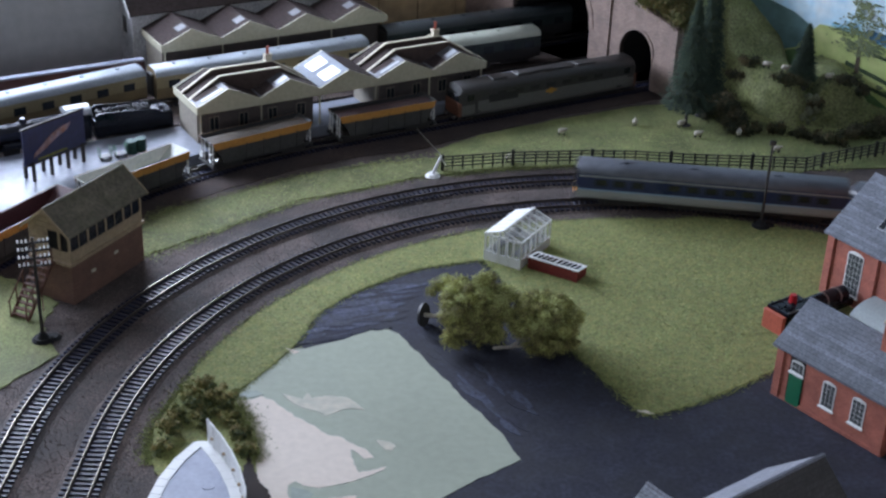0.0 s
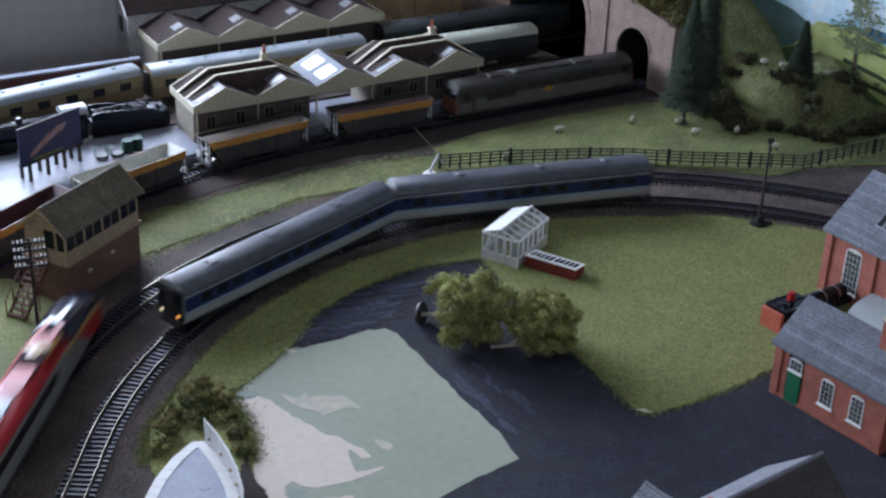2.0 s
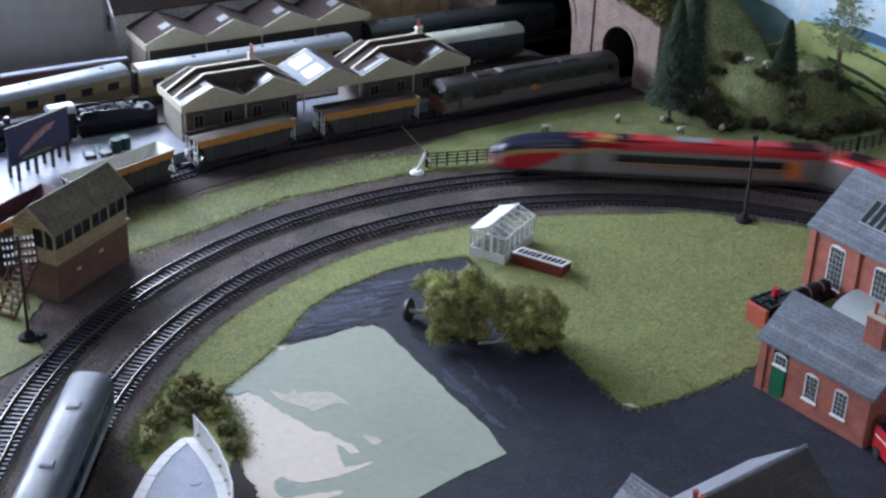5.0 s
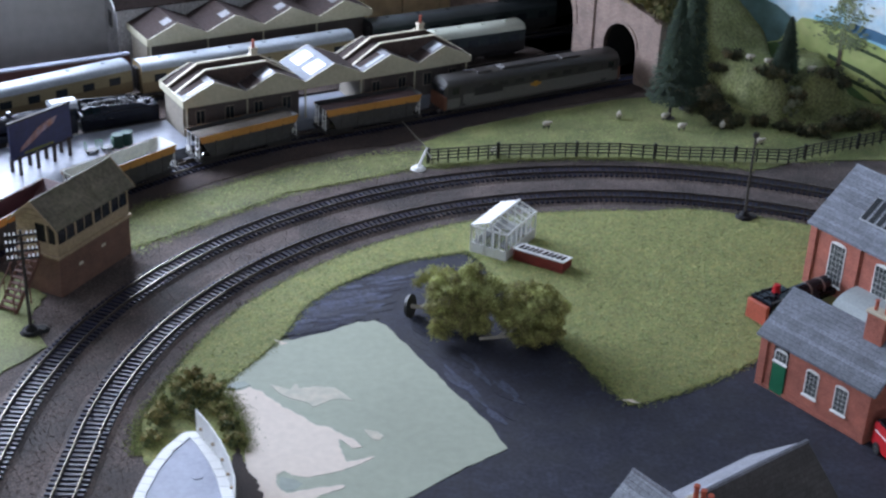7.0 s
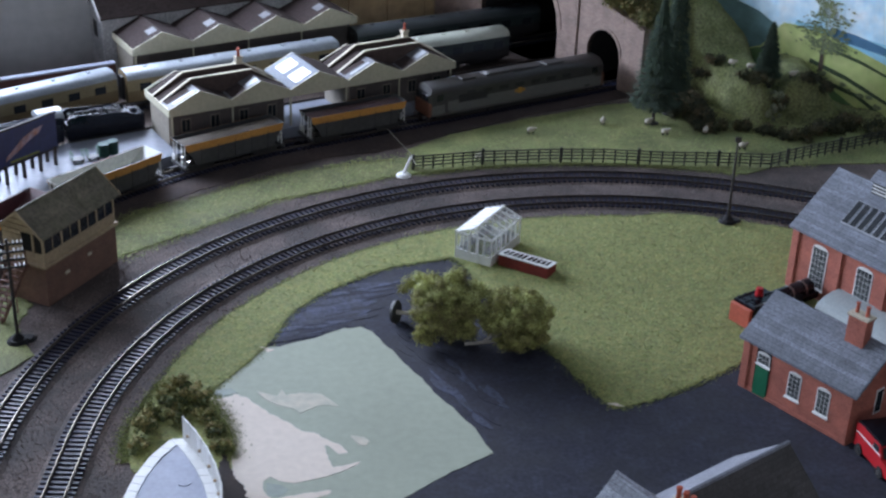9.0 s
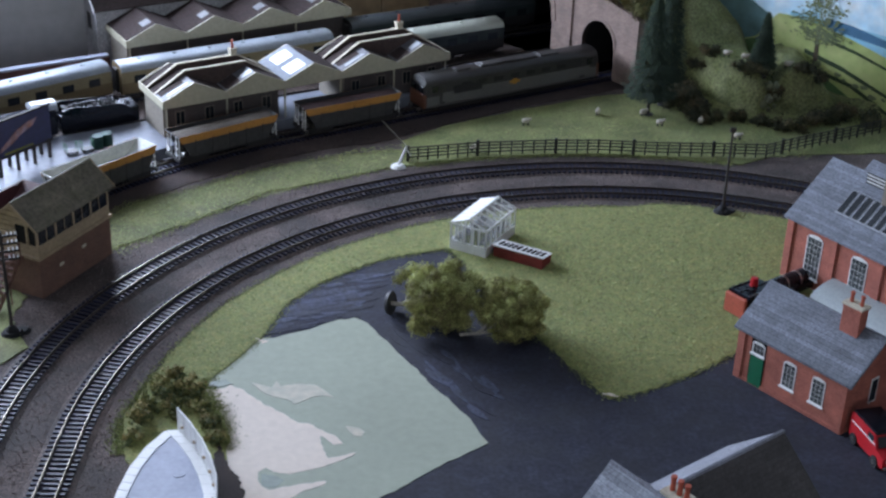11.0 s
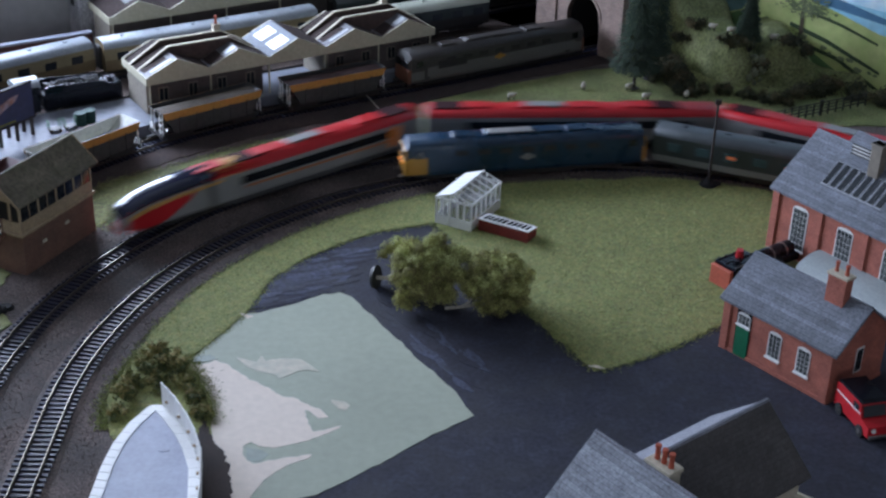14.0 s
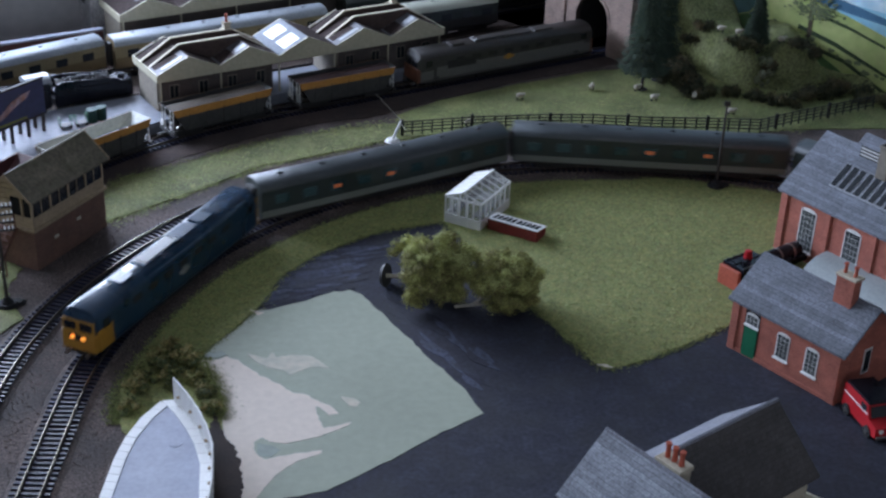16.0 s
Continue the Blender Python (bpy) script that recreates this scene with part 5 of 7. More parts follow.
# ---- scenery ----
def clumps(name, centres, mats, parent, seed, leaf=1.6, per=160, squash=0.8, label="", kind=""):
    """Foliage: many small bent flakes round several centres (x, y, z, radius)."""
    rnd, g = random.Random(seed), Geo()
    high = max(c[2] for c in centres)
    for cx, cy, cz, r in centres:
        # upper clumps get brighter flakes, lower ones darker: lit tops put into colour
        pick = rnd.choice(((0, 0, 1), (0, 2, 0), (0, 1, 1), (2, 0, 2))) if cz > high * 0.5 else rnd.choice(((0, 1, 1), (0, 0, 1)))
        for _ in range(int(per * (r / 8.0) ** 2)):
            d = Vector((rnd.gauss(0, 1), rnd.gauss(0, 1), rnd.gauss(0, 1))).normalized()
            k = r * (abs(rnd.gauss(0.85, 0.38)) + 0.75 * noise.noise(Vector((cx + d.x * 9, cy + d.y * 9, cz + d.z * 9)) * 0.35))
            p = Vector((cx + d.x * k, cy + d.y * k, cz + d.z * k * squash))
            n = (d + Vector((rnd.gauss(0, 0.45), rnd.gauss(0, 0.45), rnd.gauss(0, 0.45) + 0.25))).normalized()
            a = n.orthogonal().normalized()
            a = (Matrix.Rotation(rnd.uniform(0, 6.28), 3, n) @ a) * leaf * rnd.uniform(0.6, 1.5)
            b = n.cross(a).normalized() * leaf * rnd.uniform(0.4, 1.0)
            c = n * leaf * rnd.uniform(0.1, 0.6)
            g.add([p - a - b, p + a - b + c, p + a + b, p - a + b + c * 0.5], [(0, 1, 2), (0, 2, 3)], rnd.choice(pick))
    return part(name, g, mats, parent, label, kind=kind)


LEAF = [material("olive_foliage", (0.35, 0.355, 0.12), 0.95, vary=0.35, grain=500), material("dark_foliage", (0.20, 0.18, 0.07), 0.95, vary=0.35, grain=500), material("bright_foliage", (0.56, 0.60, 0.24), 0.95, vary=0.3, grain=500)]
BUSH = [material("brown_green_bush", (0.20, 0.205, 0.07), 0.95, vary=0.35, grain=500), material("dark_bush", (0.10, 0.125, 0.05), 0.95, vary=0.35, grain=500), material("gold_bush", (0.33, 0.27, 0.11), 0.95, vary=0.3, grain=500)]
FIR = [material("fir_needles", (0.024, 0.042, 0.021), 0.95, vary=0.35, grain=500), material("dark_fir_needles", (0.012, 0.026, 0.016), 0.95, vary=0.3, grain=500), material("blue_fir_needles", (0.030, 0.048, 0.027), 0.95, vary=0.3, grain=500)]
BARK = material("pale_bark", (0.35, 0.32, 0.27), 0.85, vary=0.3)
BRAMBLE = [material("dark_bramble", (0.060, 0.060, 0.026), 0.95, vary=0.35, grain=500), material("black_green_bramble", (0.028, 0.033, 0.016), 0.95, vary=0.35, grain=500), material("brown_bramble", (0.11, 0.085, 0.04), 0.95, vary=0.3, grain=500)]
HEDGE = [material("moss_hedge", (0.11, 0.11, 0.03), 0.95, vary=0.35, grain=400), material("dark_moss_hedge", (0.05, 0.055, 0.018), 0.95, vary=0.35, grain=400), material("ochre_hedge", (0.17, 0.13, 0.045), 0.95, vary=0.3, grain=400)]


def fallen_tree(at, crown, trunk, seed, label, disc=True):
    t = thing("model_tree", at, label, "tree")
    a, b = Vector(trunk[0]), Vector(trunk[1])
    part("trunk", Geo().tube(a, b, 2.2 if disc else 1.5, 1.2, 8), BARK, t, "pale bare trunk")
    rnd = random.Random(seed)
    for i in range(7):
        p = a.lerp(b, 0.35 + 0.09 * i)
        c = crown[i % len(crown)]
        part("branch", Geo().tube(p, p.lerp(Vector(c[:3]), 0.9), 1.2, 0.5, 6), BARK, t)
    if disc:
        d = (a - b).normalized()
        part("root_base", Geo().tube(a, a + d * 3.0, 11.5, 10.5, 20), DARK, t, "round black plastic base")
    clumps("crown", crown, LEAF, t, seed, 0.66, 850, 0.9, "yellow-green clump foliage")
    return t


def crown_of(cx, cy, cz, rx, ry, rz, n, r, seed):
    """Clumps gathered in a dozen uneven lobes, with gaps between them."""
    rnd, out = random.Random(seed), []
    lobes = []
    for i in range(24):
        z = 1 - 2 * (i + 0.5) / 24
        a = i * 2.39996
        d = Vector((math.cos(a) * math.sqrt(1 - z * z), math.sin(a) * math.sqrt(1 - z * z), z)) * rnd.uniform(0.62, 0.95)
        lobes.append((Vector((cx + d.x * rx, cy + d.y * ry, cz + d.z * rz)), rnd.uniform(7, 12)))
    for k in range(n):
        c, size = lobes[k % len(lobes)]
        d = Vector((rnd.gauss(0, 1), rnd.gauss(0, 1), rnd.gauss(0, 0.8))).normalized() * size * rnd.uniform(0.5, 1.0)
        out.append((c.x + d.x, c.y + d.y, max(r * 0.6, c.z + d.z), r * rnd.uniform(0.6, 1.3)))
    return out


def fir(x, y, z, height, radius, seed):
    t = thing("fir_tree", mm(x, y, z), "dark green model fir tree with a short bare trunk", "tree", "fir trees")
    part("trunk", Geo().tube((0, 0, -1), (0, 0, height * 0.9), 2.2, 0.6, 8), WOODPOLE, t)
    part("base", Geo().tube((0, 0, -1), (0, 0, 1.2), 8, 7.5, 16), DARK, t)
    rnd, g = random.Random(seed), Geo()
    for i in range(6500):
        f = rnd.random() ** 1.5
        z0 = height * (0.2 + 0.8 * f)
        tier = 0.72 + 0.28 * ((f * 9) % 1.0)
        r = radius * (1 - f) ** 0.85 * tier * rnd.uniform(0.35, 1.05) + 0.6
        a = rnd.uniform(0, 2 * math.pi)
        p = Vector((r * math.cos(a), r * math.sin(a), z0 - r * 0.25))
        o = Vector((math.cos(a), math.sin(a), -0.45)) * rnd.uniform(1.8, 4.2)
        w = Vector((-math.sin(a), math.cos(a), rnd.uniform(-0.4, 0.4))) * rnd.uniform(0.5, 1.2)
        g.add([p - o, p - w, p + o, p + w], [(0, 1, 2), (0, 2, 3)], rnd.choice((0, 0, 1, 2)))
    part("foliage", g, FIR, t, "dark green needle foliage")
    return t


def sheep(x, y, turn, z=0):
    t = thing("model_sheep", mm(x, y, z, 0, 0, turn), "small cream white model sheep standing on grass", "sheep", "sheep in the field")
    wool = []
    for dx, r in ((-4.6, 1.6), (-3.5, 3.0), (0, 3.5), (3.2, 3.1), (4.6, 1.8)):
        wool.append([(dx, r * math.cos(a), 6.3 + r * math.sin(a)) for a in spread(0, 2 * math.pi * 9 / 10, 10)])
    part("body", Geo().loft(wool), WOOL, t, smooth=True)
    part("head", Geo().loft([[(dx, r * math.cos(a), zz + r * 1.1 * math.sin(a)) for a in spread(0, 2 * math.pi * 7 / 8, 8)] for dx, r, zz in ((4.2, 1.3, 8), (5.6, 1.6, 8.4), (7.4, 0.9, 7.4))]), WOOL, t, smooth=True)
    for dx in (-3, 3):
        for dy in (-1.5, 1.5):
            part("leg", Geo().tube((dx, dy, 0), (dx, dy, 4.5), 0.55, 0.7, 6), DARK, t)
    return t


WOOL = material("cream_wool", (0.45, 0.41, 0.33), 0.9, vary=0.15)
FENCEWOOD = material("dark_fence_paint", (0.025, 0.026, 0.02), 0.8, vary=0.3)


def rail_fence():
    f = thing("rail_fence", Matrix(), "dark post and rail fence beside the running lines", "fence")
    path = [polar(r, a)[:2] for r, a in ((620, 113.4), (614, 105.6), (611, 98), (611, 92), (610, 85.5), (622, 79.3), (638, 73.7))] + [(447, 1555), (509, 1588), (575, 1625)]
    pts, left = [], 0.0
    for (x0, y0), (x1, y1) in zip(path, path[1:]):
        n = max(1, round(math.hypot(x1 - x0, y1 - y0) / 12.6))
        pts += [(x0 + (x1 - x0) * i / n, y0 + (y1 - y0) * i / n) for i in range(n)]
    rnd = random.Random(4)
    for i, (x, y) in enumerate(pts):
        w, top = (1.7, 20.5) if i % 7 == 0 else (0.85, 18.5)
        part("post", Geo().box(x - w, x + w, y - w, y + w, 0, top + rnd.uniform(-0.8, 0.8), 0, 0.2), FENCEWOOD, f)
    for (x0, y0), (x1, y1) in zip(pts, pts[1:]):
        d = Vector((x1 - x0, y1 - y0, 0))
        nn = Vector((-d.y, d.x, 0)).normalized() * 0.5
        for z in (5.0, 9.2, 13.2, 16.8):
            ring = lambda x, y: [(x - nn.x, y - nn.y, z), (x + nn.x, y + nn.y, z), (x + nn.x, y + nn.y, z + 1.4), (x - nn.x, y - nn.y, z + 1.4)]
            part("rail", Geo().loft([ring(x0, y0), ring(x1, y1)]), FENCEWOOD, f)
    return f


def telegraph_pole(x, y, turn, arms, height=103):
    t = thing("telegraph_pole", mm(x, y, 0, 0, 0, turn), "dark telegraph pole with crossarms on a lumpy base" if arms else "plain dark telegraph pole on a lumpy black base", "telegraph pole", "telegraph poles")
    part("pole", Geo().tube((0, 0, 0), (0, 0, height), 1.7, 1.2, 10), WOODPOLE, t)
    part("base", Geo().tube((0, 0, 0), (0, 0, 4), 11, 8, 12).tube((9, 3, 0), (9, 3, 2.5), 8, 5, 9).tube((0, 0, 3.8), (0, 0, 9), 6, 2.5, 12), BLACK, t, "lumpy black base")
    for i in range(arms):
        z = height - 6 - i * 7.5
        arm = part("crossarm", Geo().box(-14, 14, -1, 1, z, z + 2, 0, 0.2), WOODPOLE, t)
        for x0 in (-12.5, -9, -5.5, 5.5, 9, 12.5):
            part("insulator", Geo().tube((x0, 0, z + 2), (x0, 0, z + 4.4), 0.9, 0.6, 8), WHITE, arm, "white insulator")
    if not arms:
        part("cap", Geo().box(-3, 3, -1.5, 1.5, height - 5, height), WOODPOLE, t)
    return t


def signal_wreck():
    """A small white broken fitting at the fence's end."""
    t = thing("white_post_fitting", mm(-32, 1468), "broken white post fitting at the end of the fence", "post")
    part("base", Geo().tube((0, 0, 0.8), (0, 0, 4), 9, 6, 12), WHITE, t)
    part("post", Geo().tube((0, 0, 3), (9, 6, 24), 1.8, 1.2, 8), WHITE, t)
    part("wire", Geo().tube((9, 6, 24), (-20, 14, 52), 0.6, 0.5, 6), STEEL, t, "thin bent wire")
    part("arm", Geo().tube((8, 5, 22), (14, 8, 12), 0.8, 0.6, 6), WHITE, t)
    return t


def small_tank_loco():
    t = thing("shunting_locomotive", mm(299, 1150, 0, 0, 0, 36), "black shunting locomotive with red buffer beam in the yard", "locomotive")
    part("buffer_beam", Geo().box(-4, 0, -12.5, 12.5, 1, 21, 0, 0.6), TERRACOTTA, t, "red buffer beam")
    part("frame", Geo().box(0, 96, -11, 11, 6, 13, 0, 0.5), LOCOBLACK, t)
    part("tank", Geo().box(1, 40, -13.5, 13.5, 12, 23, 0, 0.8), LOCOBLACK, t, "black side tank")
    part("boiler", Geo().tube((40, 0, 15), (92, 0, 15), 8, 8, 16), LOCOBLACK, t)
    part("dome", Geo().tube((24, 3, 22), (24, 3, 31), 4.2, 3.2, 12), VRED, t, "red cap on the tank")
    for y in (-11.5, 0, 10):
        part("pipe", Geo().tube((3, y, 23.6), (38, y, 23.6), 0.7, 0.7, 6), STEEL if y < 0 else LOCOBLACK, t)
    for x in (7, 16, 33):
        part("tank_strap", Geo().box(x - 0.8, x + 0.8, -13.8, 13.8, 12, 23.5, 0, 0.2), LOCOBLACK, t)
    part("filler_cap", Geo().tube((12, -4, 22.5), (12, -4, 26), 3, 2.6, 10), LOCOBLACK, t)
    part("boiler_band", Geo().tube((62, 0, 15), (64, 0, 15), 8.4, 8.4, 16).tube((80, 0, 15), (82, 0, 15), 8.4, 8.4, 16), STEEL, t, "bright boiler band")
    for x in (16, 44, 72):
        for y in (-9, 7.5):
            part("wheel", Geo().tube((x, y, 7.5), (x, y + 1.6, 7.5), 7.3, 7.3, 16), DARK, t)
    return t


def red_van():
    t = thing("red_delivery_van", mm(355, 950, 0, 0, 0, -75), "red model delivery van with black roof parked in the yard", "van")
    part("body", Geo().side([(0, 5), (52, 5), (52, 14), (40, 16), (36, 27), (3, 27), (0, 25)], 0, 24), VRED, t)
    part("roof", Geo().side([(1, 27), (37, 27), (34, 29.5), (3, 29.5)], 0.6, 23.4), LOCOBLACK, t, "black roof")
    part("windscreen", Geo().side([(36.8, 25), (40.4, 16.8), (41, 16.8), (37.4, 25)], 2, 22), PANE, t)
    for y in (-0.3, 23.7):
        part("side_stripe", Geo().box(2, 38, y, y + 0.6, 18.4, 19.4), WHITE, t, "pale line along the side")
        part("side_window", Geo().box(27, 35, y, y + 0.6, 19.6, 25), PANE, t)
        for x in (9, 41):
            w = part("wheel", Geo().tube((x, y - 0.8, 5), (x, y + 1.6, 5), 5, 5, 14), DARK, t)
            part("hub", Geo().tube((x, y - 1.2, 5), (x, y + 2.0, 5), 2, 2, 10), STEEL, w)
    part("bumper", Geo().box(52, 54, 1, 23, 4, 7, 0, 0.4), STEEL, t)
    for y in (5, 19):
        part("headlight", Geo().tube((51.5, y, 11), (53, y, 11), 2, 2, 10), WHITE, t)
    return t


def platform_end():
    left = [(-199, 913), (-210, 890), (-217, 864), (-220, 836), (-221, 790), (-218, 700)]
    right = [(-189, 915), (-176, 897), (-164, 877), (-155, 858), (-147, 834), (-141, 790), (-139, 700)]
    p = thing("platform_end", Matrix(), "pointed platform end with grey top and white edging", "platform")
    outline = left[::-1] + right
    part("platform_body", Geo().prism([(x, y) for x, y in outline[::-1]], 0, 11.2), STONECREAM, p)
    inner_l = [(x + 3.5, y - 1) for x, y in left]
    inner_r = [(x - 3.5, y - 2) for x, y in right]
    top = inner_l[::-1] + inner_r
    part("platform_top", Geo().prism([(x, y) for x, y in top[::-1]], 11.0, 11.9), GREYTOP, p, "blue-grey painted surface")
    # white edging in single slabs
    def fine(line, step=9.0):
        out = []
        for (x0, y0), (x1, y1) in zip(line, line[1:]):
            n = max(1, int(math.hypot(x1 - x0, y1 - y0) / step))
            out += [(x0 + (x1 - x0) * i / n, y0 + (y1 - y0) * i / n) for i in range(n)]
        return out + [line[-1]]
    for edge, k in ((left, 1), (right, -1)):
        e = fine(edge)
        for (x0, y0), (x1, y1) in zip(e, e[1:]):
            q = [(x0, y0 - 0.25), (x1, y1 + 0.25), (x1 + k * 8.6, y1 - 1.2 + 0.25), (x0 + k * 8.6, y0 - 1.2 - 0.25)]
            area = sum(a[0] * b[1] - b[0] * a[1] for a, b in zip(q, q[1:] + q[:1]))
            part("edging_slab", Geo().prism(q if area > 0 else q[::-1], 11.0, 12.5 if k > 0 else 12.7), WHITE, p, "white edging slab")
    part("manhole", Geo().tube((-178, 858, 11.5), (-178, 858, 12.3), 5, 5, 16), GREYTOP, p, "raised round cover")
    f = thing("platform_fence", Matrix(), "white slatted fence along the platform end", "fence")
    e = fine([(x + 1.0, y) for x, y in right], 8.0)
    for i, ((x0, y0), (x1, y1)) in enumerate(zip(e, e[1:])):
        d = Vector((x1 - x0, y1 - y0, 0)).normalized()
        nn = Vector((-d.y, d.x, 0)) * 0.6
        drop = 2.5 * min(1, i / 5)
        q = [(x0 - nn.x, y0 - nn.y), (x1 - nn.x, y1 - nn.y), (x1 + nn.x, y1 + nn.y), (x0 + nn.x, y0 + nn.y)]
        part("panel", Geo().prism(q, 12.4, 33 - drop), WHITE, f)
        part("post", Geo().box(x0 - 0.75, x0 + 0.75, y0 - 0.75, y0 + 0.75, 12.0, 33.4 - drop), WHITE, f)
        if i % 2:
            part("bracket", Geo().box(x0 - 3.2, x0 - 0.6, y0 - 1.0, y0 + 0.6, 20, 22), TIMBER, f, "small brown bracket")
    return p


def billboard():
    u, v = -340, 20
    a, b = Vector(station(-345, 14)), Vector(station(-277, 46))
    turn = math.degrees(math.atan2((b - a).y, (b - a).x))
    L = (b - a).length
    t = thing("billboard", mm(a.x, a.y, 14, 0, 0, turn), "blue billboard with an orange sweep on dark legs", "billboard")
    board = part("board", Geo().box(-8, L + 2, -1, 1, 20, 61, 0, 0.3), material("billboard_blue", (0.02, 0.027, 0.085), 0.45, vary=0.2, grain=150, stain=40), t)
    for z in (18.6, 60.5):
        part("rail", Geo().box(-9, L + 3, -1.4, 1.4, z, z + 2), WOODPOLE, board)
    flame = [(4, 26), (20, 32), (36, 40), (52, 45), (58, 52), (46, 51), (30, 46), (16, 37), (6, 31)]
    part("sweep", Geo().side(flame, -1.5, -0.9), material("billboard_orange", (0.28, 0.13, 0.085), 0.5, vary=0.3, grain=150, stain=60, second=(0.30, 0.25, 0.30), sharp=0.2), board, "orange and grey painted sweep")
    part("lettering_bar", Geo().box(10, 50, -1.3, -0.9, 22, 24.5), material("billboard_olive", (0.16, 0.17, 0.03), 0.5, vary=0.3), board, "dull yellow strip of lettering")
    for x in (2, L * 0.35, L * 0.66, L - 4):
        for y in (-2, 12):
            part("leg", Geo().box(x - 1.5, x + 1.5, y - 1.5, y + 1.5, 0, 22 if y < 0 else 18), WOODPOLE, t)
    return t


COAL = material("glossy_coal", (0.010, 0.010, 0.013), 0.5, vary=0.3)


def steam_loco():
    t = thing("steam_locomotive", at_station(-186, 116, 0, 181), "black steam locomotive and tender beside the platform", "locomotive")
    part("tender", Geo().box(-33, 62, -15, 15, 14, 34, 0, 1.2), LOCOBLACK, t)
    for y in (-14.8, 13.8):
        part("coal_rail", Geo().side([(-20, 34), (60, 34), (60, 42), (50, 44), (-12, 39)], y, y + 1), LOCOBLACK, t, "raised tender side")
    part("water_filler", Geo().tube((-24, 0, 33), (-24, 0, 37), 4, 4, 12), LOCOBLACK, t)
    coal_rnd = random.Random(77)
    heap = Geo()
    for _ in range(150):
        cx, cy, r = coal_rnd.uniform(-8, 56), coal_rnd.uniform(-12, 12), coal_rnd.uniform(1.4, 2.8)
        heap.loft([[(cx + r * k * coal_rnd.uniform(0.7, 1.3) * math.cos(a), cy + r * k * coal_rnd.uniform(0.7, 1.3) * math.sin(a), 35 + 7 * (1 - abs(cy) / 14) + q * r) for a in spread(0, 5.03, 5)] for q, k in ((-0.8, 0.6), (0, 1), (0.8, 0.5))])
    tagged(part("coal", heap, COAL, t, "loose shiny coal lumps"), kind="stuff")
    part("cab", Geo().box(66, 92, -15.5, 15.5, 14, 46, 0, 1.0), LOCOBLACK, t)
    pts = [(15.5 * math.cos(a), 44 + 9 * math.sin(a)) for a in spread(0, math.pi, 9)]
    part("cab_roof", Geo().ends(pts, 64, 93), material("pale_cab_roof", (0.3, 0.32, 0.34), 0.35, vary=0.1), t, "pale curved cab roof")
    part("boiler", Geo().tube((92, 0, 33), (182, 0, 31), 12.5, 11, 18), LOCOBLACK, t, smooth=False)
    part("smokebox", Geo().tube((182, 0, 31), (202, 0, 31), 11.6, 11.6, 18), BLACK, t)
    part("chimney", Geo().tube((193, 0, 41), (193, 0, 50), 3.4, 4, 12), LOCOBLACK, t)
    part("dome", Geo().tube((140, 0, 42), (140, 0, 48), 5, 3, 12), LOCOBLACK, t)
    part("running_plate", Geo().box(64, 206, -15, 15, 18, 20, 0, 0.3), LOCOBLACK, t)
    part("splasher", Geo().box(100, 168, -14.6, 14.6, 19.5, 25, 0, 1.0), LOCOBLACK, t)
    for x in (-22, 10, 31, 52, 80, 106, 132, 158, 186):
        r = 6.5 if x < 60 or x > 170 else 10
        for y in (-9.5, 8):
            part("wheel", Geo().tube((x, y, 5.5 + r), (x, y + 1.6, 5.5 + r), r, r, 18), DARK, t)
    part("handrail", Geo().tube((95, -12.2, 36), (200, -11.2, 36), 0.5, 0.5, 6), STEEL, t)
    return t

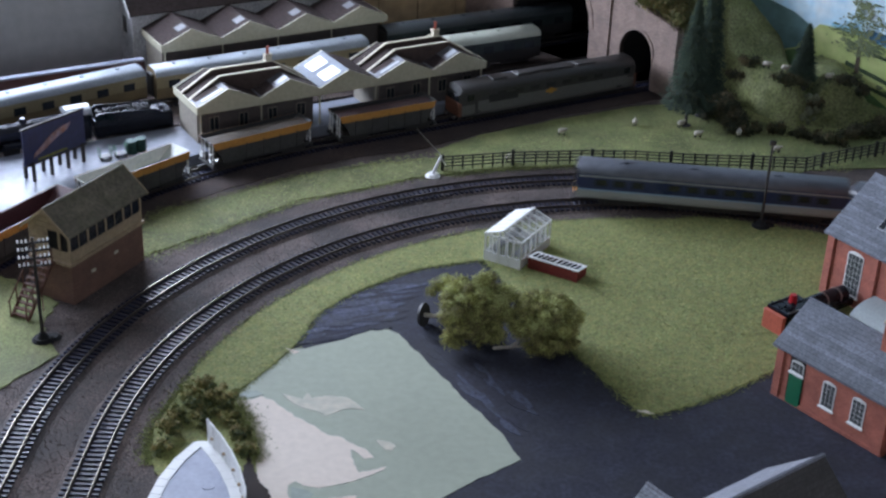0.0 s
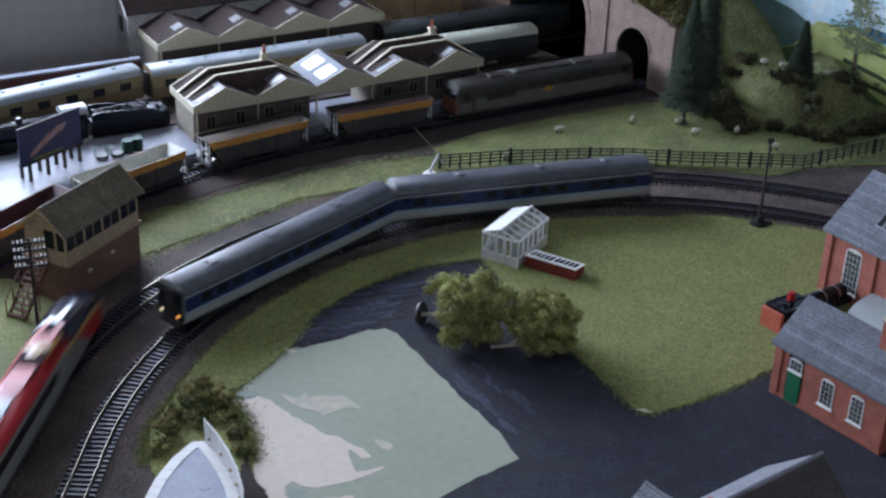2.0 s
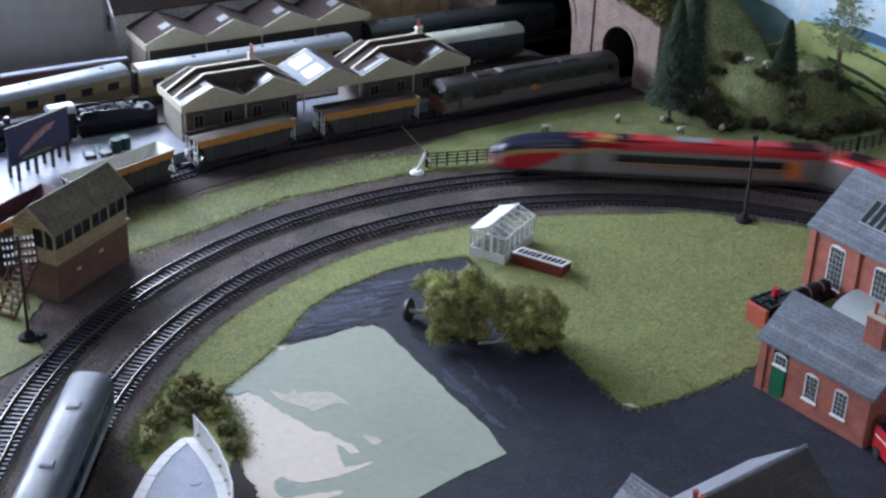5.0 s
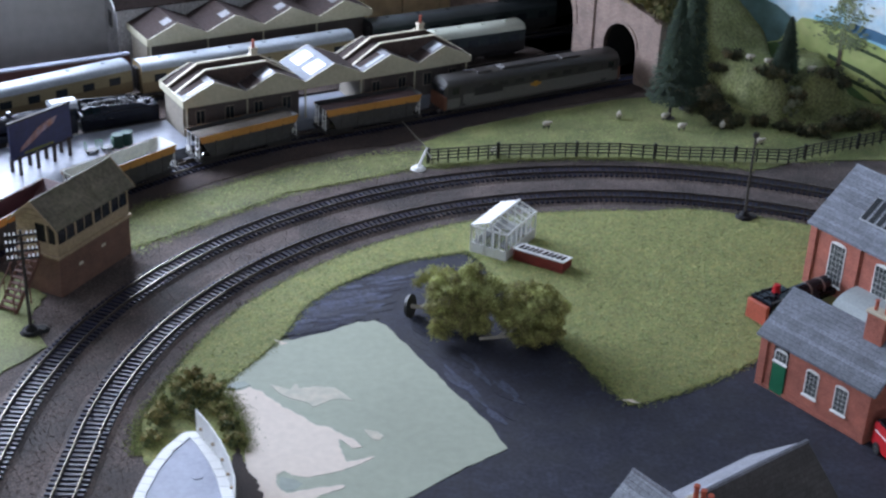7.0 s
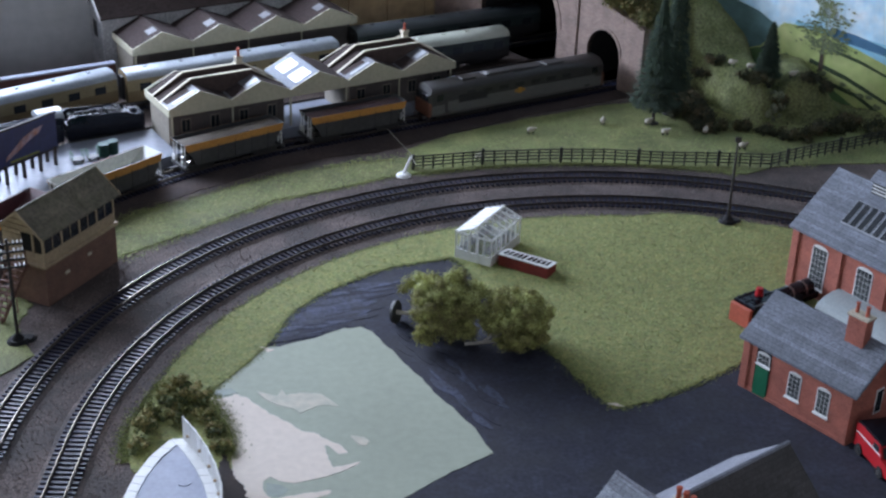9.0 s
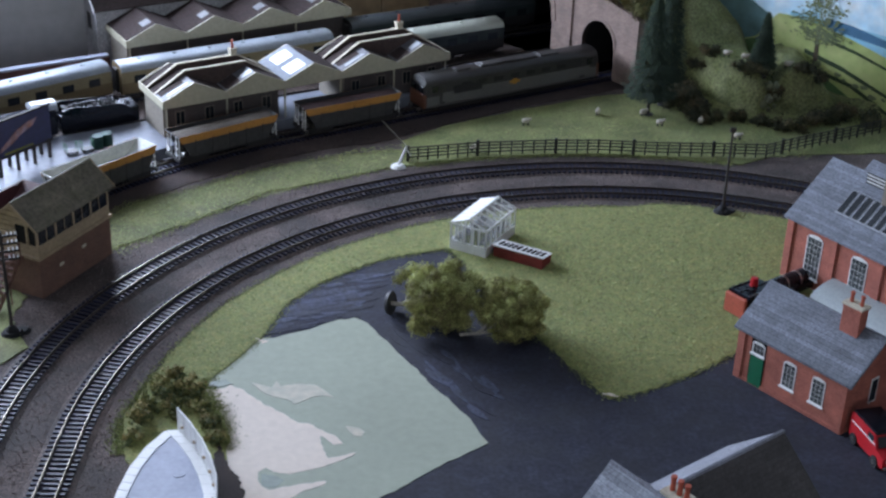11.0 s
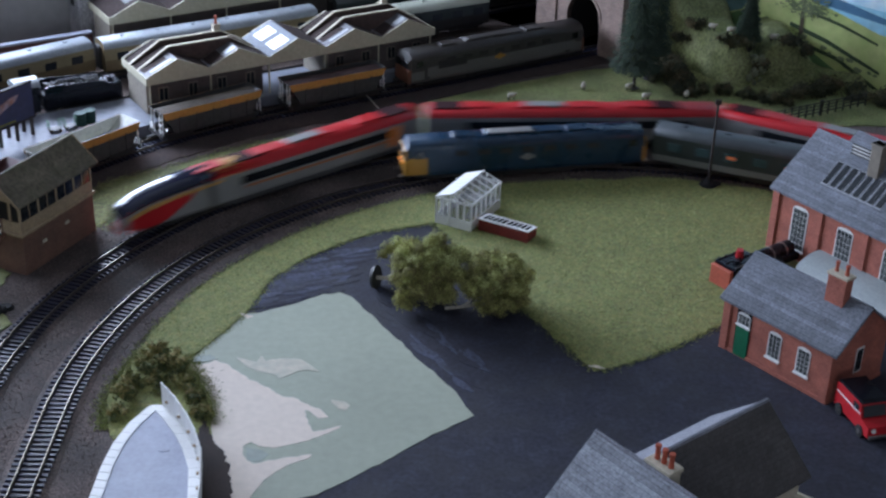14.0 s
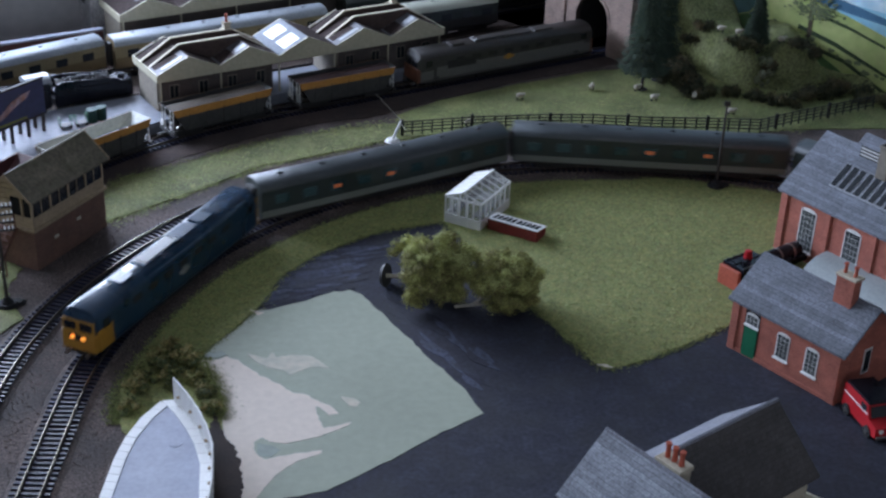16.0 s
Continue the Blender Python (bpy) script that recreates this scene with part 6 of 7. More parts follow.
# ---- the tunnel wall, hill and painted backscene ----
def tunnel_wall():
    """Retaining wall across the lines with two arched mouths; x runs along the wall."""
    b = Vector(station(385, 330))
    a = Vector(station(478, -62)).lerp(b, 0.043)
    turn = math.degrees(math.atan2((b - a).y, (b - a).x))
    w = thing("tunnel_wall", mm(a.x, a.y, 0, 0, 0, turn), "pink-brown stone retaining wall with two tunnel mouths", "wall")
    L = (b - a).length

    def mouth(cx, half, spring, rise, n=12):
        return [(cx - half, 0)] + [(cx + half * -math.cos(t), spring + rise * math.sin(t)) for t in spread(0, math.pi, n)] + [(cx + half, 0)]

    arches = [mouth(60, 28, 44, 33), mouth(216, 73, 55, 80)]
    tops = [(-4, 92), (30, 100), (64, 113), (110, 137), (140, 156), (300, 200), (L, 200)]

    def top_at(x):
        for (x0, z0), (x1, z1) in zip(tops, tops[1:]):
            if x <= x1:
                return z0 + (z1 - z0) * (x - x0) / (x1 - x0)
        return tops[-1][1]

    g = Geo()
    cuts = sorted({-4.0, L} | {p[0] for m in arches for p in m} | {float(t[0]) for t in tops if t[0] < L})
    for x0, x1 in zip(cuts, cuts[1:]):
        if x1 - x0 < 0.01:
            continue
        lo = [0.0, 0.0]
        for m in arches:
            if m[0][0] <= x0 + 1e-6 and x1 <= m[-1][0] + 1e-6:
                up = m[1:-1]
                for k, xx in enumerate((x0, x1)):
                    for (xa, za), (xb, zb) in zip(up, up[1:]):
                        if xa - 1e-6 <= xx <= xb + 1e-6:
                            lo[k] = za + (zb - za) * (xx - xa) / max(xb - xa, 1e-6)
        g.side([(x0, lo[0]), (x1, lo[1]), (x1, top_at(x1)), (x0, top_at(x0))], -9, 0)
    part("wall_face", g, STONE, w, "coursed pinkish stone face")
    for m in arches:
        up = m[1:-1]
        cx = (m[0][0] + m[-1][0]) / 2
        for (xa, za), (xb, zb) in zip(up, up[1:]):
            o = lambda x, z: (cx + (x - cx) * 1.09, z * 1.03 + 1.5)
            part("voussoir", Geo().side([(xa, za), (xb, zb), o(xb, zb), o(xa, za)], -1.0, 1.2), STONE, w)
        part("tunnel_lining", Geo().loft([[(x, y, z) for x, z in m] for y in (-2, -240)], 0, False), BLACK, w, "dark tunnel lining")
        part("tunnel_end", Geo().side(m, -241, -239), BLACK, w)
    part("pilaster", Geo().box(107, 113, -1, 2.5, 0, 136, 0, 0.3), STONE, w)
    part("pilaster", Geo().box(-7, 1, -11, 2.5, 0, 94, 0, 0.3), STONE, w, "stone corner pier")
    for (x0, z0), (x1, z1) in zip(tops, tops[1:]):
        part("coping", Geo().side([(x0, z0), (min(x1, L), z1), (min(x1, L), z1 + 3.2), (x0, z0 + 3.2)], -10.5, 1.6), STONE, w)
    return w, a, turn


def smooth(x):
    x = min(1.0, max(0.0, x))
    return x * x * (3 - 2 * x)


def hill_height(x, y):
    n = noise.noise(Vector((x * 0.02, y * 0.02, 0.3))) * 5 + noise.noise(Vector((x * 0.07, y * 0.07, 1.3))) * 2.5
    edge = 1664 + 4 * math.sin(x * 0.06) + (1.15 * (420 - x) if x < 420 else 0.1 * (x - 420))
    gap = 1 - 0.55 * math.exp(-((x - 436) / 12.0) ** 2)
    h1 = 58 * smooth((y - edge - 3 * noise.noise(Vector((x * 0.05, y * 0.05, 4.0)))) / 11) * smooth((x - 322) / 22) * gap * (0.25 + 0.75 * smooth((530 - x) / 50))
    h2 = 115 * smooth((y - 1752 - 0.12 * (x - 340)) / 95) * (0.1 + 0.9 * smooth((450 - x) / 130))
    h3 = 95 * smooth((y - 1765) / 30) * smooth((330 - x) / 40)
    side = smooth((x - 276) / 30)
    return (max(h1 + h2 * 0.75, h2) + h3) * side + n * 0.8 * side - 1.0


def hillside():
    g, nx, ny = Geo(), 176, 120
    for j in range(ny + 1):
        for i in range(nx + 1):
            x, y = 268 + i * 2.77, 1640 + j * 3.73
            g.v.append((x, y, hill_height(x, y)))
    for j in range(ny):
        for i in range(nx):
            a = j * (nx + 1) + i
            g.f.append((a, a + 1, a + nx + 2, a + nx + 1))
            g.m.append(0)
    h = setting("hillside", g.build("hillside", HILL, True), None, "rough olive green hillside with a grassy ledge")
    return h


def backscene():
    t = thing("painted_backscene", mm(355, 1869, 0, 0, 0, -38.99), "painted backscene board of fields, tree and blue sea", "painting")
    P1 = lambda nm, c, s=None: material(nm, c, 0.8, vary=0.12, grain=60, stain=18, second=s, sharp=0.25)
    part("board", Geo().box(-120, 620, 0, 5, -15, 420), P1("painted_sky", (0.42, 0.72, 0.90), (0.82, 0.88, 0.90)), t, "pale blue painted sky with cloud")
    def paint(nm, pts, mat, y, lb):
        part(nm, Geo().side(pts, -y, -y + 0.25), mat, t, lb)
    paint("painted_sea", [(150, 60), (620, 40), (620, 92), (205, 105), (150, 106)], P1("sea_paint", (0.25, 0.56, 0.74), (0.38, 0.66, 0.78)), 0.3, "light blue painted sea")
    paint("painted_valley", [(-120, 0), (150, 0), (150, 60), (128, 92), (96, 108), (50, 118), (-120, 126)], P1("misty_teal_paint", (0.075, 0.14, 0.13), (0.14, 0.25, 0.26)), 0.75, "misty teal painted valley")
    paint("painted_headland", [(195, 96), (300, 86), (420, 78), (420, 84), (300, 94), (235, 106), (200, 108)], P1("headland_paint", (0.07, 0.18, 0.30)), 0.6, "dark blue painted headland")
    paint("painted_hill", [(-120, 0), (620, -14), (620, 62), (300, 72), (240, 88), (190, 98), (150, 101), (134, 100), (120, 84), (106, 62), (60, 42), (-120, 40)], P1("field_paint", (0.37, 0.47, 0.15), (0.52, 0.55, 0.23)), 0.9, "yellow green painted fields")
    paint("painted_hill", [(-120, 0), (300, -14), (240, 16), (190, 40), (150, 52), (122, 62), (100, 58), (60, 40), (-120, 38)], P1("dark_hill_paint", (0.07, 0.15, 0.055), (0.125, 0.21, 0.08)), 1.2, "dark green painted hillside")
    for pts in ([(178, 62), (232, 50), (308, 24), (308, 20), (232, 44), (178, 56)], [(206, 82), (250, 74), (300, 60), (300, 57), (250, 70), (206, 78)], [(195, 40), (250, 30), (330, -8), (330, -12), (248, 25), (194, 35)]):
        paint("painted_hedge", pts, P1("hedge_paint", (0.035, 0.06, 0.025)), 1.5, "dark painted hedge line")
    rnd = random.Random(8)
    paint("painted_trunk", [(192, 34), (199, 34), (196, 78), (194, 104), (191, 78)], P1("trunk_paint", (0.07, 0.055, 0.035)), 1.8, "painted tree trunk")
    leafp = P1("tree_paint", (0.10, 0.135, 0.06), (0.20, 0.23, 0.12))
    crown = Geo()
    for i in range(520):
        tier = rnd.choice((0, 0, 1, 1, 2, 3))
        cx, cz = 193 + rnd.gauss(0, (17, 17, 14, 9)[tier]) + (4, -6, 5, 0)[tier], (84, 102, 120, 136)[tier] + rnd.gauss(0, 5)
        r = rnd.uniform(1.0, 3.2)
        pts = [(cx + r * rnd.uniform(0.6, 1.3) * math.cos(a), cz + r * 0.6 * rnd.uniform(0.5, 1.3) * math.sin(a)) for a in spread(0, 2 * math.pi * 8 / 9, 9)]
        y = 2.1 + i * 0.002
        crown.side(pts, -y, -y + 0.2)
    part("painted_leaves", crown, leafp, t, "painted tree foliage")
    for i in range(14):
        cx, cz, r = 140 + i * 14 + rnd.uniform(-5, 5), 60 - i * 3.6 + rnd.uniform(-4, 4), rnd.uniform(3, 6)
        pts = [(cx + r * rnd.uniform(0.7, 1.3) * math.cos(a), cz + r * 0.7 * rnd.uniform(0.6, 1.2) * math.sin(a)) for a in spread(0, 2 * math.pi * 8 / 9, 9)]
        paint("painted_bush", pts, leafp, 2.8 + i * 0.02, "painted bush")
    return t


tunnel_wall()
hillside()
backscene()

# ---- placing things ----
cottage()
engine_shed()
ell_house()
tagged(part("card_wall", Geo().box(0, 60, 0, 2.5, 0, 22, 0, 0.3), CREAM, None, at=mm(268, 822, 0, 0, 0, -38)), "low cream card wall by the house", "wall")
signal_box()
greenhouse()
cold_frame()
small_tank_loco()
red_van()
platform_end()
# island platform under the canopy, curved on the track side
near = [polar(764, a)[:2] for a in spread(158, 121.5, 16)] + [station(420, 26)[:2]]
far = [station(420, 96)[:2], station(-330, 96)[:2], station(-620, 60)[:2]]
tagged(part("island_platform", Geo().prism([p[:2] for p in (near + far)][::-1], 0, 14), PLATFORM, None), "shiny pale blue-grey island platform", "platform", kind="structure")
far2 = [station(-100, 245)[:2], station(360, 245)[:2], station(360, 330)[:2], station(-140, 330)[:2]]
tagged(part("far_platform", Geo().prism([p[:2] for p in far2], 0, 14), PLATFORM, None), "far pale grey platform", "platform", kind="structure")
station_canopy("station_canopy", -148, 236, 30, 108, 52, "cream and grey zigzag roofed station building on the platform", "BMB")
station_canopy("far_station_canopy", -115, 205, 240, 320, 55, "far cream fronted station building with a dark zigzag roof", "ZZZZ")
hall = thing("station_hall", at_station(-128, 318), "tall grey gabled station hall behind the far canopy", "building")
part("wall", Geo().ends([(0, 0), (60, 0), (60, 84), (30, 108), (0, 84)], 0, 330), material("stippled_grey_render", (0.42, 0.42, 0.42), 0.9, vary=0.4, grain=350, stain=30), hall, "grey rendered wall")
hw = part("window", Geo().box(-0.5, 0.3, 22, 36, 52, 74, 0, 0.2), GREY, hall, "small grey end window")
for yy in (23.2, 29.6):
    part("pane", Geo().box(-0.8, -0.3, yy, yy + 5.2, 53.2, 72.8), PANE, hw)
gable_roof(hall, 0, 330, 0, 60, 84, 108, CANOPY, 3)
part("gable_board", Geo().ends([(-4, 80), (30, 106), (64, 80), (64, 86), (30, 113), (-4, 86)], -4.2, -3.2), WHITE, hall, "white gable board")
billboard()
steam_loco()
for k, (u, v) in enumerate(((-224, 44), (-212, 47))):
    b = thing("green_drum", at_station(u, v, 14), "dark green oil drum on the platform", "drum", "oil drums")
    part("drum", Geo().tube((0, 0, 0), (0, 0, 15), 6.2, 6.2, 18), material("drum_green", (0.006, 0.045, 0.036), 0.7, vary=0.15), b)
    for z in (4.5, 9.5, 14.2):
        part("hoop", Geo().tube((0, 0, z), (0, 0, z + 0.9), 6.6, 6.6, 18), bpy.data.materials["drum_green"], b)
for u, v in ((-256, 40), (-238, 40)):
    b = thing("platform_trolley", at_station(u, v, 14), "thin metal luggage trolley frame on the platform", "trolley", "luggage trolleys")
    part("deck", Geo().box(-7, 7, -5, 5, 3, 4), GREY, b)
    for x in (-6.5, 6.5):
        part("handle", Geo().tube((x, -4, 3), (x, -4, 13), 0.5, 0.5, 6).tube((x, 4, 3), (x, 4, 13), 0.5, 0.5, 6).tube((x, -4, 13), (x, 4, 13), 0.5, 0.5, 6), GREENDOOR, b)
    for x in (-5, 5):
        part("wheel", Geo().tube((x, -5, 1.6), (x, 5, 1.6), 1.6, 1.6, 10), DARK, b)

for s, op, lab in ((-405, True, "open maroon hopper wagon on the siding"), (-255, True, "open hopper wagon, cream inside, with an orange band"), (-92, False, "grey hopper wagon with brown load and an orange-yellow band"), (74, False, "grey hopper wagon with dark maroon load and an orange band")):
    hopper("hopper_wagon", lab, op, s, s > -400, DARKLOAD if s == 74 else None)
LGREY = material("pale_grey_diesel_side", (0.115, 0.112, 0.104), 0.5, vary=0.15)
DGREY = material("dark_grey_diesel_roof", (0.035, 0.033, 0.032), 0.45, vary=0.2)
d = diesel("grey_diesel_locomotive", 262, DGREY, DGREY, LGREY, "two-tone grey diesel locomotive waiting on the siding", "", False, material("rusty_cab_end", (0.13, 0.05, 0.028), 0.6, vary=0.3), YELLOW)
d.matrix_basis = mm(*siding(306)[0], 0, 0, 0, SA + 180)
for y in (-17.75, 17.75):
    part("side_grille", Geo().box(50, 92, y - 0.35, y + 0.35, 26, 36), DARK, d, "dark louvred panel")
    part("side_panel", Geo().box(-120, 108, y - 0.2, y + 0.2, 18, 30), LGREY, d, "pale grey lower side")
CR1 = material("silver_white_roof", (0.30, 0.335, 0.37), 0.5, vary=0.15)
CRM = material("umber_coach_side", (0.16, 0.115, 0.055), 0.5, vary=0.15)
CRC = material("cream_coach_side", (0.24, 0.195, 0.105), 0.5, vary=0.12)
line_a = far_line(208, 900.0)
for s in (-300, 6):
    c = coach("cream_coach", 296, (CRM, CRC), CR1, "brown and cream coach with silver-white roof by the platform", "coaches by the far platform", 8)
    (x, y), hd = line_a(s)
    c.matrix_basis = mm(x, y, 0, 0, 0, math.degrees(hd))
c = coach("white_roofed_coach", 230, (DARK, COACHGREEN), material("cream_white_roof", (0.50, 0.53, 0.45), 0.45, vary=0.12), "dark coach with a long white roof near the tunnel", "", 7)
c.matrix_basis = at_station(276, 156, 0, -2)
c = coach("dark_coach", 298, (DARK, COACHGREEN), COACHROOF, "dark green coach on the far line by the tunnel", "", 8)
c.matrix_basis = at_station(345, 230, 0, -2)
low = thing("low_far_wall", at_station(-900, 268), "low dark brown wall with a pale coping behind the coaches", "wall")
part("wall_face", Geo().box(0, 770, 0, 8, 0, 38), MAROON, low)
# pale colour paints the bright highlight along the coping
part("coping", Geo().box(0, 770, -1, 9, 38, 40.5, 0, 0.3), GREYTOP, low, "coping, pale grey for its highlight")

# ---- small scenery ----
t1 = [c for c in crown_of(16, 1106, 35, 36, 27, 28, 240, 5.2, 2) if c[0] > -7]
t1 += [(-17, 1136, 40, 5.5), (-8, 1137, 46, 5), (-22, 1134, 34, 4), (-12, 1140, 36, 4), (-6, 1128, 9, 5), (2, 1122, 52, 6)]
tree = fallen_tree(Matrix(), t1, ((-27, 1131, 11.5), (30, 1108, 20)), 21, "model tree with yellow-green foliage lying on its side")
for a, b in (((-14, 1126, 14), (-9, 1131, 34)), ((-9, 1131, 32), (-19, 1136, 41)), ((-9, 1131, 34), (-4, 1132, 46)), ((-16, 1127, 15), (4, 1118, 28))):
    part("branch", Geo().tube(a, b, 1.3, 0.8, 7), BARK, tree)
t2 = crown_of(85, 1099, 28, 31, 26, 26, 200, 5.0, 5)
fallen_tree(Matrix(), t2, ((36, 1083, 8), (80, 1090, 10)), 22, "smaller model tree with yellow-green foliage lying on its side", False)
fir(279, 1658, 0, 165, 38, 3)
fir(303, 1690, 3, 205, 27, 4)
fir(426, 1702, hill_height(426, 1702), 84, 20, 5)
rail_fence()
telegraph_pole(-365, 1074, 20, 4)
telegraph_pole(325, 1374, 0, 0, 100)
signal_wreck()
for x, y, a, z in ((121, 1607, 10, 0), (214, 1647, 80, 0), (272, 1650, 30, 0), (289, 1618, 15, 0), (341, 1627, 70, 0), (379, 1581, 5, 0), (56, 1518, 20, 0)):
    sheep(x, y, a, z + 0.8)
for x, y, a in ((384, 1724, -20), (404, 1706, 0), (456, 1690, 10)):
    sheep(x, y, a, hill_height(x, y) + 0.5)


def bush(pts, mats, seed, label, per=420, leaf=1.0):
    b = thing("bush", Matrix(), label, "bush", "bushes")
    for i in range(min(4, len(pts))):
        x, y, z, r = pts[i]
        part("stem", Geo().tube((x, y, max(0, z - r)), (x, y, z), 0.8, 0.4, 6), WOODPOLE, b)
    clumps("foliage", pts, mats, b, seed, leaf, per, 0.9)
    return b


rnd = random.Random(31)
for k, (x, y) in enumerate(((-206, 1004), (-216, 985), (-222, 960), (-222, 938), (-224, 915), (-207, 975), (-196, 985), (-184, 980), (-176, 958), (-168, 940), (-160, 918), (-200, 955))):
    pts = [(x + rnd.gauss(0, 3.6), y + rnd.gauss(0, 4.4), rnd.uniform(2, 12) * (1.2 if k < 4 or 5 <= k <= 7 else 0.7), rnd.uniform(1.7, 3.6)) for _ in range(15)]
    bush(pts, BUSH, 40 + k, "brown and green lichen bush beside the platform end")
for k, (x, y, r) in enumerate(((318, 1690, 14), (328, 1668, 12), (340, 1645, 11), (349, 1640, 9), (368, 1644, 9), (392, 1644, 10), (418, 1634, 10), (440, 1622, 12), (458, 1616, 12), (484, 1640, 13), (506, 1650, 14), (530, 1665, 14), (312, 1720, 16), (560, 1640, 14), (590, 1620, 14))):
    pts = [(x + rnd.gauss(0, r * 0.5), y + rnd.gauss(0, r * 0.5), max(2, rnd.uniform(0.2, 1.1) * r), r * rnd.uniform(0.35, 0.6)) for _ in range(8)]
    bush(pts, BRAMBLE, 60 + k, "dark brown-green lichen bush at the hill's foot", 300, 1.15)
for k, (x, y) in enumerate(((398, 1694), (416, 1682), (440, 1680), (368, 1740), (352, 1752), (474, 1682), (500, 1690))):
    z = hill_height(x, y)
    bush([(x + rnd.gauss(0, 6), y + rnd.gauss(0, 6), z + rnd.uniform(1, 6), rnd.uniform(4, 7)) for _ in range(6)], BRAMBLE, 90 + k, "low brown bush on the hill ledge", 300, 1.1)
for k in range(7):
    f = k / 6
    x, y = 330 + 14 * f, 1752 - 92 * f
    bush([(x + rnd.gauss(0, 6), y + rnd.gauss(0, 7), max(hill_height(x, y), 0) + rnd.uniform(2, 16), rnd.uniform(5, 9)) for _ in range(9)], BRAMBLE, 130 + k, "dark bramble bush climbing the bank beside the ledge", 300, 1.15)
# hedge along the top of the tunnel wall
ta, tb = Vector(station(478, -62)), Vector(station(385, 330))
for k in range(9):
    p = ta.lerp(tb, 0.05 + 0.05 * k)
    z = 102 + 11 * k
    bush([(p.x + rnd.gauss(4, 8), p.y + 14 + rnd.gauss(0, 7), z + rnd.uniform(-6, 12), rnd.uniform(6, 10)) for _ in range(9)], HEDGE, 110 + k, "mossy yellow-green hedge above the tunnel wall", 260, 1.3)

# pale rock in the ledge's gap
rock = thing("pale_rock", mm(436, 1673, 0), "pale grey rock face in the hill ledge", "rock")
rg = Geo()
for i in range(9):
    x, y, z, r = rnd.uniform(-9, 9), rnd.uniform(-2, 6), rnd.uniform(4, 40), rnd.uniform(4, 7)
    rings = []
    for zz, k in ((-1, 0.55), (-0.4, 1.0), (0.4, 0.95), (1, 0.4)):
        rings.append([(x + r * k * rnd.uniform(0.8, 1.2) * math.cos(a), y + r * k * rnd.uniform(0.8, 1.2) * math.sin(a), z + zz * r) for a in spread(0, 2 * math.pi * 6 / 7, 7)])
    part("boulder", Geo().loft(rings), material("pale_rock", (0.20, 0.21, 0.14), 0.9, vary=0.4, grain=200, second=(0.13, 0.145, 0.07), sharp=0.2) if i == 0 else bpy.data.materials["pale_rock"], rock)

# dark brush strokes of tarmac paint along the bare board
strokes = thing("paint_strokes", Matrix(), "dark blue-black paint strokes over the edge of the bare board", "paint")
STROKE = material("brushed_tarmac_paint", (0.055, 0.062, 0.098), 0.85, vary=0.5, grain=250, stain=60)
MIDSTROKE = material("thin_tarmac_paint", (0.038, 0.042, 0.070), 0.85, vary=0.5, grain=250, stain=50)
for i in range(130):
    edge_row = i < 34
    f, w0 = rnd.random(), 0 if i < 34 else rnd.uniform(4, 86)
    x, y = -138 + 74 * f + rnd.uniform(-3, 3) + w0 * 0.3, 1088 + 36 * f + rnd.uniform(-3, 3) + w0
    if i > 100:
        f, off = rnd.random(), rnd.uniform(9, 44)
        x, y = -56 + 100 * f + off * 0.84, 1120 - 160 * f + off * 0.54
    a = radians((20 if i <= 100 else -57) + rnd.uniform(-10, 10))
    l, w = (rnd.uniform(9, 20), rnd.uniform(1.2, 2.4)) if edge_row else (rnd.uniform(16, 42), rnd.uniform(1.8, 5.5))
    c, sn = math.cos(a), math.sin(a)
    q = [(x + c * p - sn * (t + 0.004 * p * p), y + sn * p + c * (t + 0.004 * p * p)) for p, t in ((-l / 2, -w * 0.3), (-l / 4, -w * 0.9), (0, -w), (l / 4, -w * 0.8), (l / 2, -w * 0.4), (l / 2 + 2, w * 0.2), (l / 4, w * 0.8), (0, w), (-l / 4, w * 0.9), (-l / 2 - 2, w * 0.5))]
    part("stroke", Geo().prism(q, 0.3, (0.86 if edge_row else 0.44) + 0.003 * i), TARMAC if edge_row and i % 4 else ((MIDSTROKE, STROKE, MIDSTROKE, TARMAC)[i % 4] if i <= 100 else (MIDSTROKE, TARMAC)[i % 2]), strokes)

# loose grass fibres, far too many to count
def fibres(name, inside, box, n, z, mats, seed, label):
    r, g, made = random.Random(seed), Geo(), 0
    while made < n:
        x, y = r.uniform(box[0], box[1]), r.uniform(box[2], box[3])
        if not inside(x, y):
            made += 0.2
            continue
        a, l = r.uniform(0, 6.28), r.uniform(0.7, 2.3)
        c, s = math.cos(a) * l, math.sin(a) * l
        h = r.uniform(0.1, 0.9)
        g.add([(x - c, y - s, z), (x + c, y + s, z + 0.1), (x + s * 1.1, y - c * 1.1, z + h)], [(0, 1, 2)], r.choice((0, 0, 1, 2)))
        made += 1
    return tagged(part(name, g, mats, None), label, "grass", kind="stuff")


def in_poly(poly):
    def test(x, y):
        hit = False
        for (x0, y0), (x1, y1) in zip(poly, poly[1:] + poly[:1]):
            if (y0 > y) != (y1 > y) and x < (x1 - x0) * (y - y0) / (y1 - y0) + x0:
                hit = not hit
        return hit
    return test


TUFT = [material("tuft_green", (0.22, 0.255, 0.095), 0.95, vary=0.3), material("tuft_straw", (0.30, 0.30, 0.115), 0.95, vary=0.3), material("tuft_dark", (0.155, 0.185, 0.058), 0.95, vary=0.3)]
fibres("lawn_fibres", in_poly(LAWN), (-245, 560, 980, 1400), 26000, 0.9, TUFT, 71, "loose yellow-green scatter fibres on the lawn")
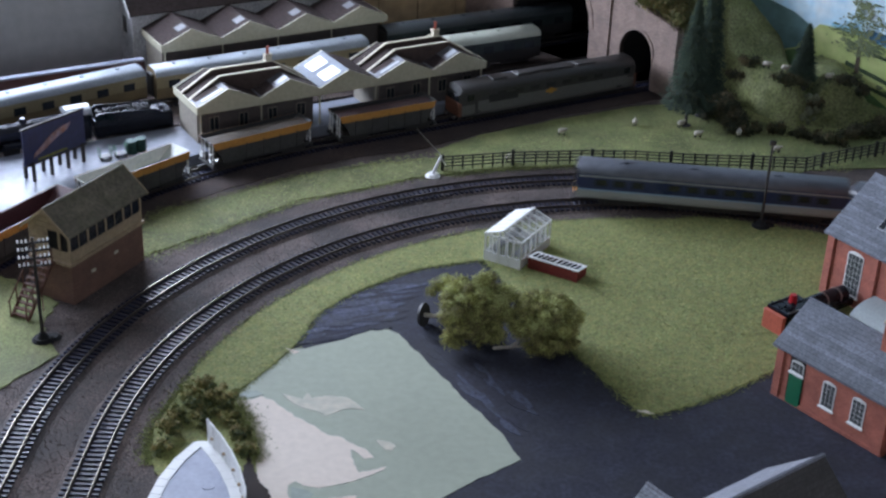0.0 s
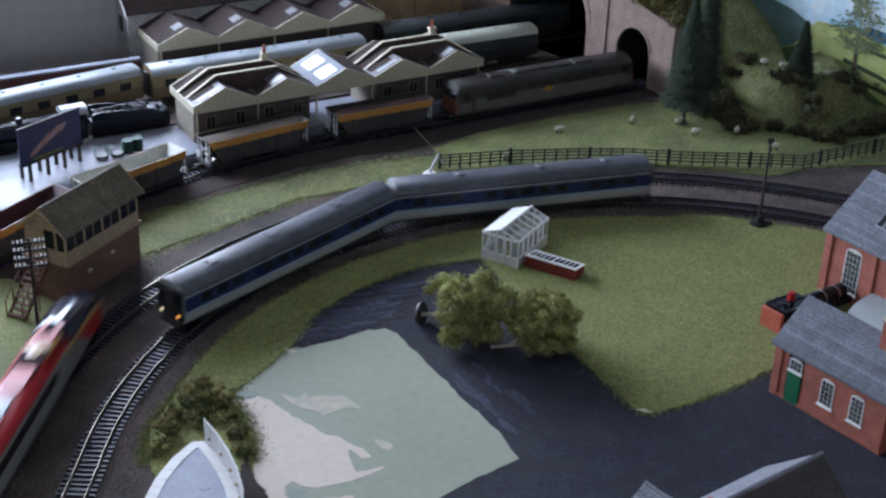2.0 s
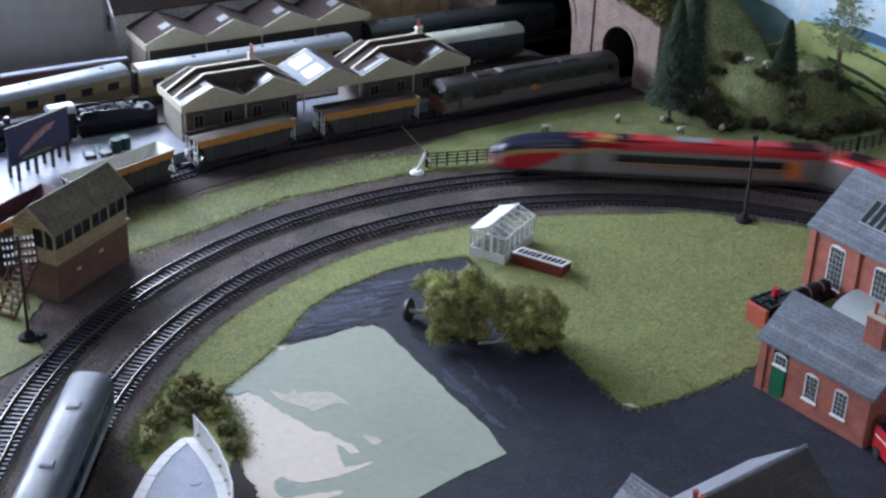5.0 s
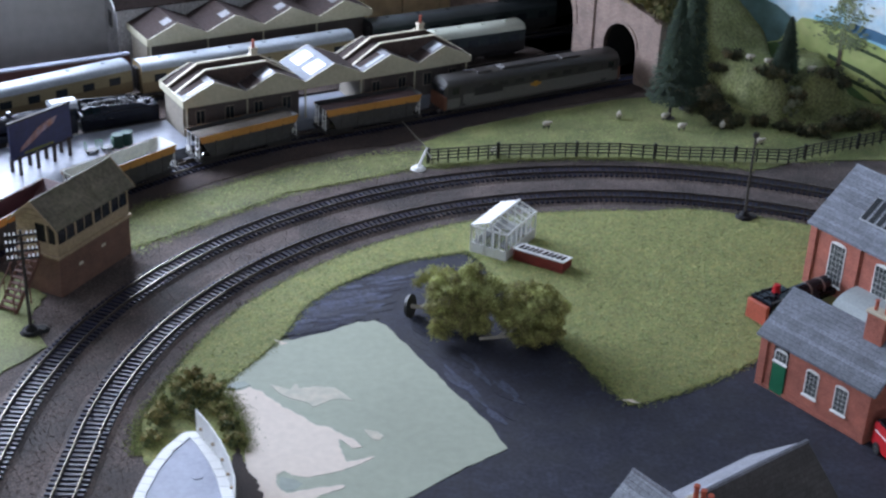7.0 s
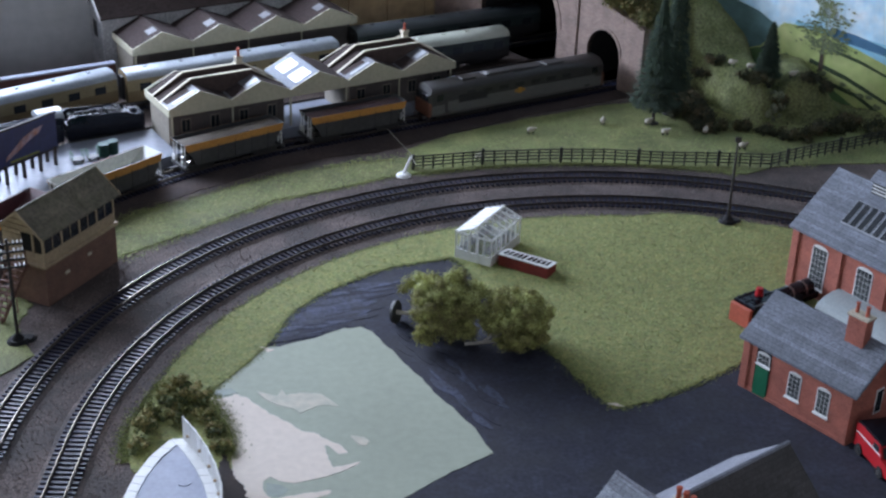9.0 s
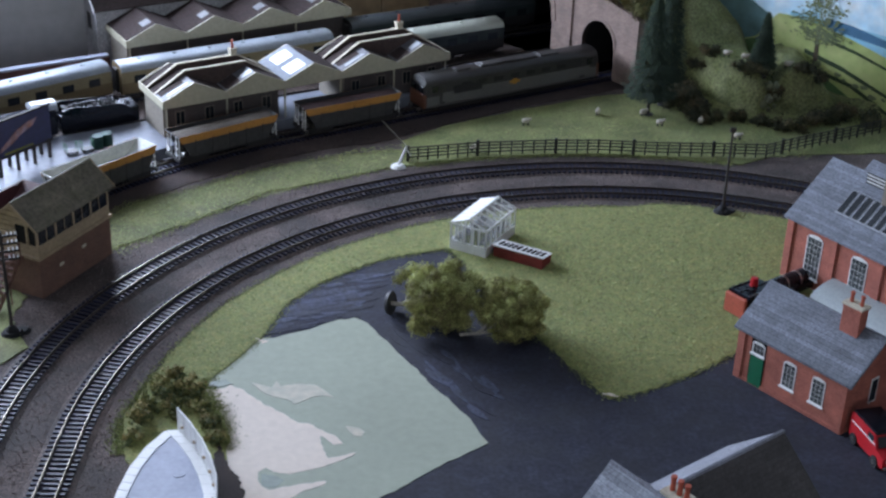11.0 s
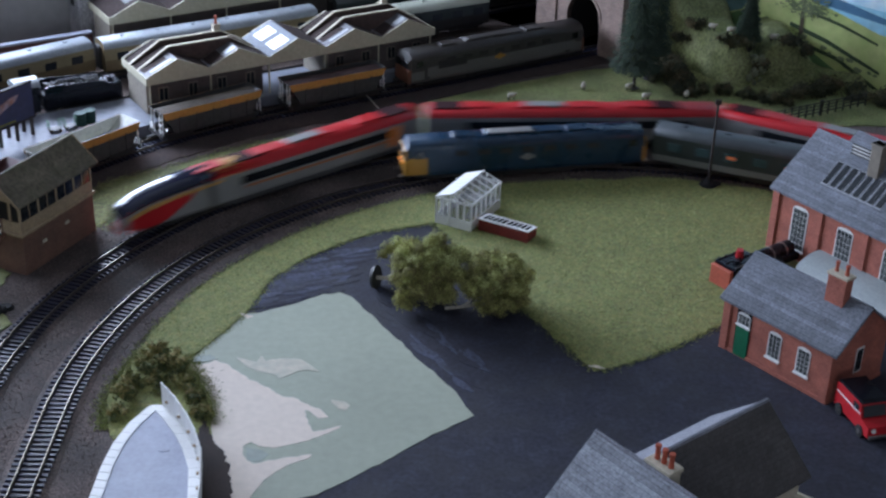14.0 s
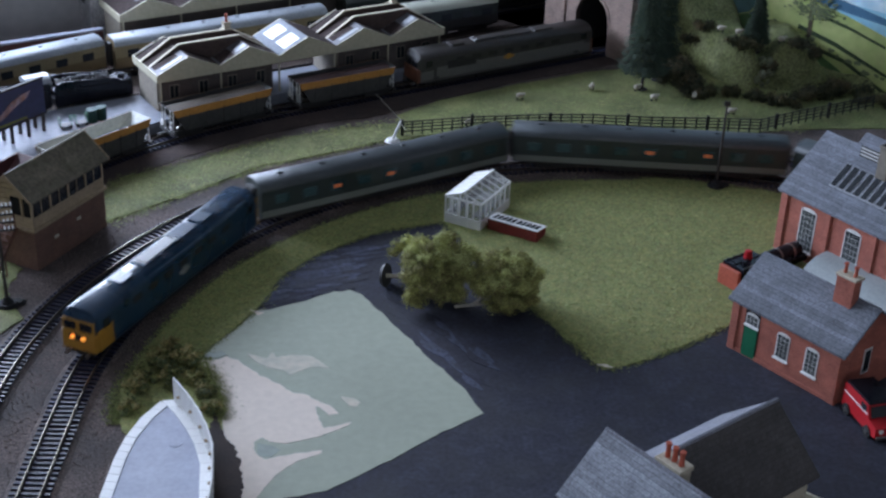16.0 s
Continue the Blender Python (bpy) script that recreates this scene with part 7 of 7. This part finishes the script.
fibres("field_fibres", lambda x, y: 608 < math.hypot(x - CX, y - CY) < 672 and 77 < math.degrees(math.atan2(y - CY, x - CX)) < 149 or (1530 < y < 1650 and 40 < x < 460 and (x - 40) * 0.5 + 1560 > y), (-360, 480, 1230, 1660), 12000, 0.9, TUFT, 72, "loose green scatter fibres on the verge and field")


def fringe(name, lines, n, spread_mm, seed, label, tall=0.8):
    """Fibres scattered either side of a ragged edge."""
    r, g = random.Random(seed), Geo()
    for line in lines:
        seg = [(p, q, math.hypot(q[0] - p[0], q[1] - p[1])) for p, q in zip(line, line[1:])]
        total = sum(s[2] for s in seg)
        for p, q, l in seg:
            for _ in range(int(n * l / total)):
                f, d = r.random(), r.gauss(0, spread_mm) * (0.6 + 0.8 * r.random())
                nx, ny = (q[1] - p[1]) / l, -(q[0] - p[0]) / l
                x, y = p[0] + (q[0] - p[0]) * f + nx * d, p[1] + (q[1] - p[1]) * f + ny * d
                a, s = r.uniform(0, 6.28), r.uniform(0.5, 1.3)
                c, w = math.cos(a) * s, math.sin(a) * s
                g.add([(x - c, y - w, 0.6), (x + c, y + w, 0.8), (x + w * 0.8, y - c * 0.8, 0.8 + r.uniform(0.3, tall))], [(0, 1, 2)], r.choice((0, 0, 1, 2)))
    return tagged(part(name, g, TUFT, None), label, "grass", kind="stuff")


fringe("lawn_edge_fibres", [LAWN + LAWN[:1]], 15000, 2.8, 73, "stray grass fibres along the lawn's edge")
fringe("verge_fibres", [[(-230, 896), (-237, 922), (-237, 946), (-231, 977), (-226, 1004), (-213, 1022)], [(-186, 1007), (-162, 960), (-152, 928), (-150, 905)], [(-180, 985), (-160, 945), (-152, 910)]], 4200, 4.5, 74, "stray tufts of grass round the platform bushes", 0.9)
ring = [polar(rr, aa)[:2] for rr, aa in strip]
fringe("strip_fibres", [ring + ring[:1], [polar(608, a)[:2] for a in range(113, 74, -3)]], 8000, 4.6, 75, "stray grass fibres beside the running lines")
# loose stones on the ballast
def stones(name, n, seed, label):
    r, g = random.Random(seed), Geo()
    for _ in range(n):
        x, y, _z = polar(r.uniform(458, 640), r.uniform(62, 190))
        s = r.uniform(0.3, 0.7)
        a = r.uniform(0, 6.28)
        base = [(x + s * math.cos(a + k * 2.09), y + s * math.sin(a + k * 2.09), 0.1) for k in range(3)]
        g.add(base + [(x + r.uniform(-0.3, 0.3), y + r.uniform(-0.3, 0.3), 0.9 + s * 0.5)], [(0, 1, 3), (1, 2, 3), (2, 0, 3)], r.choice((0, 0, 0, 1, 1, 2)))
    mats = [material("stone_brown", (0.12, 0.09, 0.08), 0.95, vary=0.3), material("stone_pale", (0.20, 0.17, 0.155), 0.95, vary=0.3), material("stone_dark", (0.06, 0.05, 0.05), 0.95, vary=0.3)]
    return tagged(part(name, g, mats, None), label, "ballast", kind="stuff")


stones("loose_ballast", 15000, 81, "loose brown and grey ballast stones round the running lines")
# ---- tracks and their many sleepers ----
lay("inner_track", inner, -LAP_IN / 2, LAP_IN / 2, (-260, 900), "inner running line of black sleepers and shiny rails")
lay("outer_track", outer, -LAP_OUT / 2, LAP_OUT / 2, (-300, 1020), "outer running line of black sleepers and shiny rails")
lay("siding_track", siding, -700, 640, None, "dark siding track beside the platform")
lay("platform_track", far_line(116, 900.0), -700, 640, None, "dark track along the platform's far side")
lay("coach_track", line_a, -700, 640, None, "dark track under the parked coaches")
motions()
